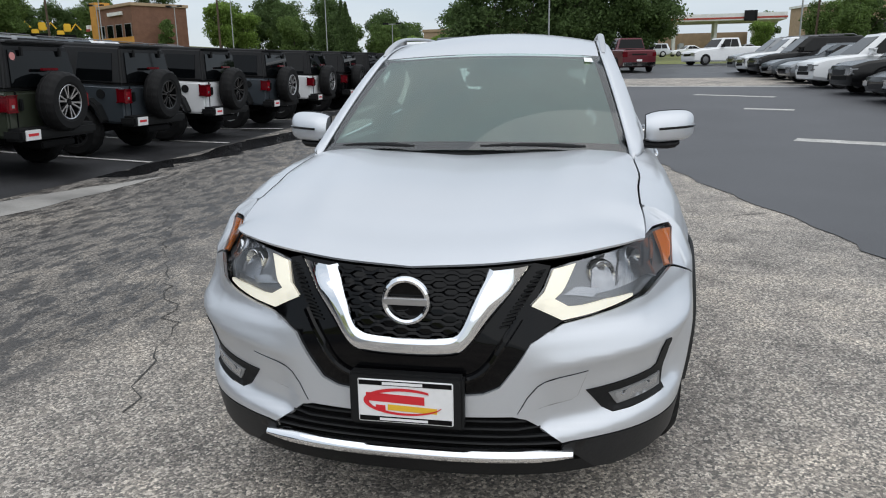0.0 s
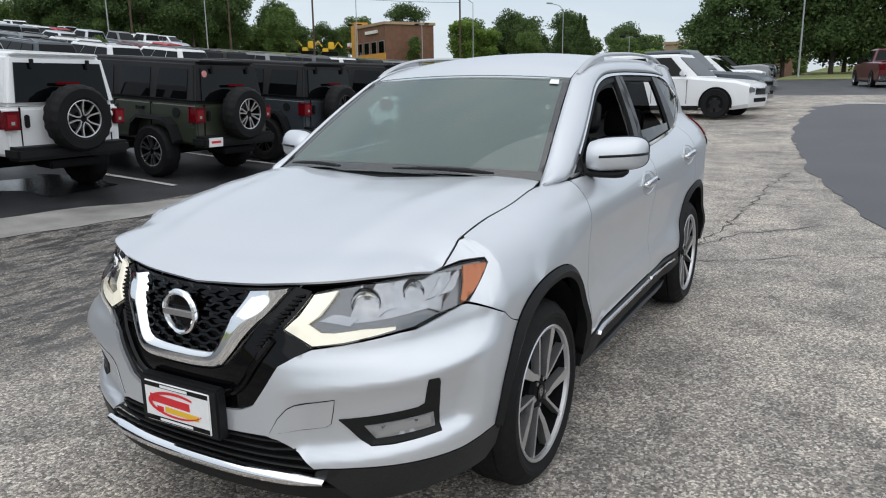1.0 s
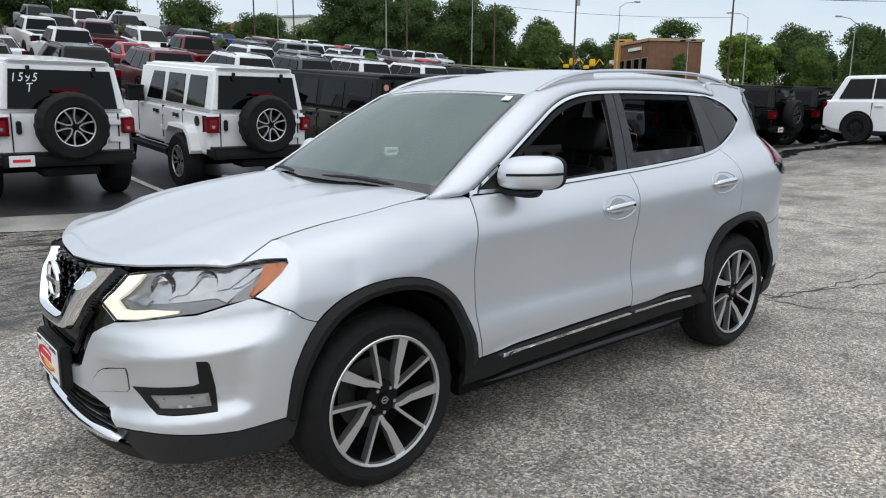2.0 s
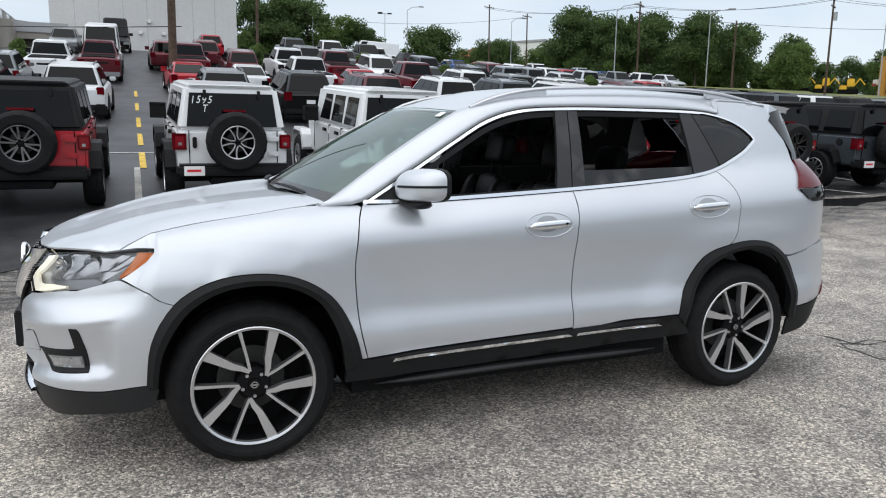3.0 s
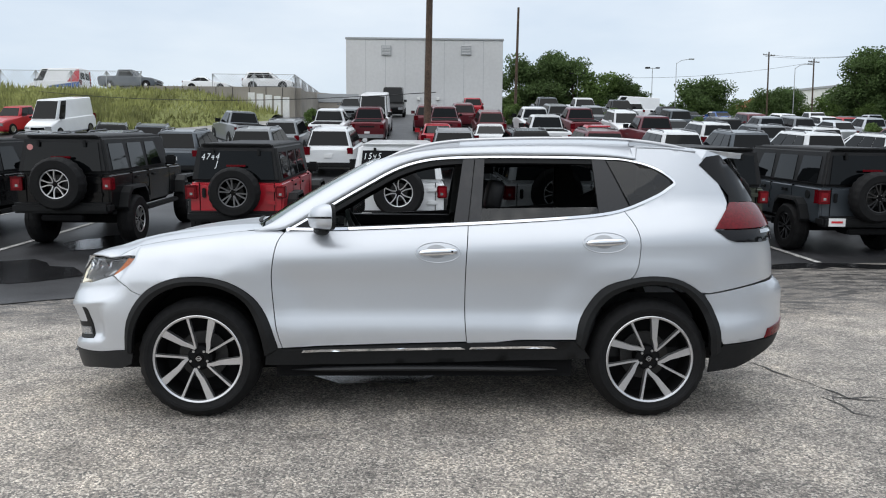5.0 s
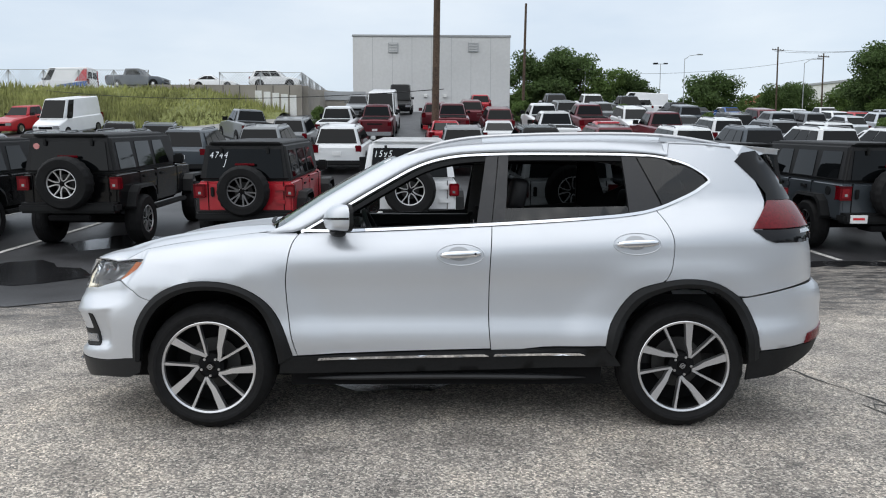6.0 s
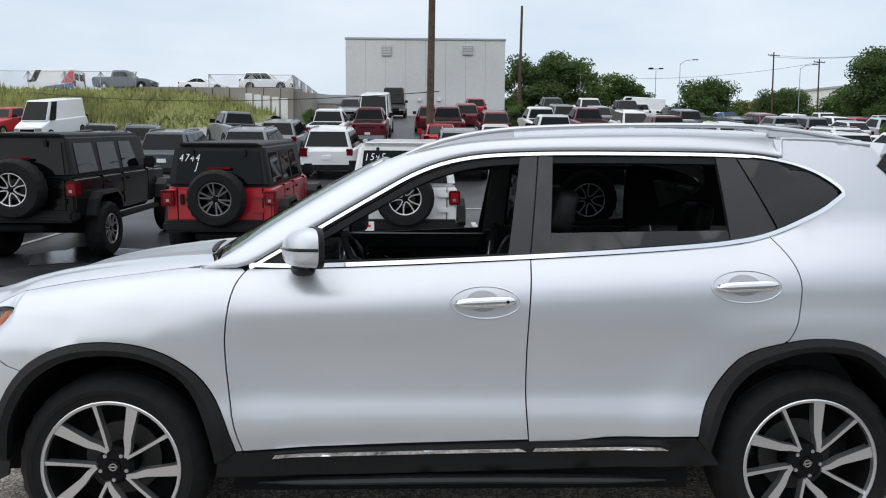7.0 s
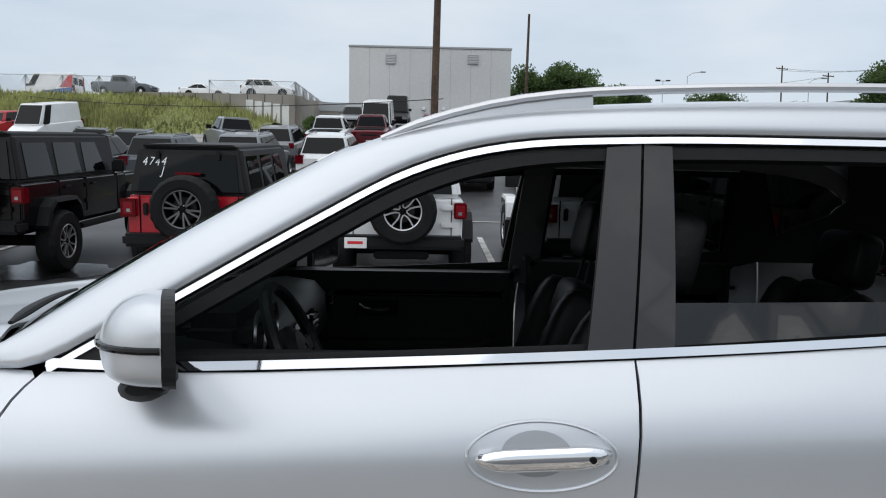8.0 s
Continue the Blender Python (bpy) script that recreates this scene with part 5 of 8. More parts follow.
def seat(x, y, wid=0.50):
    s = new("seat")
    s.parent = car
    s["label"] = "black leather seat with a tall headrest"
    tilt = pose(0, 0.27, 0.60, -16)
    bm = bmesh.new()
    cushion(bm, 0, 0, 0.56, wid * 0.36, 0.28, 0.075)
    part("cushion", bm, LEATHER, s, smooth=True, sharp=2)
    bm = bmesh.new()
    for z0, z1 in ((0.06, 0.24), (0.235, 0.41), (0.405, 0.585)):
        cushion(bm, 0, 0, (z0 + z1) / 2, wid * (0.34 - 0.06 * z1), 0.055, (z1 - z0) / 2, 0.55, tilt)
    part("backrest", bm, LEATHER, s, smooth=True, sharp=2)
    for t in (-1, 1):
        bm = bmesh.new()
        cushion(bm, t * wid * 0.40, -0.025, 0.29, 0.055, 0.085, 0.28, 0.7, tilt)
        part("bolster", bm, LEATHER, s, smooth=True, sharp=2)
        bm = bmesh.new()
        cushion(bm, t * wid * 0.43, -0.01, 0.575, 0.05, 0.28, 0.09, 0.7)
        part("seat_bolster", bm, LEATHER, s, smooth=True, sharp=2)
    bm = bmesh.new()
    cushion(bm, 0, 0.0, 0.10, 0.135, 0.055, 0.10, 0.42)
    o = part("headrest", bm, LEATHER, s, smooth=True, sharp=2)
    o.matrix_local = pose(0, 0.455, 1.235 if y < 2 else 1.15, -12)
    bm = bmesh.new()
    for t in (-0.06, 0.06):
        cyl(bm, (t, 0.43, 1.13), (t, 0.46, 1.26), 0.007, seg=8)
    part("headrest_posts", bm, PLASTIC, s)
    s.matrix_local = pose(x, y, 0)
    return s


for x, y, wd in ((0.37, 1.32, 0.5), (-0.37, 1.32, 0.5), (0.40, 2.22, 0.58), (-0.40, 2.22, 0.58)):
    seat(x, y, wd)
for sgn in (1, -1):
    for y0, y1, zt in ((0.55, 1.56, 1.150), (1.62, 2.40, 1.195)):
        bm = bmesh.new()
        box(bm, sgn * 0.69, sgn * 0.772, y0, y1, 0.40, zt, 0.02)
        lining = part("door_lining", bm, TRIMDARK, car, "black door lining with an armrest", smooth=True)
        bm = bmesh.new()
        box(bm, sgn * 0.63, sgn * 0.70, y0 + 0.12, y1 - 0.1, 0.83, 0.885, 0.022)
        part("armrest", bm, LEATHER, lining, smooth=True)
        bm = bmesh.new()
        box(bm, sgn * 0.672, sgn * 0.695, y0 + 0.06, y1 - 0.05, 1.055, 1.075, 0.006)
        part("trim_ridge", bm, GLOSS, lining, smooth=True)
        bm = bmesh.new()
        box(bm, sgn * 0.680, sgn * 0.695, y0 + 0.40, y0 + 0.56, 0.975, 1.035, 0.007)
        part("handle_recess", bm, DARK, lining, smooth=True)
    tube("inner_handle", [(sgn * x, y, z) for x, y, z in ((0.675, 0.965, 1.020), (0.664, 0.985, 1.008), (0.660, 1.02, 1.002), (0.664, 1.055, 1.002), (0.675, 1.075, 1.006))], 0.008, CHROME, car)
bm = bmesh.new()
box(bm, -0.72, 0.72, 0.5, 3.3, 0.34, 0.40)
part("cabin_floor", bm, LEATHER, car)
panel("headliner", [(-0.50, 1.02), (0.50, 1.02), (0.51, 3.0), (-0.51, 3.0)], lambda x, y: (x, y, roof(x, y)[2] - 0.05), HEADLINER, car, thick=0.004, step=0.2)

# ---- the lot: one sheet that climbs to the west
rise_w = knots((-260, 11), (-150, 10), (-85, 8.7), (-65, 7.2), (-45, 4.45), (-36, 3.1), (-25, 1.75), (-18, 0.98), (-12, 0.48), (-8, 0.2), (-4, 0.0), (5, 0.0))
rise_n = knots((6, 0.0), (9.4, 0.085), (14, 0.26), (20, 0.54), (24, 0.68), (60, 1.6), (180, 4.6))


def gz(x, y):
    s = min(max((x + 9) / 5, 0), 1)
    s = s * s * (3 - 2 * s)
    k = min(max((-12 - x) / 12, 0), 1)
    far = min(max((-20 - x) / 18, 0), 1) * min(0.05 * max(0, y - 14), 1.5)
    return rise_w(x) + rise_n(y) * s - 0.035 * min(max(0, -4 - y), 30) * k - far


def lot_material():
    """Worn pavement with exposed stones, stains at two scales."""
    m = bpy.data.materials.new("worn_aggregate")
    m.use_nodes = True
    n, l = m.node_tree.nodes, m.node_tree.links
    b = n["Principled BSDF"]
    b.inputs["Roughness"].default_value = 0.85
    co = n.new("ShaderNodeTexCoord")

    def noise_ramp(scale, detail, stops, rough=0.6, kind="noise"):
        t = n.new("ShaderNodeTexNoise" if kind == "noise" else "ShaderNodeTexVoronoi")
        t.inputs["Scale"].default_value = scale
        if kind == "noise":
            t.inputs["Detail"].default_value, t.inputs["Roughness"].default_value = detail, rough
        l.new(co.outputs["Object"], t.inputs["Vector"])
        r = n.new("ShaderNodeValToRGB")
        r.color_ramp.elements[0].position, r.color_ramp.elements[0].color = stops[0][0], (*stops[0][1], 1)
        r.color_ramp.elements[1].position, r.color_ramp.elements[1].color = stops[-1][0], (*stops[-1][1], 1)
        for p, c in stops[1:-1]:
            r.color_ramp.elements.new(p).color = (*c, 1)
        l.new(t.outputs["Fac" if kind == "noise" else "Color"], r.inputs[0])
        return r.outputs[0], t

    def times(a, c):
        x = n.new("ShaderNodeMix")
        x.data_type, x.blend_type = "RGBA", "MULTIPLY"
        x.inputs[0].default_value = 1
        l.new(a, x.inputs[6])
        l.new(c, x.inputs[7])
        return x.outputs[2]

    stones, vor = noise_ramp(95, 0, [(0.1, (0.10, 0.10, 0.10)), (0.4, (0.23, 0.215, 0.20)), (0.65, (0.40, 0.37, 0.335)), (0.9, (0.72, 0.68, 0.625))], kind="vor")
    fine, fn = noise_ramp(210, 2, [(0.35, (0.55, 0.55, 0.55)), (0.65, (1.35, 1.33, 1.3))])
    mid, _ = noise_ramp(2.3, 5, [(0.32, (0.60, 0.595, 0.595)), (0.5, (0.98, 0.975, 0.965)), (0.68, (1.22, 1.19, 1.14))])
    big, _ = noise_ramp(0.45, 6, [(0.33, (0.72, 0.72, 0.725)), (0.52, (1.03, 1.015, 1.0)), (0.7, (1.22, 1.18, 1.12))])
    sep, wv = n.new("ShaderNodeSeparateXYZ"), n.new("ShaderNodeTexNoise")
    wv.inputs["Scale"].default_value, wv.inputs["Detail"].default_value = 0.55, 7
    stretch = n.new("ShaderNodeMapping")
    stretch.inputs["Scale"].default_value = (1.6, 0.7, 1)
    l.new(co.outputs["Object"], stretch.inputs[0])
    l.new(stretch.outputs[0], wv.inputs["Vector"])
    l.new(co.outputs["Object"], sep.inputs[0])
    damp = n.new("ShaderNodeMapRange")
    damp.inputs[1].default_value, damp.inputs[2].default_value = -0.3, -4.4
    l.new(sep.outputs[0], damp.inputs[0])
    # Less darkening northward; the paler tone stands for sky sheen on wet pavement.
    north, sheen_fade = n.new("ShaderNodeMapRange"), n.new("ShaderNodeMath")
    north.inputs[1].default_value, north.inputs[2].default_value, north.inputs[3].default_value, north.inputs[4].default_value = 2.5, 8.0, 1.0, 0.60
    l.new(sep.outputs[1], north.inputs[0])
    sheen_fade.operation = "MULTIPLY"
    l.new(damp.outputs[0], sheen_fade.inputs[0])
    l.new(north.outputs[0], sheen_fade.inputs[1])
    add = n.new("ShaderNodeMath")
    add.operation = "ADD"
    l.new(sheen_fade.outputs[0], add.inputs[0])
    l.new(wv.outputs["Fac"], add.inputs[1])
    wet = n.new("ShaderNodeMapRange")
    wet.inputs[1].default_value, wet.inputs[2].default_value = 0.80, 1.10
    l.new(add.outputs[0], wet.inputs[0])
    dk = n.new("ShaderNodeMix")
    dk.data_type, dk.blend_type = "RGBA", "MULTIPLY"
    dk.inputs[7].default_value = (0.52, 0.52, 0.525, 1)
    streak_map, streak = n.new("ShaderNodeMapping"), n.new("ShaderNodeTexNoise")
    streak_map.inputs["Scale"].default_value, streak_map.inputs["Rotation"].default_value = (3.4, 1.1, 1), (0, 0, 0.5)
    streak.inputs["Scale"].default_value, streak.inputs["Detail"].default_value, streak.inputs["Roughness"].default_value = 2.4, 9, 0.72
    l.new(co.outputs["Object"], streak_map.inputs[0])
    l.new(streak_map.outputs[0], streak.inputs["Vector"])
    pool = n.new("ShaderNodeMapRange")
    pool.inputs[1].default_value, pool.inputs[2].default_value = 0.48, 0.54
    l.new(streak.outputs["Fac"], pool.inputs[0])
    puddled = n.new("ShaderNodeMath")
    puddled.operation = "MULTIPLY"
    l.new(wet.outputs[0], puddled.inputs[0])
    l.new(pool.outputs[0], puddled.inputs[1])
    pd = n.new("ShaderNodeMix")
    pd.data_type, pd.blend_type = "RGBA", "MULTIPLY"
    pd.inputs[7].default_value = (0.30, 0.30, 0.31, 1)
    l.new(puddled.outputs[0], pd.inputs[0])
    l.new(wet.outputs[0], dk.inputs[0])
    l.new(times(times(times(stones, fine), mid), big), dk.inputs[6])
    l.new(dk.outputs[2], pd.inputs[6])
    l.new(pd.outputs[2], b.inputs["Base Color"])
    ro = n.new("ShaderNodeMapRange")
    ro.inputs[3].default_value, ro.inputs[4].default_value = 0.82, 0.34
    l.new(puddled.outputs[0], ro.inputs[0])
    l.new(ro.outputs[0], b.inputs["Roughness"])
    bp = n.new("ShaderNodeBump")
    bp.inputs["Strength"].default_value, bp.inputs["Distance"].default_value = 0.6, 0.006
    l.new(vor.outputs["Distance"], bp.inputs["Height"])
    bp.invert = True
    l.new(bp.outputs[0], b.inputs["Normal"])
    return m


LOT = lot_material()
ASPHALT = mat("dark_asphalt", (0.036, 0.036, 0.038), 0.45, grain=0.5, scale=42, bump=0.3, stain=0.65, stain_scale=0.9, spec=0.3)
PATCH = mat("new_asphalt", (0.062, 0.063, 0.068), 0.6, grain=0.22, scale=220, bump=0.2, stain=0.14, stain_scale=0.5)
WET = mat("wet_asphalt", (0.016, 0.016, 0.017), 0.16, grain=0.3, scale=60, bump=0.12, stain=0.3, stain_scale=1.2)
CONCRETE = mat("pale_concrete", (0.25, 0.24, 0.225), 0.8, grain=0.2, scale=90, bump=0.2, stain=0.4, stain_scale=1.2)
WALLCON = mat("weathered_concrete", (0.30, 0.275, 0.24), 0.9, grain=0.12, scale=20, bump=0.2, stain=0.25, stain_scale=0.25)
GRASS = mat("grass", (0.15, 0.165, 0.045), 0.9, grain=0.35, scale=8, bump=0.5, stain=0.3, stain_scale=0.12)
LINEW = mat("worn_white_line", (0.42, 0.41, 0.39), 0.8, grain=0.3, scale=40, stain=0.3, stain_scale=4)
LINEY = mat("worn_yellow_line", (0.60, 0.40, 0.06), 0.8, grain=0.3, scale=40, stain=0.25, stain_scale=4)
CRACK = mat("crack_fill", (0.055, 0.053, 0.05), 0.9, grain=0.3, scale=50)

gx = sorted(set([-2500, -1200, -600, -400, -300, -260, -220, -180, -150, -130, -110] + list(np.arange(-100, -26, 4.0)) + list(np.arange(-26, -6.2, 1.0)) + [-6.25] + list(np.arange(-6, 14.1, 1.0)) + [18, 24, 32, 45, 70, 120, 250, 600, 1200, 2500]))
gy = sorted(set([-2500, -1200, -600, -300, -150, -90] + list(np.arange(-60, -14, 4.0)) + list(np.arange(-14, 40.1, 1.0)) + list(np.arange(44, 140, 6.0)) + [150, 180, 230, 300, 450, 700, 1200, 2500]))
V = [(x, y, gz(x, min(y, 180))) for y in gy for x in gx]
F, M = [], []
nx = len(gx)
for j in range(len(gy) - 1):
    for i in range(nx - 1):
        F.append((j * nx + i, j * nx + i + 1, (j + 1) * nx + i + 1, (j + 1) * nx + i))
        cx, cy = (gx[i] + gx[i + 1]) / 2, (gy[j] + gy[j + 1]) / 2
        M.append(2 if cx < -115 or cy > 78 or cx > 60 or cy < -45 or (cx < -48 and (cy + 2.1) / (2.4 - cx) > 0.88) else 1 if cx < -6.25 or cy > 33 else 0)
ground = tagged(mesh_ob("ground", V, F, LOT), "sloping parking lot of worn aggregate and dark asphalt", "ground", kind="structure")
ground.data.materials.append(ASPHALT)
ground.data.materials.append(GRASS)
ground.data.polygons.foreach_set("material_index", M)


def wobble(pts, amp, step=0.25, seed=3):
    return [(p[0] + amp * (noise.noise(Vector((p[0] * 1.1, p[1] * 1.1, seed))) + 0.5 * noise.noise(Vector((p[0] * 4.1, p[1] * 4.1, seed + 3)))), p[1] + amp * noise.noise(Vector((p[0] * 2.1, p[1] * 2.1, seed + 9)))) for p in dens(pts, step)]


def drape(name, pts, material, off, label, amp=0.0, step=0.5, cat="pavement", kind="structure"):
    """A thin layer that follows the ground."""
    o = wobble(pts, amp) if amp else pts
    uv, tr = sheet(o, step)
    V = [(a, b, gz(a, b) + off) for a, b in uv]
    F = [f if (V[f[1]][0] - V[f[0]][0]) * (V[f[2]][1] - V[f[0]][1]) - (V[f[1]][1] - V[f[0]][1]) * (V[f[2]][0] - V[f[0]][0]) > 0 else f[::-1] for f in tr]
    return tagged(mesh_ob(name, V, F, material), label, cat, kind=kind)


drape("asphalt_patch", [(2.2, 6.3), (1.85, 7.7), (1.55, 9.2), (1.1, 11.7), (0.7, 14.5), (0.5, 17.5), (0.55, 20), (0.6, 24.5), (1.5, 26), (14, 26), (20, 20), (20, -2), (4.2, -2), (3.1, 1.2), (2.85, 3.1), (2.6, 4.8)], PATCH, 0.008, "smooth dark asphalt laid beside the worn pavement", 0.16)
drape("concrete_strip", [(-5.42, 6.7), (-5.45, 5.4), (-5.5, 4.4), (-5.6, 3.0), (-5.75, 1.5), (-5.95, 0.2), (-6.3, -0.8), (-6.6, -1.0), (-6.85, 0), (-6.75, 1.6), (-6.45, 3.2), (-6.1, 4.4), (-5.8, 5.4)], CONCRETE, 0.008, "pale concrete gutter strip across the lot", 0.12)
drape("asphalt_apron", [(-6.2, -0.6), (-5.2, -0.9), (-4.3, -1.4), (-3.6, -2.2), (-3.2, -3.2), (-2.8, -6), (-2.7, -14), (-7.3, -14), (-7.2, -1)], ASPHALT, 0.010, "dark worn asphalt beside the pale pavement", 0.3)
drape("puddle", [(-5.9, -3.9), (-5.0, -3.5), (-4.4, -4.1), (-4.6, -5.2), (-5.6, -5.6), (-6.3, -4.8)], WET, 0.016, "shallow puddle on the asphalt", 0.4)
drape("dark_seam", [(-6.25, 6.2), (-6.0, 6.4), (-5.6, 8.5), (-5.3, 11), (-5.0, 15), (-4.6, 22), (-5.4, 22), (-5.7, 15), (-6.0, 11)], WET, 0.006, "wet seam between pavement and asphalt", 0.35)
drape("puddle", [(-8.9, -3.6), (-8.0, -3.1), (-7.6, -3.4), (-7.4, -4.6), (-8.2, -5.2), (-9.2, -4.6)], WET, 0.006, "shallow puddle on the asphalt", 0.35)
drape("damp_patch", [(-0.45, 0.62), (-0.1, 0.5), (0.12, 0.75), (0.16, 1.25), (-0.05, 1.42), (-0.3, 1.2), (-0.25, 0.9)], WET, 0.010, "dark wet drip stain under the car", 0.16, 0.12)
drape("puddle", [(-9.3, 4.4), (-8.4, 4.8), (-7.5, 4.5), (-7.6, 3.3), (-8.8, 3.0)], WET, 0.006, "shallow puddle on the asphalt", 0.4)


def ground_line(name, a, b, w, material, label, off=0.012):
    a, b = np.array(a, float), np.array(b, float)
    d = (b - a) / np.linalg.norm(b - a)
    s = np.array((-d[1], d[0])) * w / 2
    return drape(name, [tuple(a + s), tuple(a - s), tuple(b - s), tuple(b + s)], material, off, label, 0.0, 0.6, "line")


for k in range(-3, 10):
    y = -0.42 + 2.70 * k
    ground_line("parking_line", (-6.9 + (0.6 if k > 2 else 0), y), (-12.4, y), 0.11, LINEW, "worn white parking line")
for x0 in (-12.3, -16.4, -20.6, -25.5, -31):
    ground_line("lane_dash", (x0, -0.3), (x0 - 2.6, -0.3), 0.13, LINEY, "worn yellow lane dash")
ground_line("lane_line", (-14.9, -4), (-14.9, 6), 0.11, LINEW, "worn white line")
for a, b, w in (((3.9, 21.5), (6.0, 20.3), 0.35), ((4.5, 17.0), (5.6, 16.6), 0.3), ((4.3, 11.35), (6.6, 10.3), 0.42), ((1.2, 26.6), (9, 25.0), 0.5)):
    ground_line("stop_bar", a, b, w, LINEW, "faded white pavement marking")


def crack(pts, w, seed):
    """A jagged crack along the way."""
    rnd = random.Random(seed)
    P = dens(pts, 0.12, closed=False)
    P = [(p[0] + rnd.uniform(-0.05, 0.05), p[1] + rnd.uniform(-0.05, 0.05)) for p in P]
    V, F = [], []
    for i, p in enumerate(P):
        q = np.array(P[min(i + 1, len(P) - 1)]) - np.array(P[max(i - 1, 0)])
        s = np.array((-q[1], q[0])) / (np.linalg.norm(q) + 1e-9) * w * rnd.uniform(0.1, 0.8) / 2
        for c in (np.array(p) + s, np.array(p) - s):
            V.append((c[0], c[1], gz(c[0], c[1]) + 0.004))
    for i in range(len(P) - 1):
        F.append((2 * i, 2 * i + 1, 2 * i + 3, 2 * i + 2))
    return tagged(mesh_ob("pavement_crack", V, F, CRACK), "thin dark crack in worn pavement", "crack", kind="structure")


crack([(1.0, 10.5), (0.85, 9.0), (0.74, 6.4), (0.66, 5.3), (0.5, 4.2), (-0.5, 3.9), (-2.2, 4.6)], 0.035, 1)
crack([(0.5, 4.0), (0.55, 4.5), (0.9, 5.4), (1.6, 6.2)], 0.025, 2)
crack([(0.5, 4.0), (0.95, 4.1), (1.5, 4.6), (2.4, 4.9)], 0.022, 3)
crack([(-4.6, 5.2), (-3.0, 2.6), (-1.9, 0.8), (-1.5, -0.2)], 0.014, 4)
crack([(-0.4, 7.5), (0.8, 7.3), (1.8, 7.6)], 0.02, 5)
crack([(-4.8, 9.0), (-2.6, 8.2), (-0.2, 8.0), (1.2, 8.6)], 0.025, 6)
crack([(-3.8, 13), (-1.0, 12.2), (0.7, 12.8)], 0.03, 7)


# ---- upright off-roaders, tail towards +x, origin on the ground under the tail
def quad_box(bm, x0, x1, low, high, z0, z1, bevel=0.0, lx=0.0):
    """A block whose half width goes from low at z0 to high at z1; lx leans its +x end."""
    vs = [bm.verts.new(c) for c in ((x0, -low, z0), (x1, -low, z0), (x1, low, z0), (x0, low, z0), (x0, -high, z1), (x1 - lx, -high, z1), (x1 - lx, high, z1), (x0, high, z1))]
    for q in ((0, 3, 2, 1), (4, 5, 6, 7), (0, 1, 5, 4), (1, 2, 6, 5), (2, 3, 7, 6), (3, 0, 4, 7)):
        bm.faces.new([vs[k] for k in q])
    if bevel:
        es = list({ed for v in vs for ed in v.link_edges})
        bmesh.ops.bevel(bm, geom=es, offset=bevel, segments=3, affect="EDGES")


def blk(name, material, parent, boxes, label="", bevel=0.0, smooth=False):
    bm = bmesh.new()
    for b in boxes:
        box(bm, *b, bevel)
    return part(name, bm, material, parent, label, smooth=smooth or bevel > 0)


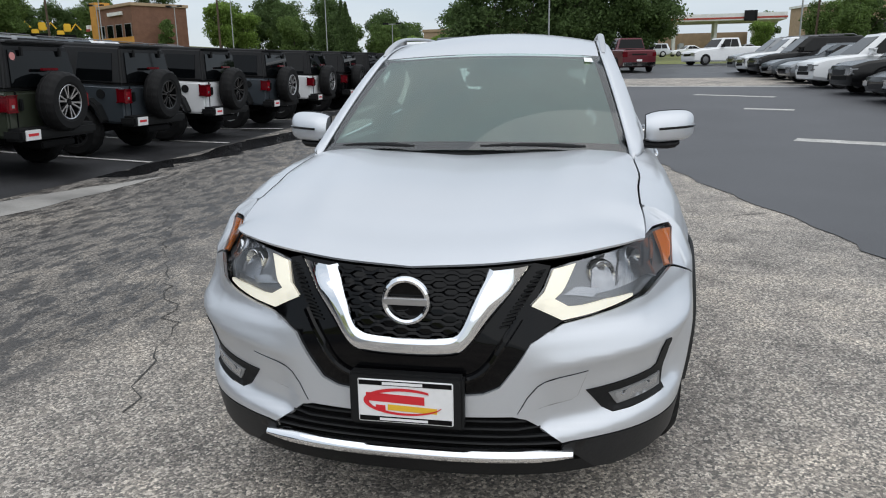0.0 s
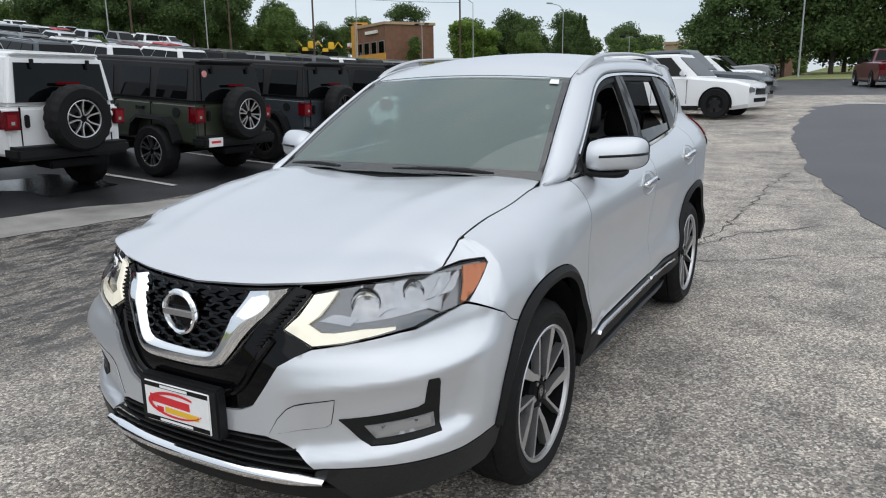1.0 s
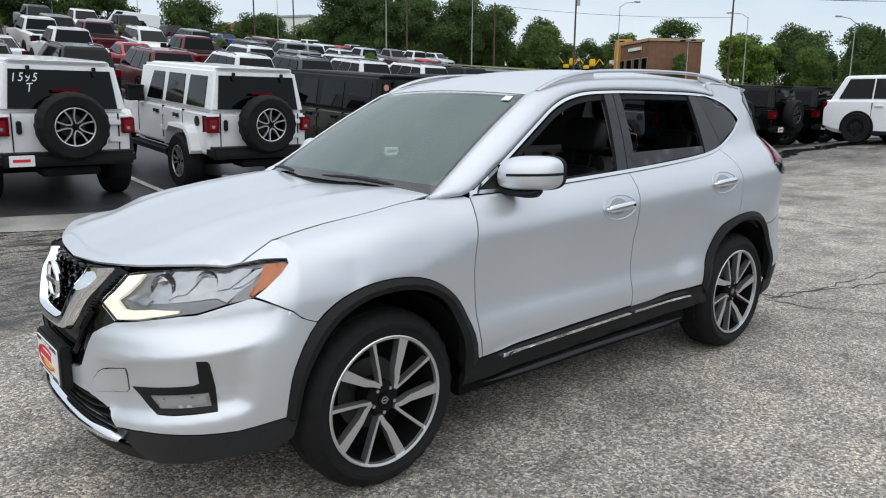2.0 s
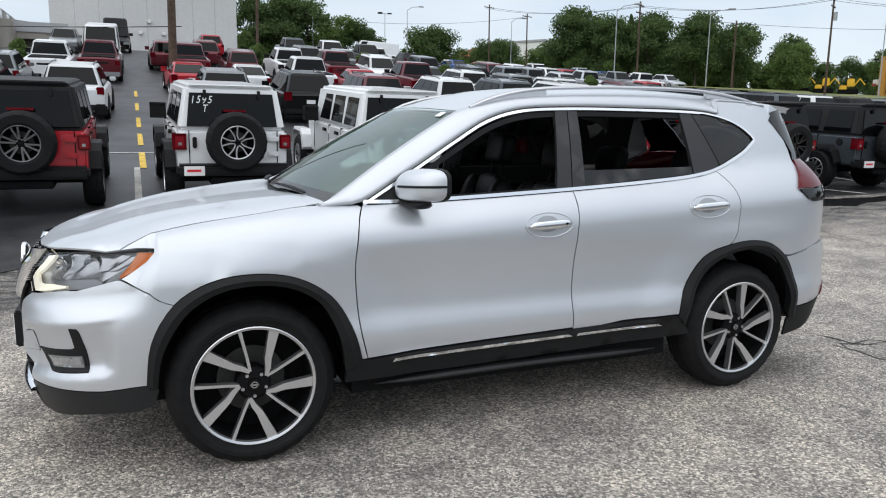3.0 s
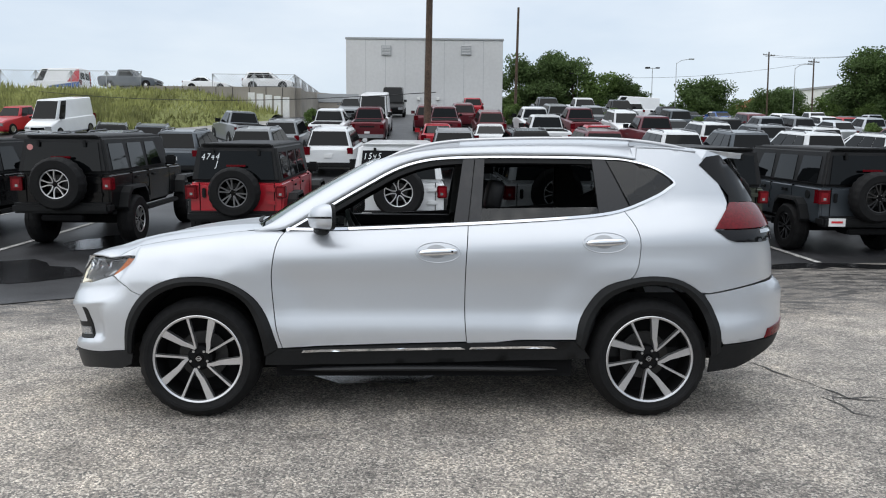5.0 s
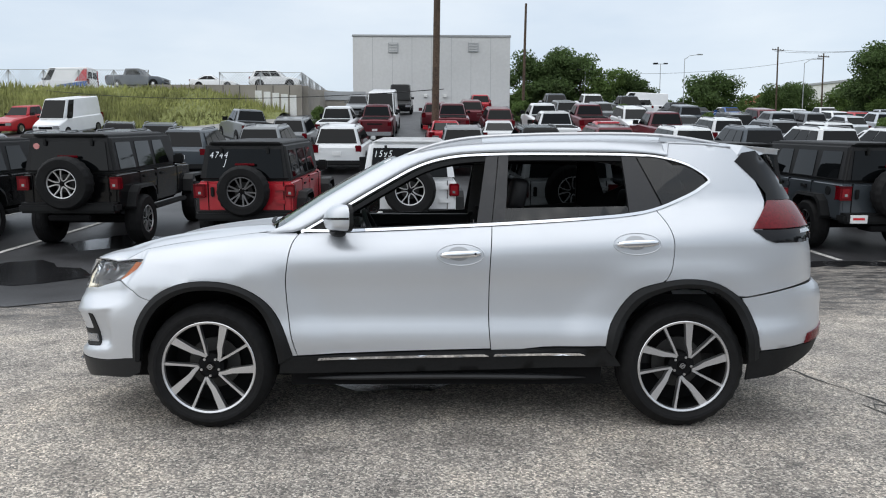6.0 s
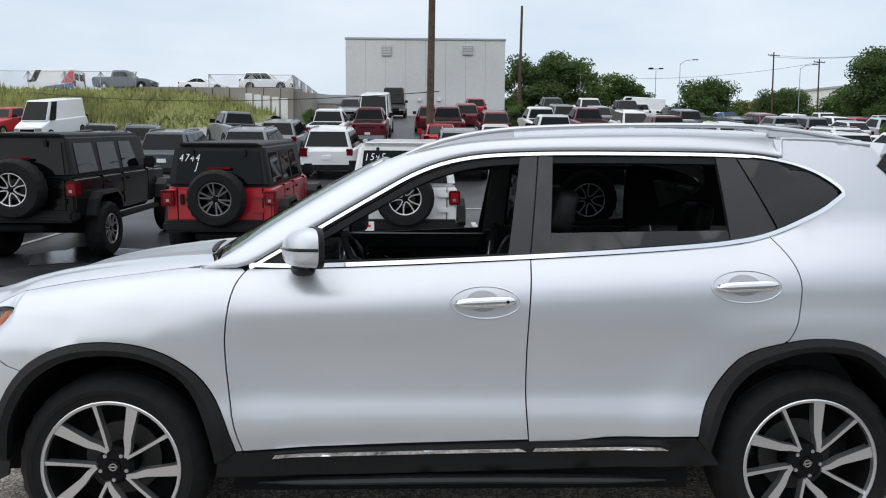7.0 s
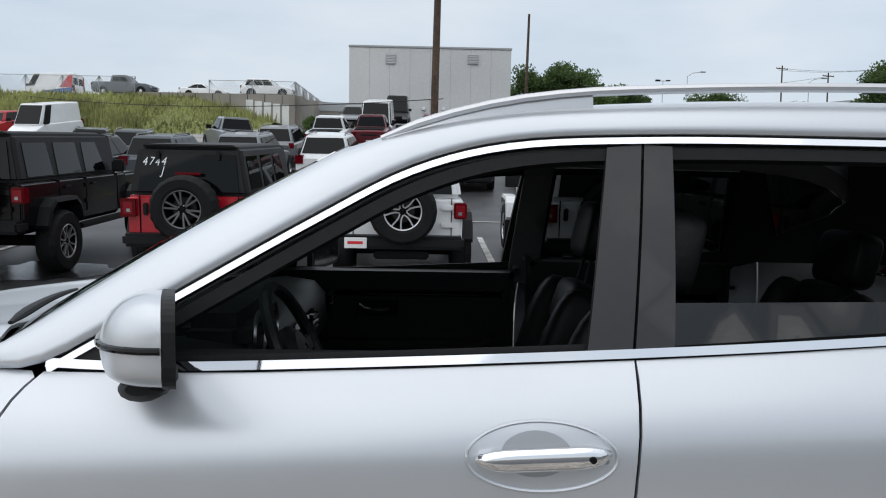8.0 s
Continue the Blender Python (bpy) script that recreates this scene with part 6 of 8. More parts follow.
def off_roader(paint, top, label, style="six", face=None, wheel_r=0.405, flare=None, lift=0.0, writing="", sticker=False, plate=True):
    """Four-door boxy off-roader with a spare wheel on its tailgate."""
    root = tagged(new("off_road_suv"), label, "car", "row of parked off-roaders")
    Z = lift
    bm = bmesh.new()
    quad_box(bm, -3.28, 0.0, 0.775, 0.785, 0.56 + Z, 1.17 + Z, 0.035, 0.02)
    body = part("body", bm, paint, root, smooth=True)
    bm = bmesh.new()
    quad_box(bm, -4.25, -3.22, 0.60, 0.62, 0.62 + Z, 1.14 + Z, 0.05)
    part("hood", bm, paint, root, smooth=True)
    bm = bmesh.new()
    quad_box(bm, -2.98, -0.03, 0.765, 0.655, 1.175 + Z, 1.80 + Z, 0.05, 0.09)
    quad_box(bm, -2.75, -0.10, 0.60, 0.56, 1.79 + Z, 1.825 + Z, 0.015)
    part("hardtop", bm, top, root, smooth=True)
    # tail pane
    tx = lambda z: -0.03 - 0.09 * (z - 1.175) / 0.625 + 0.006
    hw = lambda z: 0.765 - 0.11 * (z - 1.175) / 0.625
    bm = bmesh.new()
    vs = [bm.verts.new((tx(z) + dx, y, z + Z)) for dx in (0.012, -0.03) for y, z in ((-0.64, 1.225), (0.64, 1.225), (0.585, 1.70), (-0.585, 1.70))]
    for q in ((0, 1, 2, 3), (7, 6, 5, 4), (0, 4, 5, 1), (1, 5, 6, 2), (2, 6, 7, 3), (3, 7, 4, 0)):
        bm.faces.new([vs[k] for k in q])
    win = part("rear_window", bm, BGGLASS, root, "dark rear pane")
    for y in (-0.38, 0.38):
        blk("pane_hinge", PLASTIC, win, [(-0.075, -0.040, y - 0.022, y + 0.022, 1.63 + Z, 1.745 + Z)], bevel=0.005)
    if writing:
        for line_no, line in enumerate(writing.split("\n")):
            for col, ch in enumerate(line):
                if ch == " ":
                    continue
                cu = bpy.data.curves.new("chalk_mark", "FONT")
                cu.body, cu.size, cu.extrude, cu.shear = ch, 0.15, 0.001, 0.3
                tmp = bpy.data.objects.new("tmp", cu)
                scene.collection.objects.link(tmp)
                me = bpy.data.meshes.new_from_object(tmp.evaluated_get(bpy.context.evaluated_depsgraph_get()))
                bpy.data.objects.remove(tmp)
                me.materials.clear()
                me.materials.append(CHALK)
                o = new("chalk_mark", me)
                o.parent = win
                o["label"] = "white chalk character"
                o.matrix_local = Matrix(((0, 0, 1, -0.052), (1, 0, 0, -0.58 + col * 0.078), (0, 1, 0, 1.55 + Z), (0, 0, 0, 1))) @ pose(0, 0, 0, -8.4) @ pose(0, -0.12 * line_no + 0.008 * (col % 2), 0, 0, 0, 3 - 4 * (col % 2)) @ Matrix.Diagonal((0.80, 1, 1, 1))
    if sticker:
        bm = bmesh.new()
        cyl(bm, (-0.078, -0.53, 1.62 + Z), (-0.068, -0.53, 1.62 + Z), 0.05, seg=20)
        part("round_sticker", bm, mat("pink_sticker", (0.6, 0.25, 0.24), 0.5) if "pink_sticker" not in bpy.data.materials else bpy.data.materials["pink_sticker"], win, "round red and white sticker")
    # side panes
    for s in (-1, 1):
        for x0, x1 in ((-0.88, -0.22), (-1.72, -1.02), (-2.55, -1.86)):
            bm = bmesh.new()
            r = []
            for dx in (0.010, -0.02):
                for x, z in ((x0, 1.24), (x1, 1.24), (x1 - 0.03, 1.68), (x0 + 0.03 + (0.16 if x0 < -2.4 else 0), 1.68)):
                    r.append(bm.verts.new((x, s * (hw(z) + dx), z + Z)))
            for q in ((0, 1, 2, 3), (7, 6, 5, 4), (0, 4, 5, 1), (1, 5, 6, 2), (2, 6, 7, 3), (3, 7, 4, 0)):
                bm.faces.new([r[k] for k in q])
            part("side_window", bm, BGGLASS, root)
        for x in (-0.98, -1.80, -2.92):
            blk("door_gap", DARK, root, [(x - 0.006, x + 0.006, s * 0.74, s * 0.788, 0.66 + Z, 1.16 + Z)])
        for x in (-1.18, -2.02):
            blk("door_handle", PLASTIC, root, [(x - 0.09, x + 0.05, s * 0.775, s * 0.815, 1.04 + Z, 1.075 + Z)], bevel=0.01)
        for zz in (0.78, 1.02):
            blk("door_hinge", paint, root, [(-1.86, -1.74, s * 0.78, s * 0.80, zz + Z, zz + 0.06 + Z)], bevel=0.006)
        blk("wing_mirror", PLASTIC, root, [(-2.78, -2.66, s * 0.80, s * 1.00, 1.20 + Z, 1.40 + Z)], bevel=0.03)
        # tail lamps
        tlp = blk("tail_lamp", REDLENS, root, [(-0.10, 0.045, s * 0.665, s * 0.83, 0.915 + Z, 1.12 + Z)], "red tail lamp in a black case", bevel=0.012)
        blk("lamp_core", LAMPRED, tlp, [(0.04, 0.050, s * 0.690, s * 0.805, 0.94 + Z, 1.09 + Z)])
        blk("reverse_lens", WHITELENS, tlp, [(0.045, 0.055, s * 0.72, s * 0.765, 0.965 + Z, 1.005 + Z)])
        # arched flares over both wheels
        for xc in (-0.86, -3.82):
            bm = bmesh.new()
            prof = [(-0.50, 0.66), (-0.44, 0.86), (-0.30, 0.96), (0.30, 0.96), (0.44, 0.86), (0.55, 0.62)]
            A = []
            for dz, y in ((0, 0.74), (0, 0.93), (-0.05, 0.945), (-0.05, 0.74)):
                A.append([bm.verts.new((xc + px * (1 if dz == 0 else 0.93), s * y, pz + dz + Z * 0.8)) for px, pz in prof])
            for a in range(4):
                for i in range(5):
                    bm.faces.new((A[a][i], A[a][i + 1], A[(a + 1) % 4][i + 1], A[(a + 1) % 4][i]))
            bm.faces.new([A[k][0] for k in range(4)])
            bm.faces.new([A[k][-1] for k in (3, 2, 1, 0)])
            part("wheel_flare", bm, flare or PLASTIC, root)
            hub = new("wheel")
            hub.parent = root
            wheel(hub, wheel_r, 0.235, 0.26, style, 36, face, None, 0.012)
            hub.matrix_local = pose(xc, s * 0.80, wheel_r, random.uniform(0, 60), 0, 90 * s)
        blk("side_step", PLASTIC, root, [(-3.2, -1.45, s * 0.72, s * 0.86, 0.42 + Z, 0.50 + Z)], bevel=0.02)
    bm = bmesh.new()
    cyl(bm, (-0.42, -0.785, 1.03 + Z), (-0.42, -0.80, 1.03 + Z), 0.075, seg=20)
    part("fuel_cap", bm, PLASTIC, root)
    # bumper, plate, tailgate and spare
    blk("rear_bumper", PLASTIC, root, [(-0.12, 0.17, -0.80, 0.80, 0.53 + Z, 0.70 + Z)], "black rear bumper", bevel=0.04)
    blk("tow_bar", DARK, root, [(-0.25, 0.12, -0.35, 0.35, 0.40 + Z, 0.50 + Z)], bevel=0.02)
    blk("axle", DARK, root, [(-0.95, -0.77, -0.75, 0.75, wheel_r - 0.07, wheel_r + 0.07), (-3.6, -0.3, -0.5, 0.5, 0.44 + Z, 0.58 + Z)], bevel=0.03)
    for y in (-0.615, 0.635):
        blk("tailgate_gap", DARK, root, [(-0.02, 0.004, y - 0.006, y + 0.006, 0.70 + Z, 1.17 + Z)])
    for zz in (0.80, 1.02):
        blk("tailgate_hinge", paint, root, [(-0.01, 0.03, 0.50, 0.66, zz + Z, zz + 0.07 + Z)], bevel=0.01)
    blk("tailgate_latch", PLASTIC, root, [(-0.01, 0.03, -0.57, -0.51, 0.92 + Z, 1.08 + Z)], bevel=0.012)
    if plate:
        pl = blk("plate", PLATEWHITE, root, [(0.16, 0.182, -0.71, -0.43, 0.545 + Z, 0.68 + Z)], "white dealer plate with a red band", bevel=0.004)
        blk("plate_band", INKRED, pl, [(0.18, 0.186, -0.67, -0.48, 0.60 + Z, 0.635 + Z)])
    blk("spare_mount", DARK, root, [(-0.02, 0.12, -0.10, 0.14, 0.9 + Z, 1.16 + Z)], bevel=0.02)
    hub = new("spare_wheel")
    hub.parent = root
    hub["label"] = "full-size spare wheel on the tailgate"
    wheel(hub, wheel_r, 0.235, 0.26, style, 44, face, None, 0.012)
    hub.matrix_local = pose(0.20, 0.02, 1.03 + Z, 15)
    blk("brake_lamp", REDLENS, root, [(0.02, 0.06, -0.14, 0.18, 1.44 + Z, 1.475 + Z)], bevel=0.005)
    # screen frame and nose
    bm = bmesh.new()
    quad_box(bm, -3.02, -2.96, 0.74, 0.64, 1.17 + Z, 1.78 + Z, 0.02)
    part("windscreen", bm, BGGLASS, root)
    blk("front_bumper", PLASTIC, root, [(-4.55, -4.28, -0.78, 0.78, 0.52 + Z, 0.68 + Z)], bevel=0.03)
    return root


GREYALLOY = mat("grey_alloy", (0.16, 0.16, 0.165), 0.35, 0.8)
BLKALLOY = mat("black_alloy", (0.02, 0.02, 0.021), 0.3, 0.5, coat=0.5)
row = [
    (-7.5, -7.42, BLACK, HARDTOP, "black off-road SUV with a hardtop in the parked row", "six", GREYALLOY, 0.42, None, 0.0, "", False, False),
    (-4.72, -7.38, BLACK, HARDTOP, "lifted black off-road SUV with fat tyres and a round sticker", "five", MACHINED, 0.44, None, 0.12, "", True, False),
    (-1.82, -7.34, REDP, HARDTOP, "bright red off-road SUV with a black hardtop and chalk number", "six", GREYALLOY, 0.42, None, 0.0, "4744\n   J", False, False),
    (0.90, -7.25, WHITE, WHITE, "white off-road SUV with a white top and chalk number", "five", MACHINED, 0.425, None, 0.03, "1595\n  T", False, True),
    (3.52, -7.15, WHITE, WHITE, "white off-road SUV with a white top and white flares", "five", MACHINED, 0.425, WHITE, 0.03, "", False, False),
    (6.23, -6.92, OLIVE, HARDTOP, "dark olive off-road SUV with bright alloy wheels", "six", SATIN, 0.41, None, 0.0, "", True, True),
    (8.72, -6.88, SLATE, HARDTOP, "slate grey off-road SUV with black wheels", "six", BLKALLOY, 0.42, None, 0.0, "", False, True),
    (11.22, -6.80, WHITE, HARDTOP, "white off-road SUV with a black hardtop", "six", BLKALLOY, 0.42, None, 0.0, "", False, True),
    (14.0, -6.76, SLATE, HARDTOP, "slate grey off-road SUV with five-spoke wheels", "five", MACHINED, 0.42, None, 0.0, "", False, True),
    (16.8, -6.72, WHITE, HARDTOP, "white off-road SUV with a black hardtop and bright spare wheel", "six", SATIN, 0.42, None, 0.0, "", False, True),
    (19.7, -6.72, BLACK, HARDTOP, "black off-road SUV at the end of the row", "six", GREYALLOY, 0.42, None, 0.0, "", False, True),
    (22.5, -6.72, BLACK, HARDTOP, "black off-road SUV at the end of the row", "six", GREYALLOY, 0.42, None, 0.0, "", False, True),
    (25.3, -6.72, OLIVE, HARDTOP, "dark olive off-road SUV at the end of the row", "six", GREYALLOY, 0.42, None, 0.0, "", False, True),
]
for y, x, paint, top, label, style, face, r, fl, lift, wr, st, pl in row:
    o = off_roader(paint, top, label, style, face, r, fl, lift, wr, st, pl)
    tilt = math.degrees(math.atan2(gz(x - 3.6, y) - gz(x - 0.9, y), 2.7))
    o.matrix_world = pose(x, y, gz(x - 0.9, y) - math.tan(math.radians(tilt)) * 0.9, 0, tilt, random.uniform(-1, 1))


# ---- ordinary parked vehicles, nose towards -x, origin on the ground at the middle
def hull(bm, rings, cap=True):
    R = [[bm.verts.new(p) for p in r] for r in rings]
    n = len(R[0])
    for A, B in zip(R, R[1:]):
        for i in range(n):
            bm.faces.new((A[i], A[(i + 1) % n], B[(i + 1) % n], B[i]))
    if cap:
        bm.faces.new(R[0][::-1])
        bm.faces.new(R[-1])


SHAPES = {
    # L, W, nose z, hood z, belt z, roof z, x of cowl, screen top, roof end, tail base, wheel radius
    "suv": (4.82, 1.94, 0.84, 1.06, 1.08, 1.72, -1.05, -0.30, 1.95, 2.26, 0.385),
    "long_suv": (5.1, 1.93, 0.92, 1.12, 1.16, 1.78, -1.10, -0.40, 2.15, 2.42, 0.40),
    "wagon": (4.6, 1.86, 0.74, 0.98, 1.02, 1.60, -0.95, -0.2, 1.5, 2.15, 0.34),
    "sedan": (4.9, 1.86, 0.66, 0.92, 0.95, 1.42, -0.75, 0.05, 1.0, 1.85, 0.335),
    "pickup": (5.85, 2.03, 0.95, 1.22, 1.28, 1.93, -1.05, -0.45, 0.95, 1.12, 0.40),
    "van": (5.95, 2.05, 0.90, 1.20, 1.30, 2.55, -2.15, -1.35, 2.85, 2.92, 0.36),
}


def plain_car(kind, paint, label, rails=False, far=False):
    L, W, zn, zh, zb, zr, xc, xs, xe, xt, wr = SHAPES[kind]
    root = tagged(new({"pickup": "pickup_truck", "van": "cargo_van", "suv": "parked_suv", "long_suv": "parked_suv", "wagon": "parked_suv", "sedan": "parked_sedan"}[kind]), label, "car", "parked vehicles")
    h, w = L / 2, W / 2
    bm = bmesh.new()
    tail = zb if kind != "sedan" else 1.02
    st = [(-h, 0.78, 0.42, zn - 0.12), (-h + 0.06, 0.90, 0.30, zn), (-h + 0.45, 0.975, 0.24, zn + (zh - zn) * 0.55), (xc, 1.0, 0.24, zh), (xc + 0.4, 1.0, 0.24, zb), (xt - 0.5, 1.0, 0.24, zb), (h - 0.35, 0.985, 0.28, tail), (h - 0.05, 0.94, 0.36, tail - 0.03), (h, 0.88, 0.45, tail - 0.10)]
    rings = []
    for x, k, z0, z1 in st:
        hw = w * k
        zm = z0 + (z1 - z0) * 0.62
        half = [(x, hw * 0.90, z0), (x, hw * 0.985, z0 + 0.10), (x, hw, zm), (x, hw * 0.97, z1 - 0.07), (x, hw * 0.88, z1)]
        rings.append(half + [(x, 0, z1 + 0.015)] + [(a, -b, c) for a, b, c in half[::-1]])
    hull(bm, rings)
    part("body", bm, paint, root, smooth=True, sharp=0.5)
    g0, g1 = w * 0.90, w * (0.70 if kind != "van" else 0.80)
    bm = bmesh.new()
    b4 = [(xc, g0 * 0.92), (xc + 0.5, g0), (xt - 0.35, g0), (xt, g0 * 0.90)]
    t4 = [(xs, g1 * 0.92), (xs + 0.3, g1), (xe - 0.25, g1), (xe, g1 * 0.92)]
    ring = lambda q, z: [(x, y, z) for x, y in q] + [(x, -y, z) for x, y in q[::-1]]
    hull(bm, [ring(b4, zb - 0.05), ring(t4, zr - 0.05), ring([(x * 0.97 + 0.02, y * 0.9) for x, y in t4], zr)])
    part("cabin", bm, paint, root, smooth=True, sharp=0.5)

    def pane(name, c, out=0.008):
        a, b, d, e = [Vector(q) for q in c]
        nrm = (b - a).cross(e - a).normalized()
        if nrm.dot((a + b + d + e) / 4 - Vector((0.2, 0, zb))) < 0:
            nrm = -nrm
        bm = bmesh.new()
        vs = [bm.verts.new(q + nrm * o) for o in (out, -0.03) for q in (a, b, d, e)]
        for q in ((0, 1, 2, 3), (7, 6, 5, 4), (0, 4, 5, 1), (1, 5, 6, 2), (2, 6, 7, 3), (3, 7, 4, 0)):
            bm.faces.new([vs[k] for k in q])
        return part(name, bm, BGGLASS, root)

    z0, z1 = zb + 0.0, zr - 0.10
    u0, u1 = (z0 - zb + 0.05) / (zr - zb), (z1 - zb + 0.05) / (zr - zb)
    f = lambda u, a, b: a + (b - a) * u
    pane("windscreen", [(f(u0, xc, xs), -g0 * 0.88, z0), (f(u0, xc, xs), g0 * 0.88, z0), (f(u1, xc, xs), f(u1, g0, g1) * 0.88, z1), (f(u1, xc, xs), -f(u1, g0, g1) * 0.88, z1)], 0.016)
    if kind != "van":
        zr0 = z0 + 0.06
        v0 = (zr0 - zb + 0.05) / (zr - zb)
        pane("rear_window", [(f(v0, xt, xe), -g0 * 0.84, zr0), (f(v0, xt, xe), g0 * 0.84, zr0), (f(u1, xt, xe), f(u1, g0, g1) * 0.86, z1 + 0.02), (f(u1, xt, xe), -f(u1, g0, g1) * 0.86, z1 + 0.02)], 0.016)
    else:
        for s in (-1, 1):
            pane("rear_window", [(xt - 0.02, s * 0.08, 1.45), (xt - 0.02, s * 0.80, 1.45), (xe, s * 0.72, 2.1), (xe, s * 0.08, 2.1)], 0.03)
    cuts = {"suv": [(0, 0.35), (0.37, 0.70), (0.72, 1)], "long_suv": [(0, 0.33), (0.35, 0.68), (0.70, 1)], "wagon": [(0, 0.38), (0.40, 0.76), (0.78, 1)], "sedan": [(0, 0.50), (0.525, 1)], "pickup": [(0, 0.50), (0.53, 1)], "van": [(0, 0.16)]}[kind]
    bot0, bot1, top0, top1 = xc + 0.34, xt - 0.30, xs + 0.22, xe - 0.20
    for s in (-1, 1):
        for a, b in cuts:
            pane("side_window", [(f(a, bot0, bot1), s * g0, z0 + 0.01), (f(b, bot0, bot1), s * g0, z0 + 0.01), (f(u1, f(b, bot0, bot1), f(b, top0, top1)), s * f(u1, g0, g1), z1), (f(u1, f(a, bot0, bot1), f(a, top0, top1)), s * f(u1, g0, g1), z1)], 0.012)
        for nm, x in (("front_wheel", -h + 0.92), ("rear_wheel", h - 1.02 if kind != "pickup" else h - 1.25)):
            bm = bmesh.new()
            lathe(bm, [(0.24, -0.10), (wr - 0.02, -0.11), (wr, -0.08), (wr, 0.08), (wr - 0.02, 0.11), (0.24, 0.10)], Matrix(), 24)
            tyre = part(nm, bm, RUBBER, root, smooth=True)
            tyre.matrix_local = pose(x, s * (w - 0.075), wr, 0, 0, 90 * s)
            bm = bmesh.new()
            lathe(bm, [(0.01, 0.085), (0.05, 0.09), (0.23, 0.07), (0.24, 0.095), (0.25, 0.095), (0.25, 0.05), (0.01, 0.05)], Matrix(), 20)
            part("rim", bm, BLKALLOY if kind == "long_suv" else (SATIN if paint is not WHITE else GREYALLOY), tyre, smooth=True)
            if far:
                continue
            bm = bmesh.new()
            for i in range(5):
                box(bm, 0.068, 0.082, -0.028, 0.028, 0.06, 0.225, 0, pose(0, 0, 0, i * 72 + 36))
            part("wheel_slots", bm, DARK, tyre)
            bm = bmesh.new()
            arc = [(x + (wr + 0.055) * math.cos(a), max(wr + (wr + 0.055) * math.sin(a), 0.25)) for a in np.linspace(-0.25, math.pi + 0.25, 19)]
            A = [bm.verts.new((px_, s * (w + 0.003), pz_)) for px_, pz_ in arc]
            B = [bm.verts.new((px_, s * (w - 0.3), pz_)) for px_, pz_ in arc]
            for k in range(19):
                bm.faces.new((A[k], A[(k + 1) % 19], B[(k + 1) % 19], B[k]))
            bm.faces.new(A)
            bm.faces.new(B[::-1])
            part("wheel_well", bm, DARK, root)
            if x < 0:
                blk("sill", PLASTIC, root, [(x + wr + 0.06, -x - wr - 0.10, s * (w * 0.93), s * (w + 0.004), 0.235, 0.34)], bevel=0.02)
                if kind == "long_suv":
                    for dx in (xc + 0.28, xc + 1.32, xc + 2.28):
                        blk("door_seam", DARK, root, [(dx - 0.006, dx + 0.006, s * (w * 0.96), s * (w + 0.0015), 0.40, zb - 0.10)])
                    for dx in (xc + 1.12, xc + 2.10):
                        blk("door_handle", paint, root, [(dx - 0.11, dx + 0.11, s * (w * 0.96), s * (w + 0.035), zb - 0.20, zb - 0.165)], bevel=0.012)
        zt = {"suv": 1.0, "long_suv": 1.02, "wagon": 0.92, "sedan": 0.88, "pickup": 1.05, "van": 1.0}[kind]
        blk("tail_lamp", REDLENS, root, [(h - 0.14, h + 0.012, s * w * 0.70, s * w * 0.93, zt - 0.16, zt + (0.08 if kind != "van" else 0.35))], bevel=0.02)
        blk("headlamp", WHITELENS, root, [(-h - 0.01, -h + 0.25, s * w * 0.52, s * w * 0.88, zn - 0.24, zn - 0.08)], bevel=0.025)
        blk("wing_mirror", PLASTIC if kind in ("van", "pickup") else paint, root, [(xc + 0.32, xc + 0.45, s * w * 0.97, s * (w + 0.17), zb + 0.0, zb + 0.15)], bevel=0.03)
        if rails and not far:
            tube("roof_rail", [(x, s * g1 * 0.9, zr + dz) for x, dz in ((xs + 0.35, -0.01), (xs + 0.5, 0.05), (xe - 0.4, 0.05), (xe - 0.25, -0.01))], 0.022, GREYALLOY, root)
    blk("grille", GLOSS, root, [(-h - 0.012, -h + 0.06, -w * 0.48, w * 0.48, zn - 0.30, zn - 0.10)], bevel=0.015)
    if far:
        return root
    blk("lower_intake", DARK, root, [(-h - 0.006, -h + 0.08, -w * 0.6, w * 0.6, 0.42, 0.56)], bevel=0.015)
    blk("rear_bumper", CHROME if kind == "pickup" else PLASTIC, root, [(h - 0.25, h + 0.03, -w * 0.92, w * 0.92, 0.36, 0.58 if kind != "pickup" else 0.62)], bevel=0.04)
    blk("plate", PLATEWHITE, root, [(h - 0.01, h + 0.04, -0.15, 0.15, 0.62 if kind == "pickup" else 0.72, 0.74 if kind == "pickup" else 0.85)])
    if kind == "pickup":
        blk("bed_floor", DARK, root, [(1.22, h - 0.12, -w * 0.76, w * 0.76, zb - 0.02, zb + 0.022)])
        blk("tailgate_bar", PLASTIC, root, [(h - 0.03, h + 0.012, -w * 0.42, w * 0.42, 0.96, 1.05)], bevel=0.01)
    return root


def set_down(o, x, y, yaw=0.0):
    """Stands a vehicle on the slope."""
    a = math.radians(yaw)
    fx, fy = -math.cos(a), -math.sin(a)
    n = gz(x + 1.4 * fx, y + 1.4 * fy), gz(x - 1.4 * fx, y - 1.4 * fy)
    sx, sy = fy, -fx
    m = gz(x + 0.8 * sx, y + 0.8 * sy), gz(x - 0.8 * sx, y - 0.8 * sy)
    pitch = math.degrees(math.atan2(n[0] - n[1], 2.8))
    o_m = pose(x, y, (n[0] + n[1] + m[0] + m[1]) / 4, 0, 0, yaw) @ pose(0, 0, 0, 0, pitch, 0)
    return o_m


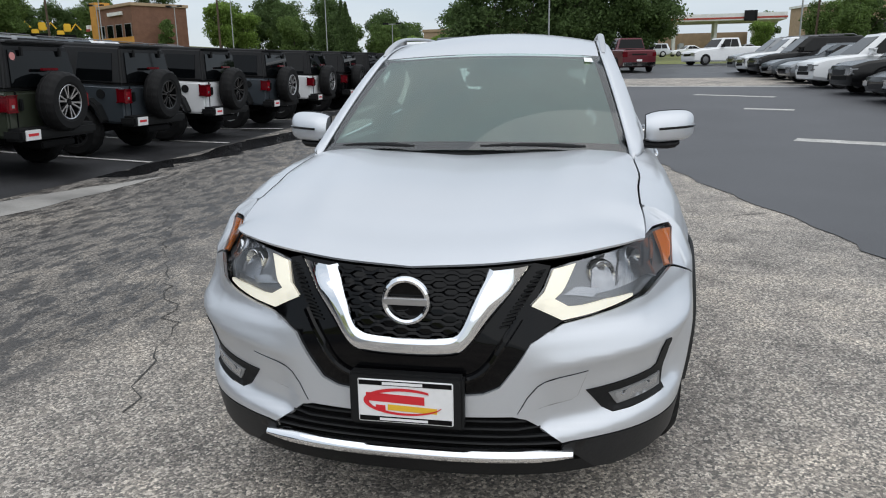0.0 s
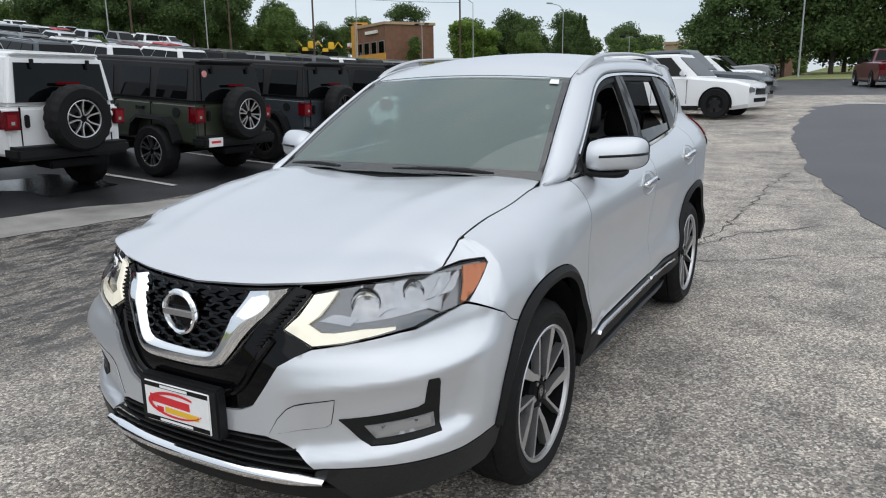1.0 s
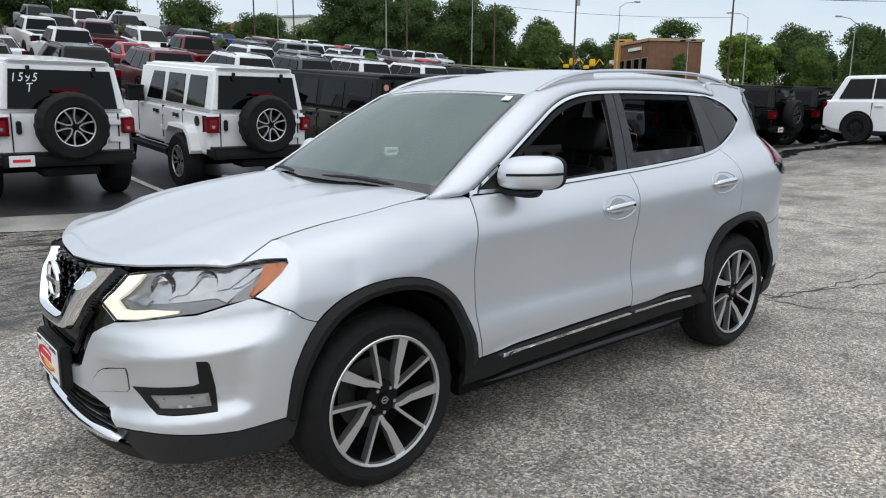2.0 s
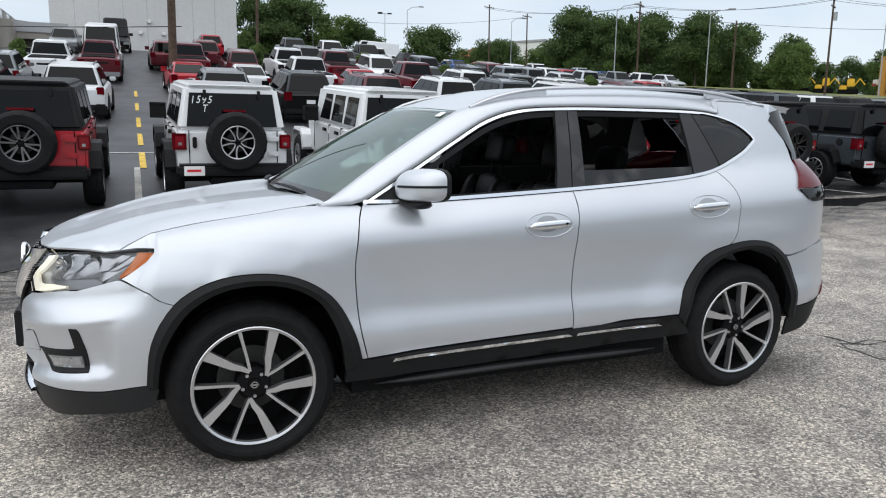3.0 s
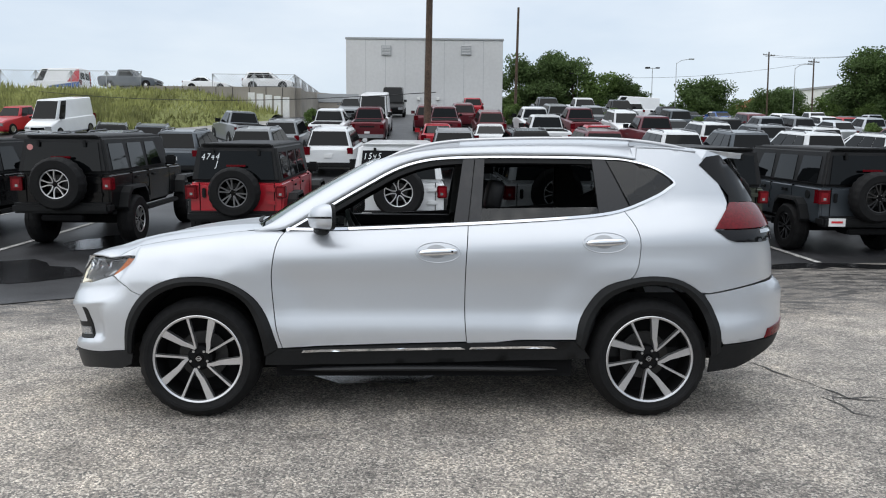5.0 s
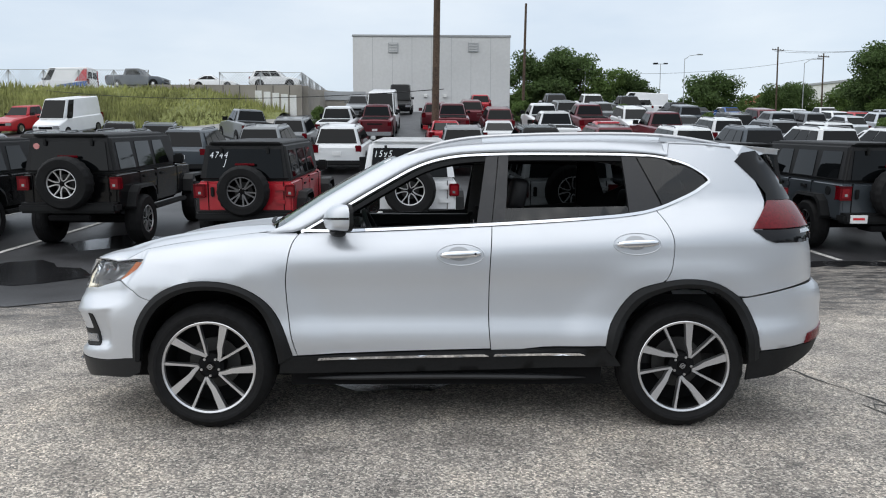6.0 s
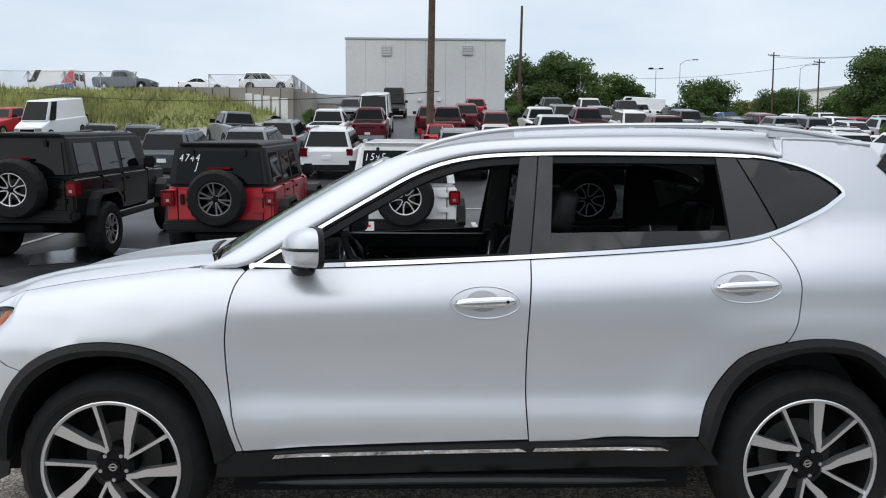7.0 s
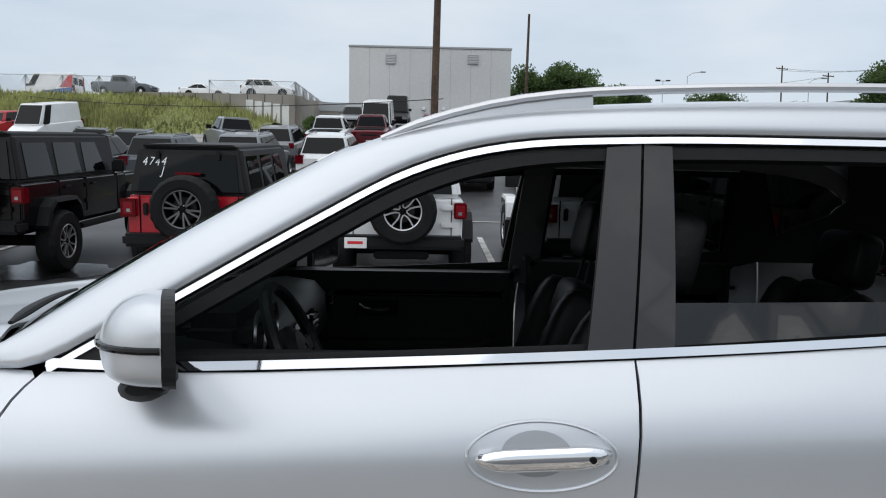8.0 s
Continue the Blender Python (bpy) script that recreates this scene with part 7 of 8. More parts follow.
PAINTS = {"white": WHITE, "black": BLACK, "grey": GREYP, "slate": SLATE, "maroon": MAROON, "red": REDP, "blue": BLUEP, "lime": LIME, "silver": SILVER, "olive": OLIVE}
KINDS = {"suv": "SUV", "long_suv": "long SUV with black wheels", "wagon": "small SUV", "sedan": "sedan", "pickup": "pickup truck", "van": "cargo van"}
made = {}


def park(kind, colour, x, y, yaw=0.0):
    far = x < -45 or y > 50
    key = (kind, colour, far)
    if key not in made:
        made[key] = plain_car(kind, PAINTS[colour], "%s %s parked in the sloping lot" % (colour, KINDS[kind]), kind == "suv", far)
        made[key].matrix_world = set_down(made[key], x, y, yaw)
        return made[key]
    return copy_thing(made[key], set_down(None, x, y, yaw))


# row straight behind the off-roaders
for y, k, c in ((-16, "suv", "grey"), (-13.2, "suv", "black"), (-10.4, "suv", "black"), (-7.7, "suv", "slate"), (-5.0, "suv", "grey"), (-2.1, "suv", "white"), (2.5, "suv", "grey"), (5.3, "suv", "black"), (8.1, "suv", "maroon"), (10.9, "suv", "white"), (13.7, "suv", "slate"), (16.5, "suv", "white"), (19.3, "suv", "white"), (22.1, "suv", "black"), (24.9, "suv", "grey"), (27.7, "suv", "slate"), (30.5, "suv", "white"), (33.3, "suv", "black"), (36.1, "suv", "grey")):
    park(k, c, -24.3 + 0.3 * math.sin(y * 3), y, random.uniform(-2, 2))
for x, y, k, c, yaw in ((-33, -14.5, "suv", "black", 20), (-30.5, -11.5, "suv", "slate", 15), (-38, -9.4, "pickup", "grey", 28), (-32, -5.4, "suv", "grey", 0), (-38, -4.0, "pickup", "white", 0), (-40, -1.9, "pickup", "maroon", 0), (-34, 2.0, "sedan", "red", 2), (-34, 4.8, "sedan", "white", -2), (-33.5, 7.6, "pickup", "white", 0), (-34, 10.4, "sedan", "red", 0), (-33.5, 13.2, "pickup", "maroon", 0), (-33.5, 16.0, "suv", "white", 0), (-33.5, 18.8, "suv", "grey", 0), (-33.5, 21.6, "suv", "white", 0), (-33.5, 24.5, "sedan", "white", 0), (-33.5, 27.5, "suv", "slate", 0),
                      (-41.5, 2.6, "pickup", "maroon", 0), (-41.5, 5.4, "suv", "maroon", 0), (-41.5, 8.2, "pickup", "white", 0), (-41.5, 11.0, "pickup", "maroon", 0), (-41.5, 14, "suv", "white", 180), (-41.5, 17, "sedan", "grey", 0), (-41.5, 20, "suv", "black", 0), (-41.5, 23, "pickup", "grey", 0), (-41.5, 26, "sedan", "white", 0),
                      (-44, -1.9, "van", "white", 180), (-62, -1.4, "van", "black", 180), (-58, -4.8, "suv", "grey", 180), (-50, 4.2, "suv", "maroon", 0), (-47, 1.6, "suv", "maroon", 0), (-60, 5.5, "suv", "red", 0), (-75, 23.8, "van", "white", 80), (-56, 14.5, "pickup", "white", 180), (-56, 17.5, "pickup", "black", 180), (-56, 11.5, "pickup", "slate", 180),
                      (-48, -24.3, "van", "white", 176), (-52, -29.5, "pickup", "red", 172)):
    park(k, c, x, y, yaw)
rnd = random.Random(11)
weights = [("white", 30), ("black", 16), ("grey", 22), ("maroon", 9), ("red", 11), ("blue", 6), ("silver", 12), ("slate", 8), ("lime", 2)]
bag = [c for c, n in weights for _ in range(n)]
for x in (-33.5, -41):
    for y in np.arange(31, 62, 2.9):
        if rnd.random() < 0.88 and (y + 2.1) / (2.4 - x) < 0.86:
            park(rnd.choice(["suv", "wagon", "sedan", "pickup"]), rnd.choice(bag), x + rnd.uniform(-0.4, 0.4), float(y) + rnd.uniform(-0.2, 0.2), rnd.choice((0, 180)) + rnd.uniform(-3, 3))
for x in (-50, -58, -68, -77, -86, -95, -104):
    for y in np.arange(8 if x > -66 else 22, 62 if x > -90 else 50, 3.0):
        if rnd.random() < 0.80 and (y + 2.1) / (2.4 - x) < 0.86 and not (x in (-58,) and y < 27) and not (x == -50 and y < 9):
            park(rnd.choice(["suv", "wagon", "sedan", "wagon", "sedan", "pickup"]), rnd.choice(bag), x + rnd.uniform(-0.6, 0.6), float(y) + rnd.uniform(-0.3, 0.3), rnd.choice((0, 180)) + rnd.uniform(-3, 3))
# end row with noses to +x, row across the drive with noses to -x, trucks up the drive
for x, y, k, c, yaw in ((-3.1, 20.35, "long_suv", "white", 171), (-3.6, 23.8, "pickup", "slate", 172), (-3.4, 27.2, "suv", "white", 180), (-4.6, 33.4, "suv", "silver", 180), (-4.5, 36.2, "suv", "white", 180), (-5, 39.4, "pickup", "grey", 180), (-5, 42.6, "pickup", "black", 180), (-5, 46, "suv", "silver", 180),
                      (10.4, 15.6, "sedan", "grey", 3), (10.4, 18.4, "sedan", "black", 3), (10.3, 21.2, "suv", "black", 3), (10.2, 24.6, "suv", "white", 3), (10.3, 27.6, "sedan", "grey", 3), (10.3, 30.4, "sedan", "slate", 3), (10.3, 33.2, "suv", "black", 3), (10.3, 36.0, "suv", "white", 3), (10.4, 39, "suv", "grey", 3),
                      (2.9, 44, "pickup", "maroon", -78), (10.6, 57, "pickup", "white", 25), (17, 58, "pickup", "white", 20), (17.5, 38, "suv", "black", 5), (19, 33, "pickup", "blue", 5), (18, 27, "pickup", "white", 5), (14, 105, "sedan", "white", 20), (9, 100, "suv", "silver", 0), (22, 108, "sedan", "grey", 10), (29, 112, "wagon", "white", 0)):
    park(k, c, x, y, yaw)


# ---- buildings and works
CLAD = mat("grey_cladding", (0.56, 0.56, 0.56), 0.7, grain=0.04, scale=3, bump=0.05, stain=0.06, stain_scale=0.12)
BROWN = mat("brown_brick", (0.17, 0.085, 0.055), 0.85, grain=0.2, scale=12, bump=0.2, stain=0.15)
OCHRE = mat("ochre_render", (0.55, 0.27, 0.05), 0.8, grain=0.08, scale=10, stain=0.1)
TAN = mat("tan_render", (0.36, 0.26, 0.17), 0.85, grain=0.08, scale=10, stain=0.12)
WHITEWALL = mat("white_render", (0.72, 0.72, 0.70), 0.8, grain=0.05, scale=8, stain=0.08)
ROOFRED = mat("red_roofing", (0.35, 0.05, 0.035), 0.7, grain=0.2, scale=10)
GALV = mat("galvanised_steel", (0.36, 0.37, 0.38), 0.5, 0.6, grain=0.1, scale=30)
WOOD = mat("creosoted_wood", (0.075, 0.05, 0.035), 0.9, grain=0.4, scale=14, bump=0.4, stain=0.3, stain_scale=2)
YELLOW = mat("safety_yellow", (0.75, 0.45, 0.02), 0.5)

b = tagged(new("windowless_building"), "tall windowless grey clad building with two louvred vents", "building")
blk("wall", CLAD, b, [(-98, -83, -7.87, 10.68, 6, 17.45)], bevel=0.05)
blk("parapet", GALV, b, [(-98.1, -82.9, -7.95, 10.76, 17.45, 17.68)], bevel=0.04)
for y0, y1, z0, z1 in ((-3.7, -2.55, 15.6, 16.75), (5.7, 6.9, 15.75, 16.8)):
    v = blk("vent", GALV, b, [(-82.98, -82.86, y0, y1, z0, z1)], "grey louvred vent")
    for k in range(6):
        blk("slat", CLAD, v, [(-82.88, -82.80, y0 + 0.08, y1 - 0.08, z0 + 0.1 + k * 0.18, z0 + 0.18 + k * 0.18)])
for y, z in ((1.6, 11.8), (0.7, 10.6), (3.0, 10.6)):
    blk("wall_lamp", WHITEWALL, b, [(-83, -82.7, y - 0.18, y + 0.18, z - 0.15, z + 0.2)], bevel=0.03)
for k in range(1, 8):
    blk("cladding_joint", GALV, b, [(-83.012, -82.99, -7.87 + k * 2.32 - 0.02, -7.87 + k * 2.32 + 0.02, 6, 17.4)])

# grassed bank, terrace and retaining wall
TOP, X_TOP = 9.15, -63.0
up = lambda x: TOP + max(0.0, X_TOP - x) * 0.10
toe_x = lambda y: -50.5 + 0.05 * (y + 10) - 6 * min(max((y + 17) / 5, 0), 1)
bank_z = lambda x, y, t: gz(toe_x(y), y) - 0.1 + (TOP - gz(toe_x(y), y) + 0.1) * max(t, 0.001) ** 0.85
bv, bf = [], []
ys = np.linspace(-120, -11.5, 44)
for y in ys:
    for t in np.linspace(0, 1, 9):
        x = toe_x(y) + (X_TOP - toe_x(y)) * t
        drop = 2.2 * min(max((y + 19) / 7, 0), 1) * t
        bv.append((x, y, bank_z(x, y, t) - drop + 0.35 * noise.noise(Vector((x * 0.3, y * 0.3, 2))) * math.sin(math.pi * t)))
for j in range(len(ys) - 1):
    for i in range(8):
        bf.append((j * 9 + i, j * 9 + i + 1, (j + 1) * 9 + i + 1, (j + 1) * 9 + i))
tagged(mesh_ob("grass_bank", bv, [f[::-1] for f in bf], GRASS), "steep bank of rough green and straw-coloured grass", "bank", kind="structure")
tv = [(X_TOP, -120, 0), (X_TOP, -10.2, 0), (-130, -10.2, 0), (-130, -120, 0), (X_TOP, -120, TOP), (X_TOP, -10.2, TOP), (-130, -10.2, up(-130)), (-130, -120, up(-130))]
tagged(mesh_ob("terrace", tv, [(0, 1, 5, 4), (1, 2, 6, 5), (2, 3, 7, 6), (3, 0, 4, 7), (4, 5, 6, 7)], WALLCON, smooth=False), "concrete-edged upper terrace above the bank", "terrace", kind="structure")
rw = tagged(new("retaining_wall"), "weathered tan concrete retaining wall with pale panels", "wall", kind="structure")
blk("wall_face", WALLCON, rw, [(X_TOP - 0.1, X_TOP + 0.5, -24, -10.4, 2, TOP + 0.25)])
blk("return_wall", WALLCON, rw, [(-86, X_TOP - 0.1, -10.4, -9.9, 2, TOP + 0.25)])
for k in range(9):
    blk("wall_joint", DARK, rw, [(X_TOP + 0.49, X_TOP + 0.515, -23.5 + k * 1.5, -23.45 + k * 1.5, 3, TOP + 0.2)])
for k in range(5):
    blk("pale_panel", WHITEWALL, rw, [(X_TOP + 0.5, X_TOP + 0.54, -14.6 + k * 0.78, -14.0 + k * 0.78, 6.6, 8.9 - k * 0.1)])
ramp = tagged(new("concrete_ramp"), "pale concrete ramp leading to the grey building", "ramp", kind="structure")
blk("deck", WALLCON, ramp, [(-90, -74, -10, -5.6, 8.6, 9.2)])
blk("side_rail", GALV, ramp, [(-74.1, -73.9, -10, -5.6, 9.2, 10.1)])
blk("wall_below", WALLCON, ramp, [(-88, -76, -9.8, -7.2, 5, 8.6)])
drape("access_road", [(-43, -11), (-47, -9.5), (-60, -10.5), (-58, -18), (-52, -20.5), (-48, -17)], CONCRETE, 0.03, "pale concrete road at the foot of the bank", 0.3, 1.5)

rnd = random.Random(5)
gv, gf = [], []
for _ in range(14000):
    t, y = rnd.random(), rnd.uniform(-60, -12)
    if y > -20 and rnd.random() < 0.5:
        continue
    x = toe_x(y) + (X_TOP - toe_x(y)) * t
    z = bank_z(x, y, t) - 2.2 * min(max((y + 19) / 7, 0), 1) * t - 0.05
    hgt, a = rnd.uniform(0.25, 0.75) * (1.4 if noise.noise(Vector((x * 0.15, y * 0.15, 7))) > 0.1 else 0.8), rnd.uniform(0, 6.28)
    dx, dy = 0.10 * math.cos(a), 0.10 * math.sin(a)
    k = len(gv)
    lean = rnd.uniform(-0.25, 0.25)
    gv += [(x - dx, y - dy, z), (x + dx, y + dy, z), (x + lean * dy * 4, y + lean, z + hgt)]
    gf.append((k, k + 1, k + 2))
WEED = mat("weed_blades", (0.24, 0.25, 0.085), 0.9, stain=0.5, stain_scale=0.25, grain=0.3, scale=3)
tagged(mesh_ob("bank_grass", gv, gf, WEED, smooth=False), "tall weeds and straw on the bank", "grass", kind="stuff")


def fence(name, pts, hgt, label):
    f = tagged(new(name), label, "fence")
    P = dens(pts, 3.0, closed=False)
    for p, q in zip(P, P[1:]):
        z = TOP
        bm = bmesh.new()
        cyl(bm, (p[0], p[1], z), (p[0], p[1], z + hgt), 0.04, seg=6)
        part("post", bm, GALV, f)
        bm = bmesh.new()
        cyl(bm, (p[0], p[1], z + hgt - 0.03), (q[0], q[1], z + hgt - 0.03), 0.025, seg=5)
        part("rail", bm, GALV, f)
        V, F = [], []
        n = 14
        for i in range(n):
            for s in (0, 1):
                a = np.array(p) + (np.array(q) - np.array(p)) * i / n
                b2 = np.array(p) + (np.array(q) - np.array(p)) * min(1, max(0, (i + (6 if s else -6)) / n))
                k = len(V)
                V += [(a[0], a[1], z), (a[0], a[1] + 0.03, z), (b2[0], b2[1] + 0.03, z + hgt), (b2[0], b2[1], z + hgt)]
                F.append((k, k + 1, k + 2, k + 3))
        mesh_ob("wire_mesh", V, F, GALV, f, smooth=False)["kind"] = "stuff"
    return f


fence("chain_link_fence", [(-63.6, -50), (-63.6, -24.5)], 1.7, "galvanised chain-link fence along the bank top")
fence("chain_link_fence", [(-63.3, -18), (-63.3, -10.5), (-78, -10.3)], 1.5, "galvanised chain-link fence on the retaining wall")
v = plain_car("van", WHITE, "white delivery van with a red and blue side on the terrace")
v.matrix_world = pose(-72, -36.1, up(-72) - 0.5, 0, 0, 82)
for nm, pts, m in (("blue_stripe", [(-0.5, 0.62), (2.9, 0.62), (2.9, 1.15), (-0.2, 0.80)], BLUEP), ("red_wedge", [(1.6, 1.15), (2.9, 1.15), (2.9, 2.35), (2.55, 2.35)], REDP)):
    for s in (1, -1):
        panel(nm, pts, lambda a, b, s=s: (a, s * (1.035 - 0.10 * max(0, b - 1.25)), b), m, v, thick=0.01, step=0.4, flip=s < 0)
for x, y, k, c, yaw in ((-70, -28.0, "pickup", "slate", -95), (-74, -21.5, "sedan", "white", -90), (-67, -13.6, "suv", "white", -92)):
    o = plain_car(k, PAINTS[c], "%s %s parked on the upper terrace" % (c, KINDS[k]))
    o.matrix_world = pose(x, y, up(x), 0, 0, yaw)

# restaurant, brick block, fuel station, pavilion
def building(name, label, x, y, z, sx, sy, sz, yaw, wall, trim, windows=4, extra=None):
    b = tagged(new(name), label, "building")
    blk("wall", wall, b, [(-sx / 2, sx / 2, -sy / 2, sy / 2, -3, sz)], bevel=0.03)
    blk("roof_edge", trim, b, [(-sx / 2 - 0.25, sx / 2 + 0.25, -sy / 2 - 0.25, sy / 2 + 0.25, sz, sz + 0.45)], bevel=0.03)
    for k in range(windows):
        xx = -sx / 2 + (k + 0.5) * sx / windows
        w = blk("window", GALV, b, [(xx - sx / windows * 0.36, xx + sx / windows * 0.36, -sy / 2 - 0.06, -sy / 2 + 0.05, 0.8, 2.9)])
        blk("pane", BGGLASS, w, [(xx - sx / windows * 0.32, xx + sx / windows * 0.32, -sy / 2 - 0.075, -sy / 2, 0.9, 2.8)])
    for nm, m, bx in extra or ():
        blk(nm, m, b, [bx])
    b.matrix_world = pose(x, y, z, 0, 0, yaw)
    return b


building("restaurant", "brown and ochre roadside restaurant with a sloped awning", -70, 109, gz(-70, 109), 12.5, 9, 5.4, -32, BROWN, TAN, 4, [("corner_tower", OCHRE, (-7.6, -5.4, -4.9, -2.5, -3, 6.6)), ("lower_band", OCHRE, (-5.0, 6.3, -4.72, -4.5, -1, 0.9)), ("sign_bar", WHITEWALL, (-1.6, 3.4, -4.8, -4.55, 4.2, 4.7)), ("awning", WHITEWALL, (-9.0, -7.6, -5.2, -3.0, 2.4, 3.2)), ("awning_stripe", ROOFRED, (-9.0, -7.6, -5.25, -5.2, 2.2, 2.6))])
building("brick_shop", "low brown brick shop with a pale upper wall", -16, 118, gz(-16, 118) + 2.8, 16, 9, 3.6, -12, BROWN, TAN, 5, [("upper_wall", TAN, (-8.1, 8.1, -4.6, 4.6, 2.3, 3.6))])
building("pale_store", "long pale store behind the trees", -26, 160, gz(-26, 160) + 1.0, 34, 16, 4.6, -12, TAN, WHITEWALL, 7)
building("pale_store", "long tan store beyond the fuel station", 70, 150, 5.5, 60, 20, 6.0, 15, TAN, WHITEWALL, 8)
building("white_office", "white office block behind the roadside trees", -150, 88, 10.0, 12, 9, 10, -60, WHITEWALL, GALV, 3)
pav = building("pavilion", "small pavilion with a red hipped roof", -160, 76.5, 9.0, 9, 9, 7.5, -70, TAN, WHITEWALL, 3)
bm = bmesh.new()
bmesh.ops.create_cone(bm, cap_ends=True, segments=4, radius1=7.4, radius2=1.0, depth=2.6, matrix=pose(0, 0, 9.2, 0, 0, 45))
part("hip_roof", bm, ROOFRED, pav)
st = tagged(new("fuel_station"), "fuel station canopy with a red band on slim columns", "building")
blk("canopy", WHITEWALL, st, [(-9.5, 9.5, -5, 5, 4.75, 5.75)], bevel=0.03)
blk("red_band", ROOFRED, st, [(-9.56, 9.56, -5.06, 5.06, 4.95, 5.2)])
blk("sign", GLOSS, st, [(3.6, 5.4, -5.25, -5.05, 4.6, 6.1)])
for x in (-6, 0.0, 6.0):
    for y in (-2.5, 2.5):
        blk("column", WHITEWALL, st, [(x - 0.2, x + 0.2, y - 0.2, y + 0.2, -1, 4.75)])
        blk("pump", GALV, st, [(x + 0.8, x + 1.5, y - 0.35, y + 0.35, -0.2, 1.7)], bevel=0.05)
blk("kiosk", TAN, st, [(-8, 6, 9, 14, -1, 3.6)])
st.matrix_world = pose(20, 121, gz(20, 121), 0, 0, -4)
for k in range(3):
    g = tagged(new("construction_machine"), "yellow construction machine by the restaurant", "machine")
    blk("cab", YELLOW, g, [(-0.2, 0.8, -0.6, 0.6, 1.1, 2.3)], bevel=0.12)
    blk("engine_cover", YELLOW, g, [(-1.2, -0.2, -0.6, 0.6, 0.6, 1.3)], bevel=0.1)
    tube("boom", [(0.7, 0, 1.2), (1.5, 0, 2.3), (2.2, 0, 1.4)], 0.12, YELLOW, g, seg=6)
    blk("track", DARK, g, [(-1.4, 1.4, -0.8, 0.8, 0, 0.7)], bevel=0.1)
    g.matrix_world = pose(-78 - k * 2.6, 101 - k * 2.2, gz(-78 - 2.6 * k, 101 - k * 2.2), 0, 0, 40)
tagged(drape("grass_verge", [(-6, 62), (30, 58), (34, 78), (-6, 78)], GRASS, 0.02, "strip of mown grass by the road"), kind="structure")
tagged(drape("grass_hill", [(-72, 62), (-60, 74), (-76, 90), (-100, 80), (-96, 64)], GRASS, 0.25, "mown grass slope above the lot"), kind="structure")


# ---- trees
def leaf_material(name, c):
    m = mat(name, c, 0.75, grain=0.25, scale=2.0, stain=0.35, stain_scale=0.5)
    n, l = m.node_tree.nodes, m.node_tree.links
    b = n["Principled BSDF"]
    b.inputs["Specular IOR Level"].default_value = 0.25
    tr, mx = n.new("ShaderNodeBsdfTranslucent"), n.new("ShaderNodeMixShader")
    mx.inputs[0].default_value = 0.4
    l.new(b.inputs["Base Color"].links[0].from_socket, tr.inputs[0])
    l.new(b.outputs[0], mx.inputs[1])
    l.new(tr.outputs[0], mx.inputs[2])
    l.new(mx.outputs[0], n["Material Output"].inputs["Surface"])
    return m


LEAF = [leaf_material("leaf_dark", (0.082, 0.128, 0.044)), leaf_material("leaf_mid", (0.115, 0.175, 0.052)), leaf_material("leaf_bright", (0.165, 0.25, 0.055))]
BARK = mat("bark", (0.07, 0.055, 0.045), 0.9, grain=0.3, scale=10, bump=0.4)


def tree_proto(seed, hgt, spread, leaf, conifer=False, leaves=5200, size=0.40):
    r = np.random.RandomState(seed)
    root = tagged(new("tree"), "leafy %s tree with an uneven crown" % ("dark conifer" if conifer else ("bright green" if leaf is LEAF[2] else "green broadleaf")), "tree", "roadside trees")
    bm = bmesh.new()
    cyl(bm, (0, 0, -0.8), (0, 0, hgt * 0.45), 0.045 * hgt * 0.5, 0.025 * hgt * 0.5, 8)
    lobes = []
    if conifer:
        for k in range(9):
            f = k / 8
            for a in r.uniform(0, 6.28, 4):
                rad = spread * (1 - f) * 0.62
                lobes.append(np.array((rad * math.cos(a), rad * math.sin(a), hgt * (0.18 + 0.78 * f), max(0.25, spread * (1 - f) * 0.5 + 0.25), 0.10 * hgt)))
    else:
        for k in range(22):
            a, f = r.uniform(0, 6.28), r.uniform(0.0, 1.0) if k < 15 else r.uniform(-0.38, 0.1)
            rad = spread * r.uniform(0.25, 0.72) * math.sin(math.pi * min(0.95, max(0.22, 0.25 + 0.62 * f)))
            lobes.append(np.array((rad * math.cos(a), rad * math.sin(a), hgt * (0.36 + 0.52 * f), spread * r.uniform(0.26, 0.46), spread * r.uniform(0.2, 0.34))))
    for q in lobes[:10]:
        cyl(bm, (0, 0, hgt * 0.30), (q[0] * 0.8, q[1] * 0.8, q[2]), 0.012 * hgt, 0.004 * hgt, 5)
    part("trunk", bm, BARK, root)
    V, F = [], []
    per = int(leaves * 1.6) // len(lobes)
    for q in lobes:
        d = r.normal(size=(per, 3))
        d /= np.linalg.norm(d, axis=1)[:, None]
        rad = r.uniform(0.35, 1.1, per)
        for i in range(per):
            c = q[:3] + d[i] * np.array((q[3], q[3], q[4])) * rad[i]
            u, w = r.normal(size=3), r.normal(size=3)
            u /= np.linalg.norm(u)
            w -= u * np.dot(u, w)
            w /= np.linalg.norm(w)
            s = size * r.uniform(0.5, 1.2)
            k = len(V)
            V += [c - u * s * 0.5, c + w * s * 0.32, c + u * s * 0.5, c - w * s * 0.32]
            F.append((k, k + 1, k + 2, k + 3))
    cr = mesh_ob("crown", V, F, leaf, root, smooth=False)
    cr["kind"] = "stuff"
    return root


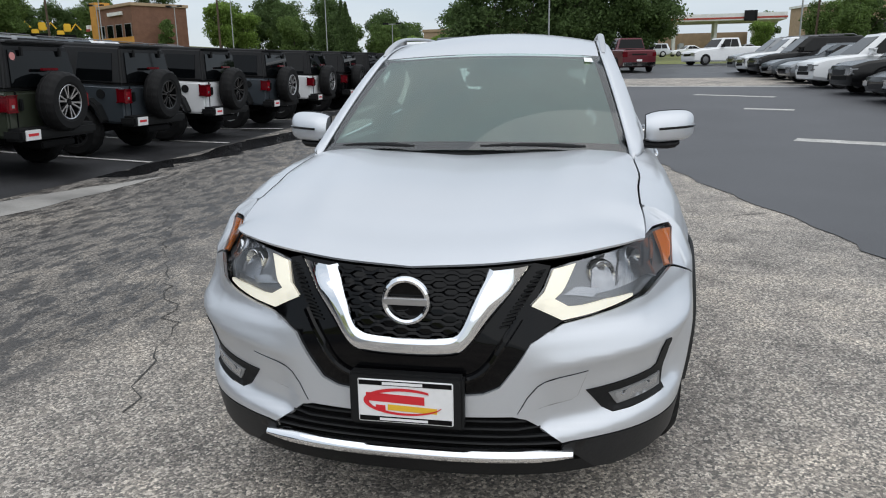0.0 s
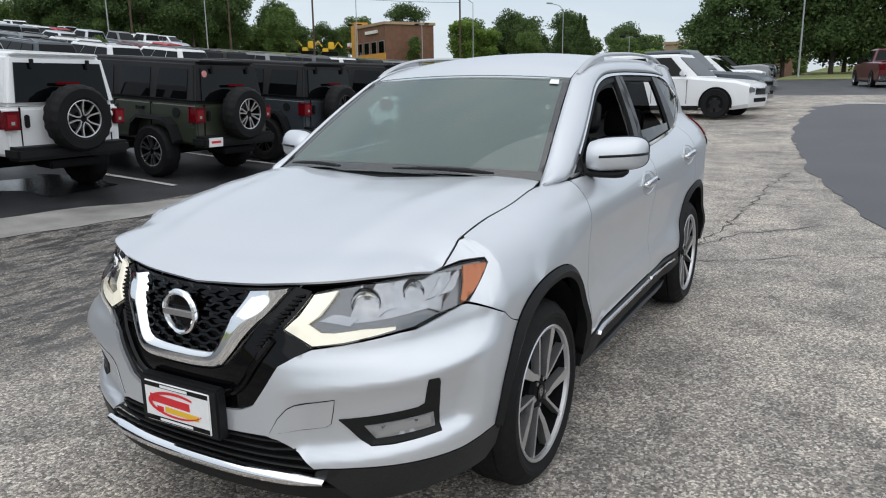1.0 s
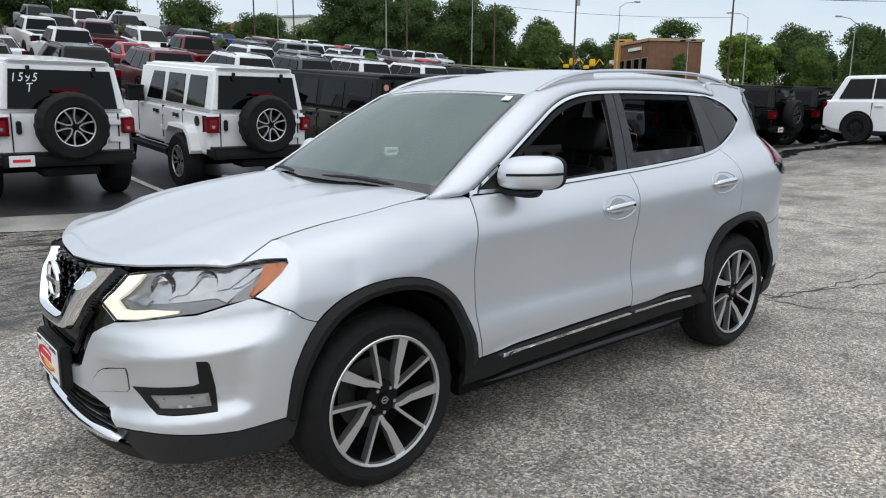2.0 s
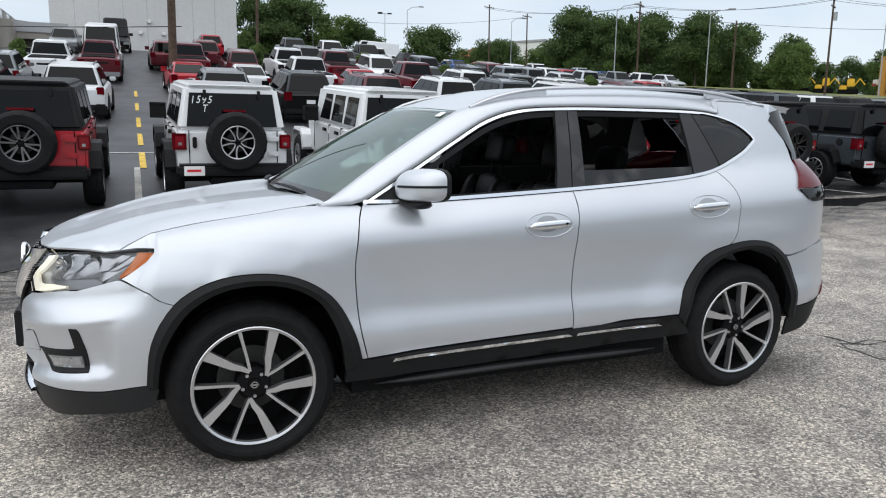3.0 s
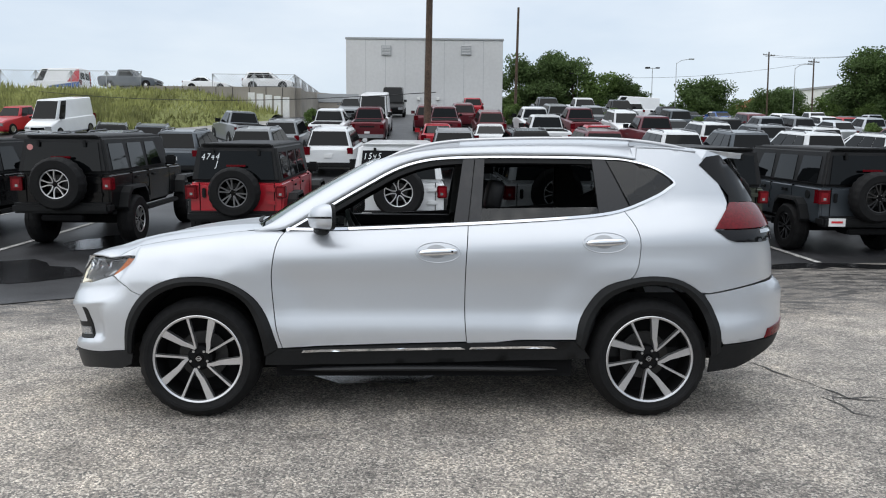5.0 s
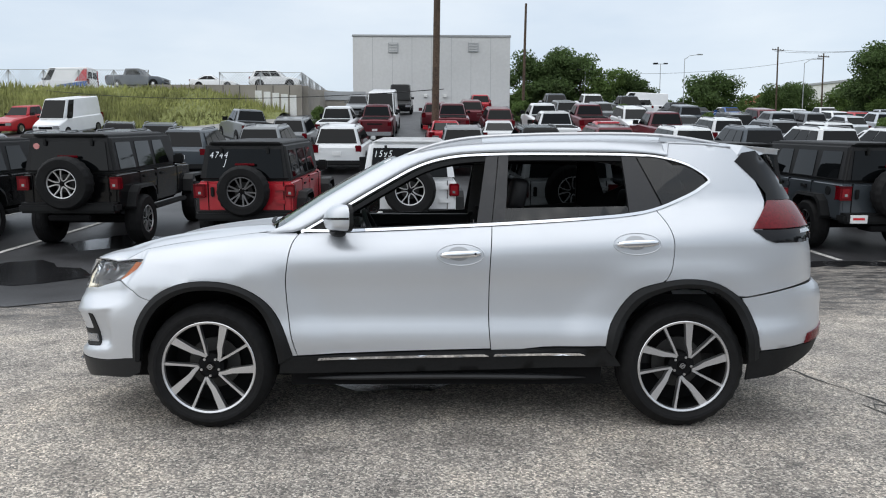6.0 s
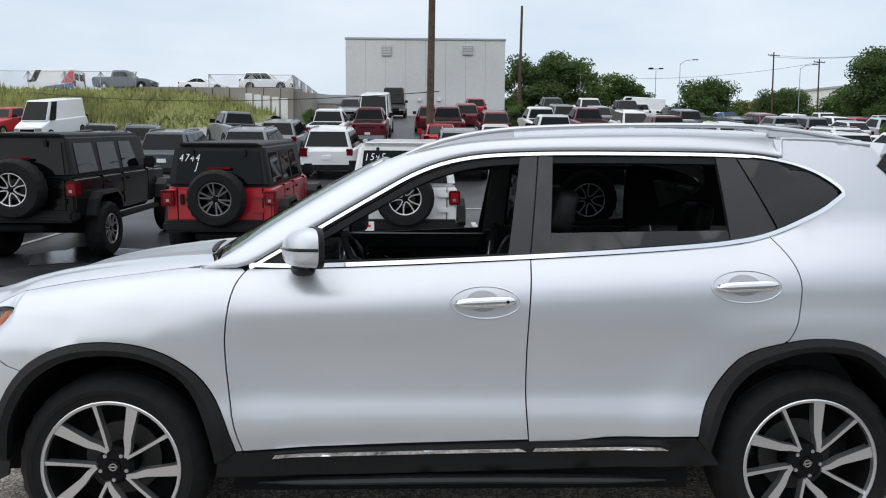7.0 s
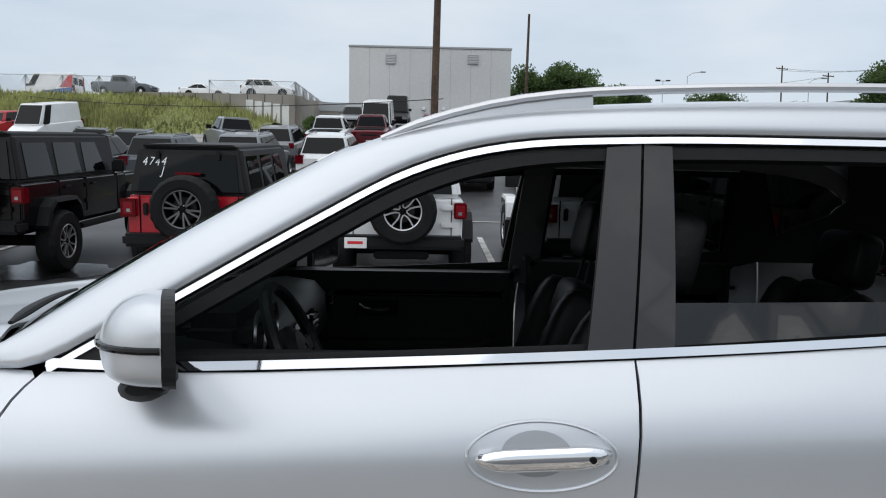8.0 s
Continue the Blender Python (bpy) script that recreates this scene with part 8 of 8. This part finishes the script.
protos = [tree_proto(1, 10, 4.6, LEAF[0], leaves=8000), tree_proto(2, 9, 4.2, LEAF[1], leaves=7600), tree_proto(3, 8.5, 3.2, LEAF[2], leaves=5400), tree_proto(4, 11, 2.9, LEAF[0], True, leaves=6000), tree_proto(5, 11, 5.2, LEAF[0], leaves=9500), tree_proto(6, 6.5, 2.6, LEAF[1], leaves=4200)]
used = set()


def plant(k, x, y, s=1.0, dz=0.0):
    m = Matrix.Translation((x, y, gz(x, min(y, 180)) + dz)) @ Matrix.Rotation(x * 7.3 + y, 4, "Z") @ Matrix.Scale(s, 4)
    if k not in used:
        used.add(k)
        protos[k].matrix_world = m
    else:
        o = copy_thing(protos[k], m)
        o.matrix_basis = m


rnd = random.Random(21)
# behind the grey building, along the road to the north-west, round the restaurant, by the fuel station
for k, x, y, s in ((0, -108, 16, 1.25), (4, -107, 20, 1.2), (0, -107, 24, 1.25), (1, -105, 27.5, 1.2), (0, -104, 31, 0.95), (0, -140, 54, 1.45), (4, -142, 59, 1.4), (1, -138, 64, 1.25), (5, -150, 46, 1.2),
                   (4, -92, 60, 1.2), (0, -93, 65, 1.25), (4, -87, 63, 1.05), (0, -84, 68, 1.1), (4, -80, 73, 1.1), (0, -78, 78, 1.05), (4, -90, 72, 1.2), (1, -74, 84, 0.95), (3, -86, 66, 1.0), (3, -96, 62, 1.05), (0, -97, 68, 1.15), (4, -100, 76, 1.1), (0, -93, 82, 1.15), (4, -88, 88, 1.1), (1, -84, 96, 1.0), (0, -110, 88, 1.2), (4, -104, 98, 1.2), (0, -94, 106, 1.2), (1, -84, 118, 1.1), (4, -78, 126, 1.15),
                   (2, -58, 112, 1.15), (2, -55, 115, 1.0), (1, -62, 122, 1.1), (0, -50, 122, 1.05), (1, -47, 116, 0.95), (3, -41, 114, 0.9), (3, -37, 113, 0.95), (3, -39, 117, 1.0), (1, -32, 116, 0.95), (2, -27, 113, 0.8), (2, -21, 112, 0.85), (1, -30, 130, 1.1), (0, -58, 132, 1.2), (4, -48, 138, 1.2), (0, -38, 140, 1.2), (1, -22, 138, 1.1), (4, -12, 140, 1.1),
                   (4, -10, 82, 1.15), (0, -5.5, 84, 1.2), (4, -1, 85, 1.2), (0, 3.5, 86, 1.15), (4, 7.5, 88, 1.05), (0, -14, 90, 1.05), (4, 0, 95, 1.2),
                   (1, 33, 100, 0.95), (0, 36, 103, 0.9), (1, 46, 112, 0.9), (2, 25, 112, 0.7), (5, 29, 128, 1.1), (1, 40, 136, 1.1), (0, 14, 140, 1.1), (1, 4, 142, 1.2), (4, 52, 140, 1.1), (5, -69, -25, 0.5), (1, -72, 108, 0.85), (5, -63, 104, 0.7)):
    plant(k, x, y, s * (0.86 if x < -70 else 0.92), 0.0)
for k in range(26):
    plant(rnd.choice((0, 4, 1)), -118 - rnd.uniform(0, 18), 62 + k * 4.0, rnd.uniform(0.8, 1.1))
# undergrowth below the tree lines
for k in range(30):
    plant(5, -82 - rnd.uniform(0, 12) - 0.2 * k, 59 + k * 1.5, rnd.uniform(0.55, 0.85), -0.6)
for k in range(12):
    plant(5, -104 - rnd.uniform(0, 4), 12 + k * 2.2, rnd.uniform(0.6, 0.9), -0.6)
for k in range(14):
    plant(rnd.choice((1, 5, 0)), -62 + k * 4.2, 124 + rnd.uniform(-3, 8), rnd.uniform(0.7, 1.0), -0.5)
# weeds between the rows
for x, y in ((-46, -6.5), (-52, 8), (-47, 21), (-46, 24.5), (-48, 15), (-54, 27), (-64, 34), (-60, 9.5), (-46, 33)):
    plant(5, x, y, rnd.uniform(0.22, 0.34), -0.4)


# ---- poles and wires
def light_pole(x, y, hgt, heads=2, yaw=0.0, z=None):
    p = tagged(new("street_lamp"), "tall galvanised lamp post", "lamp post", "lamp posts")
    bm = bmesh.new()
    cyl(bm, (0, 0, -0.5), (0, 0, hgt), 0.085, 0.05, 8)
    part("post", bm, GALV, p)
    if heads == 1:
        tube("arm", [(0, 0, hgt - 0.1), (0.8, 0, hgt + 0.45), (2.2, 0, hgt + 0.65)], 0.05, GALV, p, seg=5)
        blk("lamp_head", GALV, p, [(2.0, 2.9, -0.16, 0.16, hgt + 0.56, hgt + 0.74)], bevel=0.05)
    else:
        for s in (-1, 1):
            blk("arm", GALV, p, [(0, s * 0.7, -0.04, 0.04, hgt - 0.12, hgt - 0.04)])
            blk("lamp_head", PLASTIC, p, [(s * 0.5, s * 1.15, -0.2, 0.2, hgt - 0.1, hgt + 0.08)], bevel=0.03)
    p.matrix_world = pose(x, y, gz(x, min(y, 180)) if z is None else z, 0, 0, yaw)


def utility_pole(x, y, hgt, lean=0.0, arms=1, r=0.17, yaw=0.0, trans=False):
    p = tagged(new("utility_pole"), "dark weathered wooden utility pole", "pole", "utility poles")
    bm = bmesh.new()
    cyl(bm, (0, 0, -0.6), (0, math.tan(math.radians(lean)) * hgt, hgt), r, r * 0.7, 10)
    part("pole", bm, WOOD, p)
    for k in range(arms):
        z = hgt - 0.5 - k * 1.0
        o = math.tan(math.radians(lean)) * z
        blk("cross_arm", WOOD, p, [(-0.06, 0.06, o - 1.2, o + 1.2, z - 0.06, z + 0.06)])
        for q in (-1.1, -0.5, 0.5, 1.1):
            blk("insulator", GALV, p, [(-0.04, 0.04, o + q - 0.04, o + q + 0.04, z + 0.06, z + 0.2)])
    if trans:
        bm = bmesh.new()
        cyl(bm, (0.35, 0, hgt - 3.2), (0.35, 0, hgt - 2.2), 0.25, seg=12)
        part("transformer", bm, GALV, p)
    p.matrix_world = pose(x, y, gz(x, min(y, 180)), 0, 0, yaw)


utility_pole(-36, 1.5, 16, 0.85, 0, 0.21)
utility_pole(-61, 9.5, 9.6, 1.0, 0, 0.14)
for x, y, h, a, yw, tr in ((-115, 57.7, 14, 1, 20, False), (-115, 65.2, 13, 1, 20, False), (-80, 63, 11, 2, 30, False), (-66, 82, 12.5, 2, 30, True), (-74, 74, 9, 0, 30, False), (-48, 92, 13, 1, 40, False), (-10, 98, 13, 1, 60, False), (30, 104, 13, 1, 80, False), (46, 96, 12, 1, 80, False)):
    utility_pole(x, y, h, rnd.uniform(-1, 1), a, 0.15, yw, tr)
for x, y, h, n, yw in ((-115, 30.5, 9, 2, 90), (-115, 33.7, 7, 2, 90), (-116, 36, 8, 2, 90), (-115, 38.5, 11, 2, 90), (-115, 42.4, 12, 1, 90), (-115, 62, 11.5, 1, 90), (-114, 77, 11, 1, -90), (-104, 24, 8, 2, 90), (-74, 55, 9, 1, 50), (-70, 66, 9, 1, 50), (-60, 84, 9.5, 1, 60), (-50, 100, 10, 1, -150), (-66, 92, 5, 2, 0), (-35, 98, 10, 1, -120), (-56, 95, 6, 2, 0), (-24, 92, 6, 2, 0), (-3, 70, 11, 0, 0), (26, 96, 10, 1, 160), (24, 88, 7, 2, 0)):
    light_pole(x, y, h, n, yw)


def wire(a, b, sag):
    A, B = Vector(a), Vector(b)
    pts = [A.lerp(B, t) - Vector((0, 0, 4 * sag * t * (1 - t))) for t in np.linspace(0, 1, 13)]
    return tagged(tube("overhead_wire", pts, 0.022, PLASTIC, None, seg=4), "thin black overhead wire", "wire", "overhead wires")


top = lambda x, y, h: (x, y, gz(x, min(y, 180)) + h)
chain = [(-115, 57.7, 13.4), (-80, 63, 10.4), (-66, 82, 11.9), (-48, 92, 12.4), (-10, 98, 12.4), (30, 104, 12.4), (46, 96, 11.5)]
for o in (-1.0, 1.0):
    for (x0, y0, h0), (x1, y1, h1) in zip(chain, chain[1:]):
        wire((x0 + o * 0.5, y0 + o * 0.5, top(x0, y0, h0)[2]), (x1 + o * 0.5, y1 + o * 0.5, top(x1, y1, h1)[2]), 0.9)
wire(top(-80, 63, 9.5), top(-48, 92, 9.5), 1.0)
wire(top(-115, 65.2, 12.5), top(-115, 20, 9), 1.5)
wire((-60, -32, TOP - 0.6), (-36, 2.0, gz(-36, 2) + 3.0), 0.6)
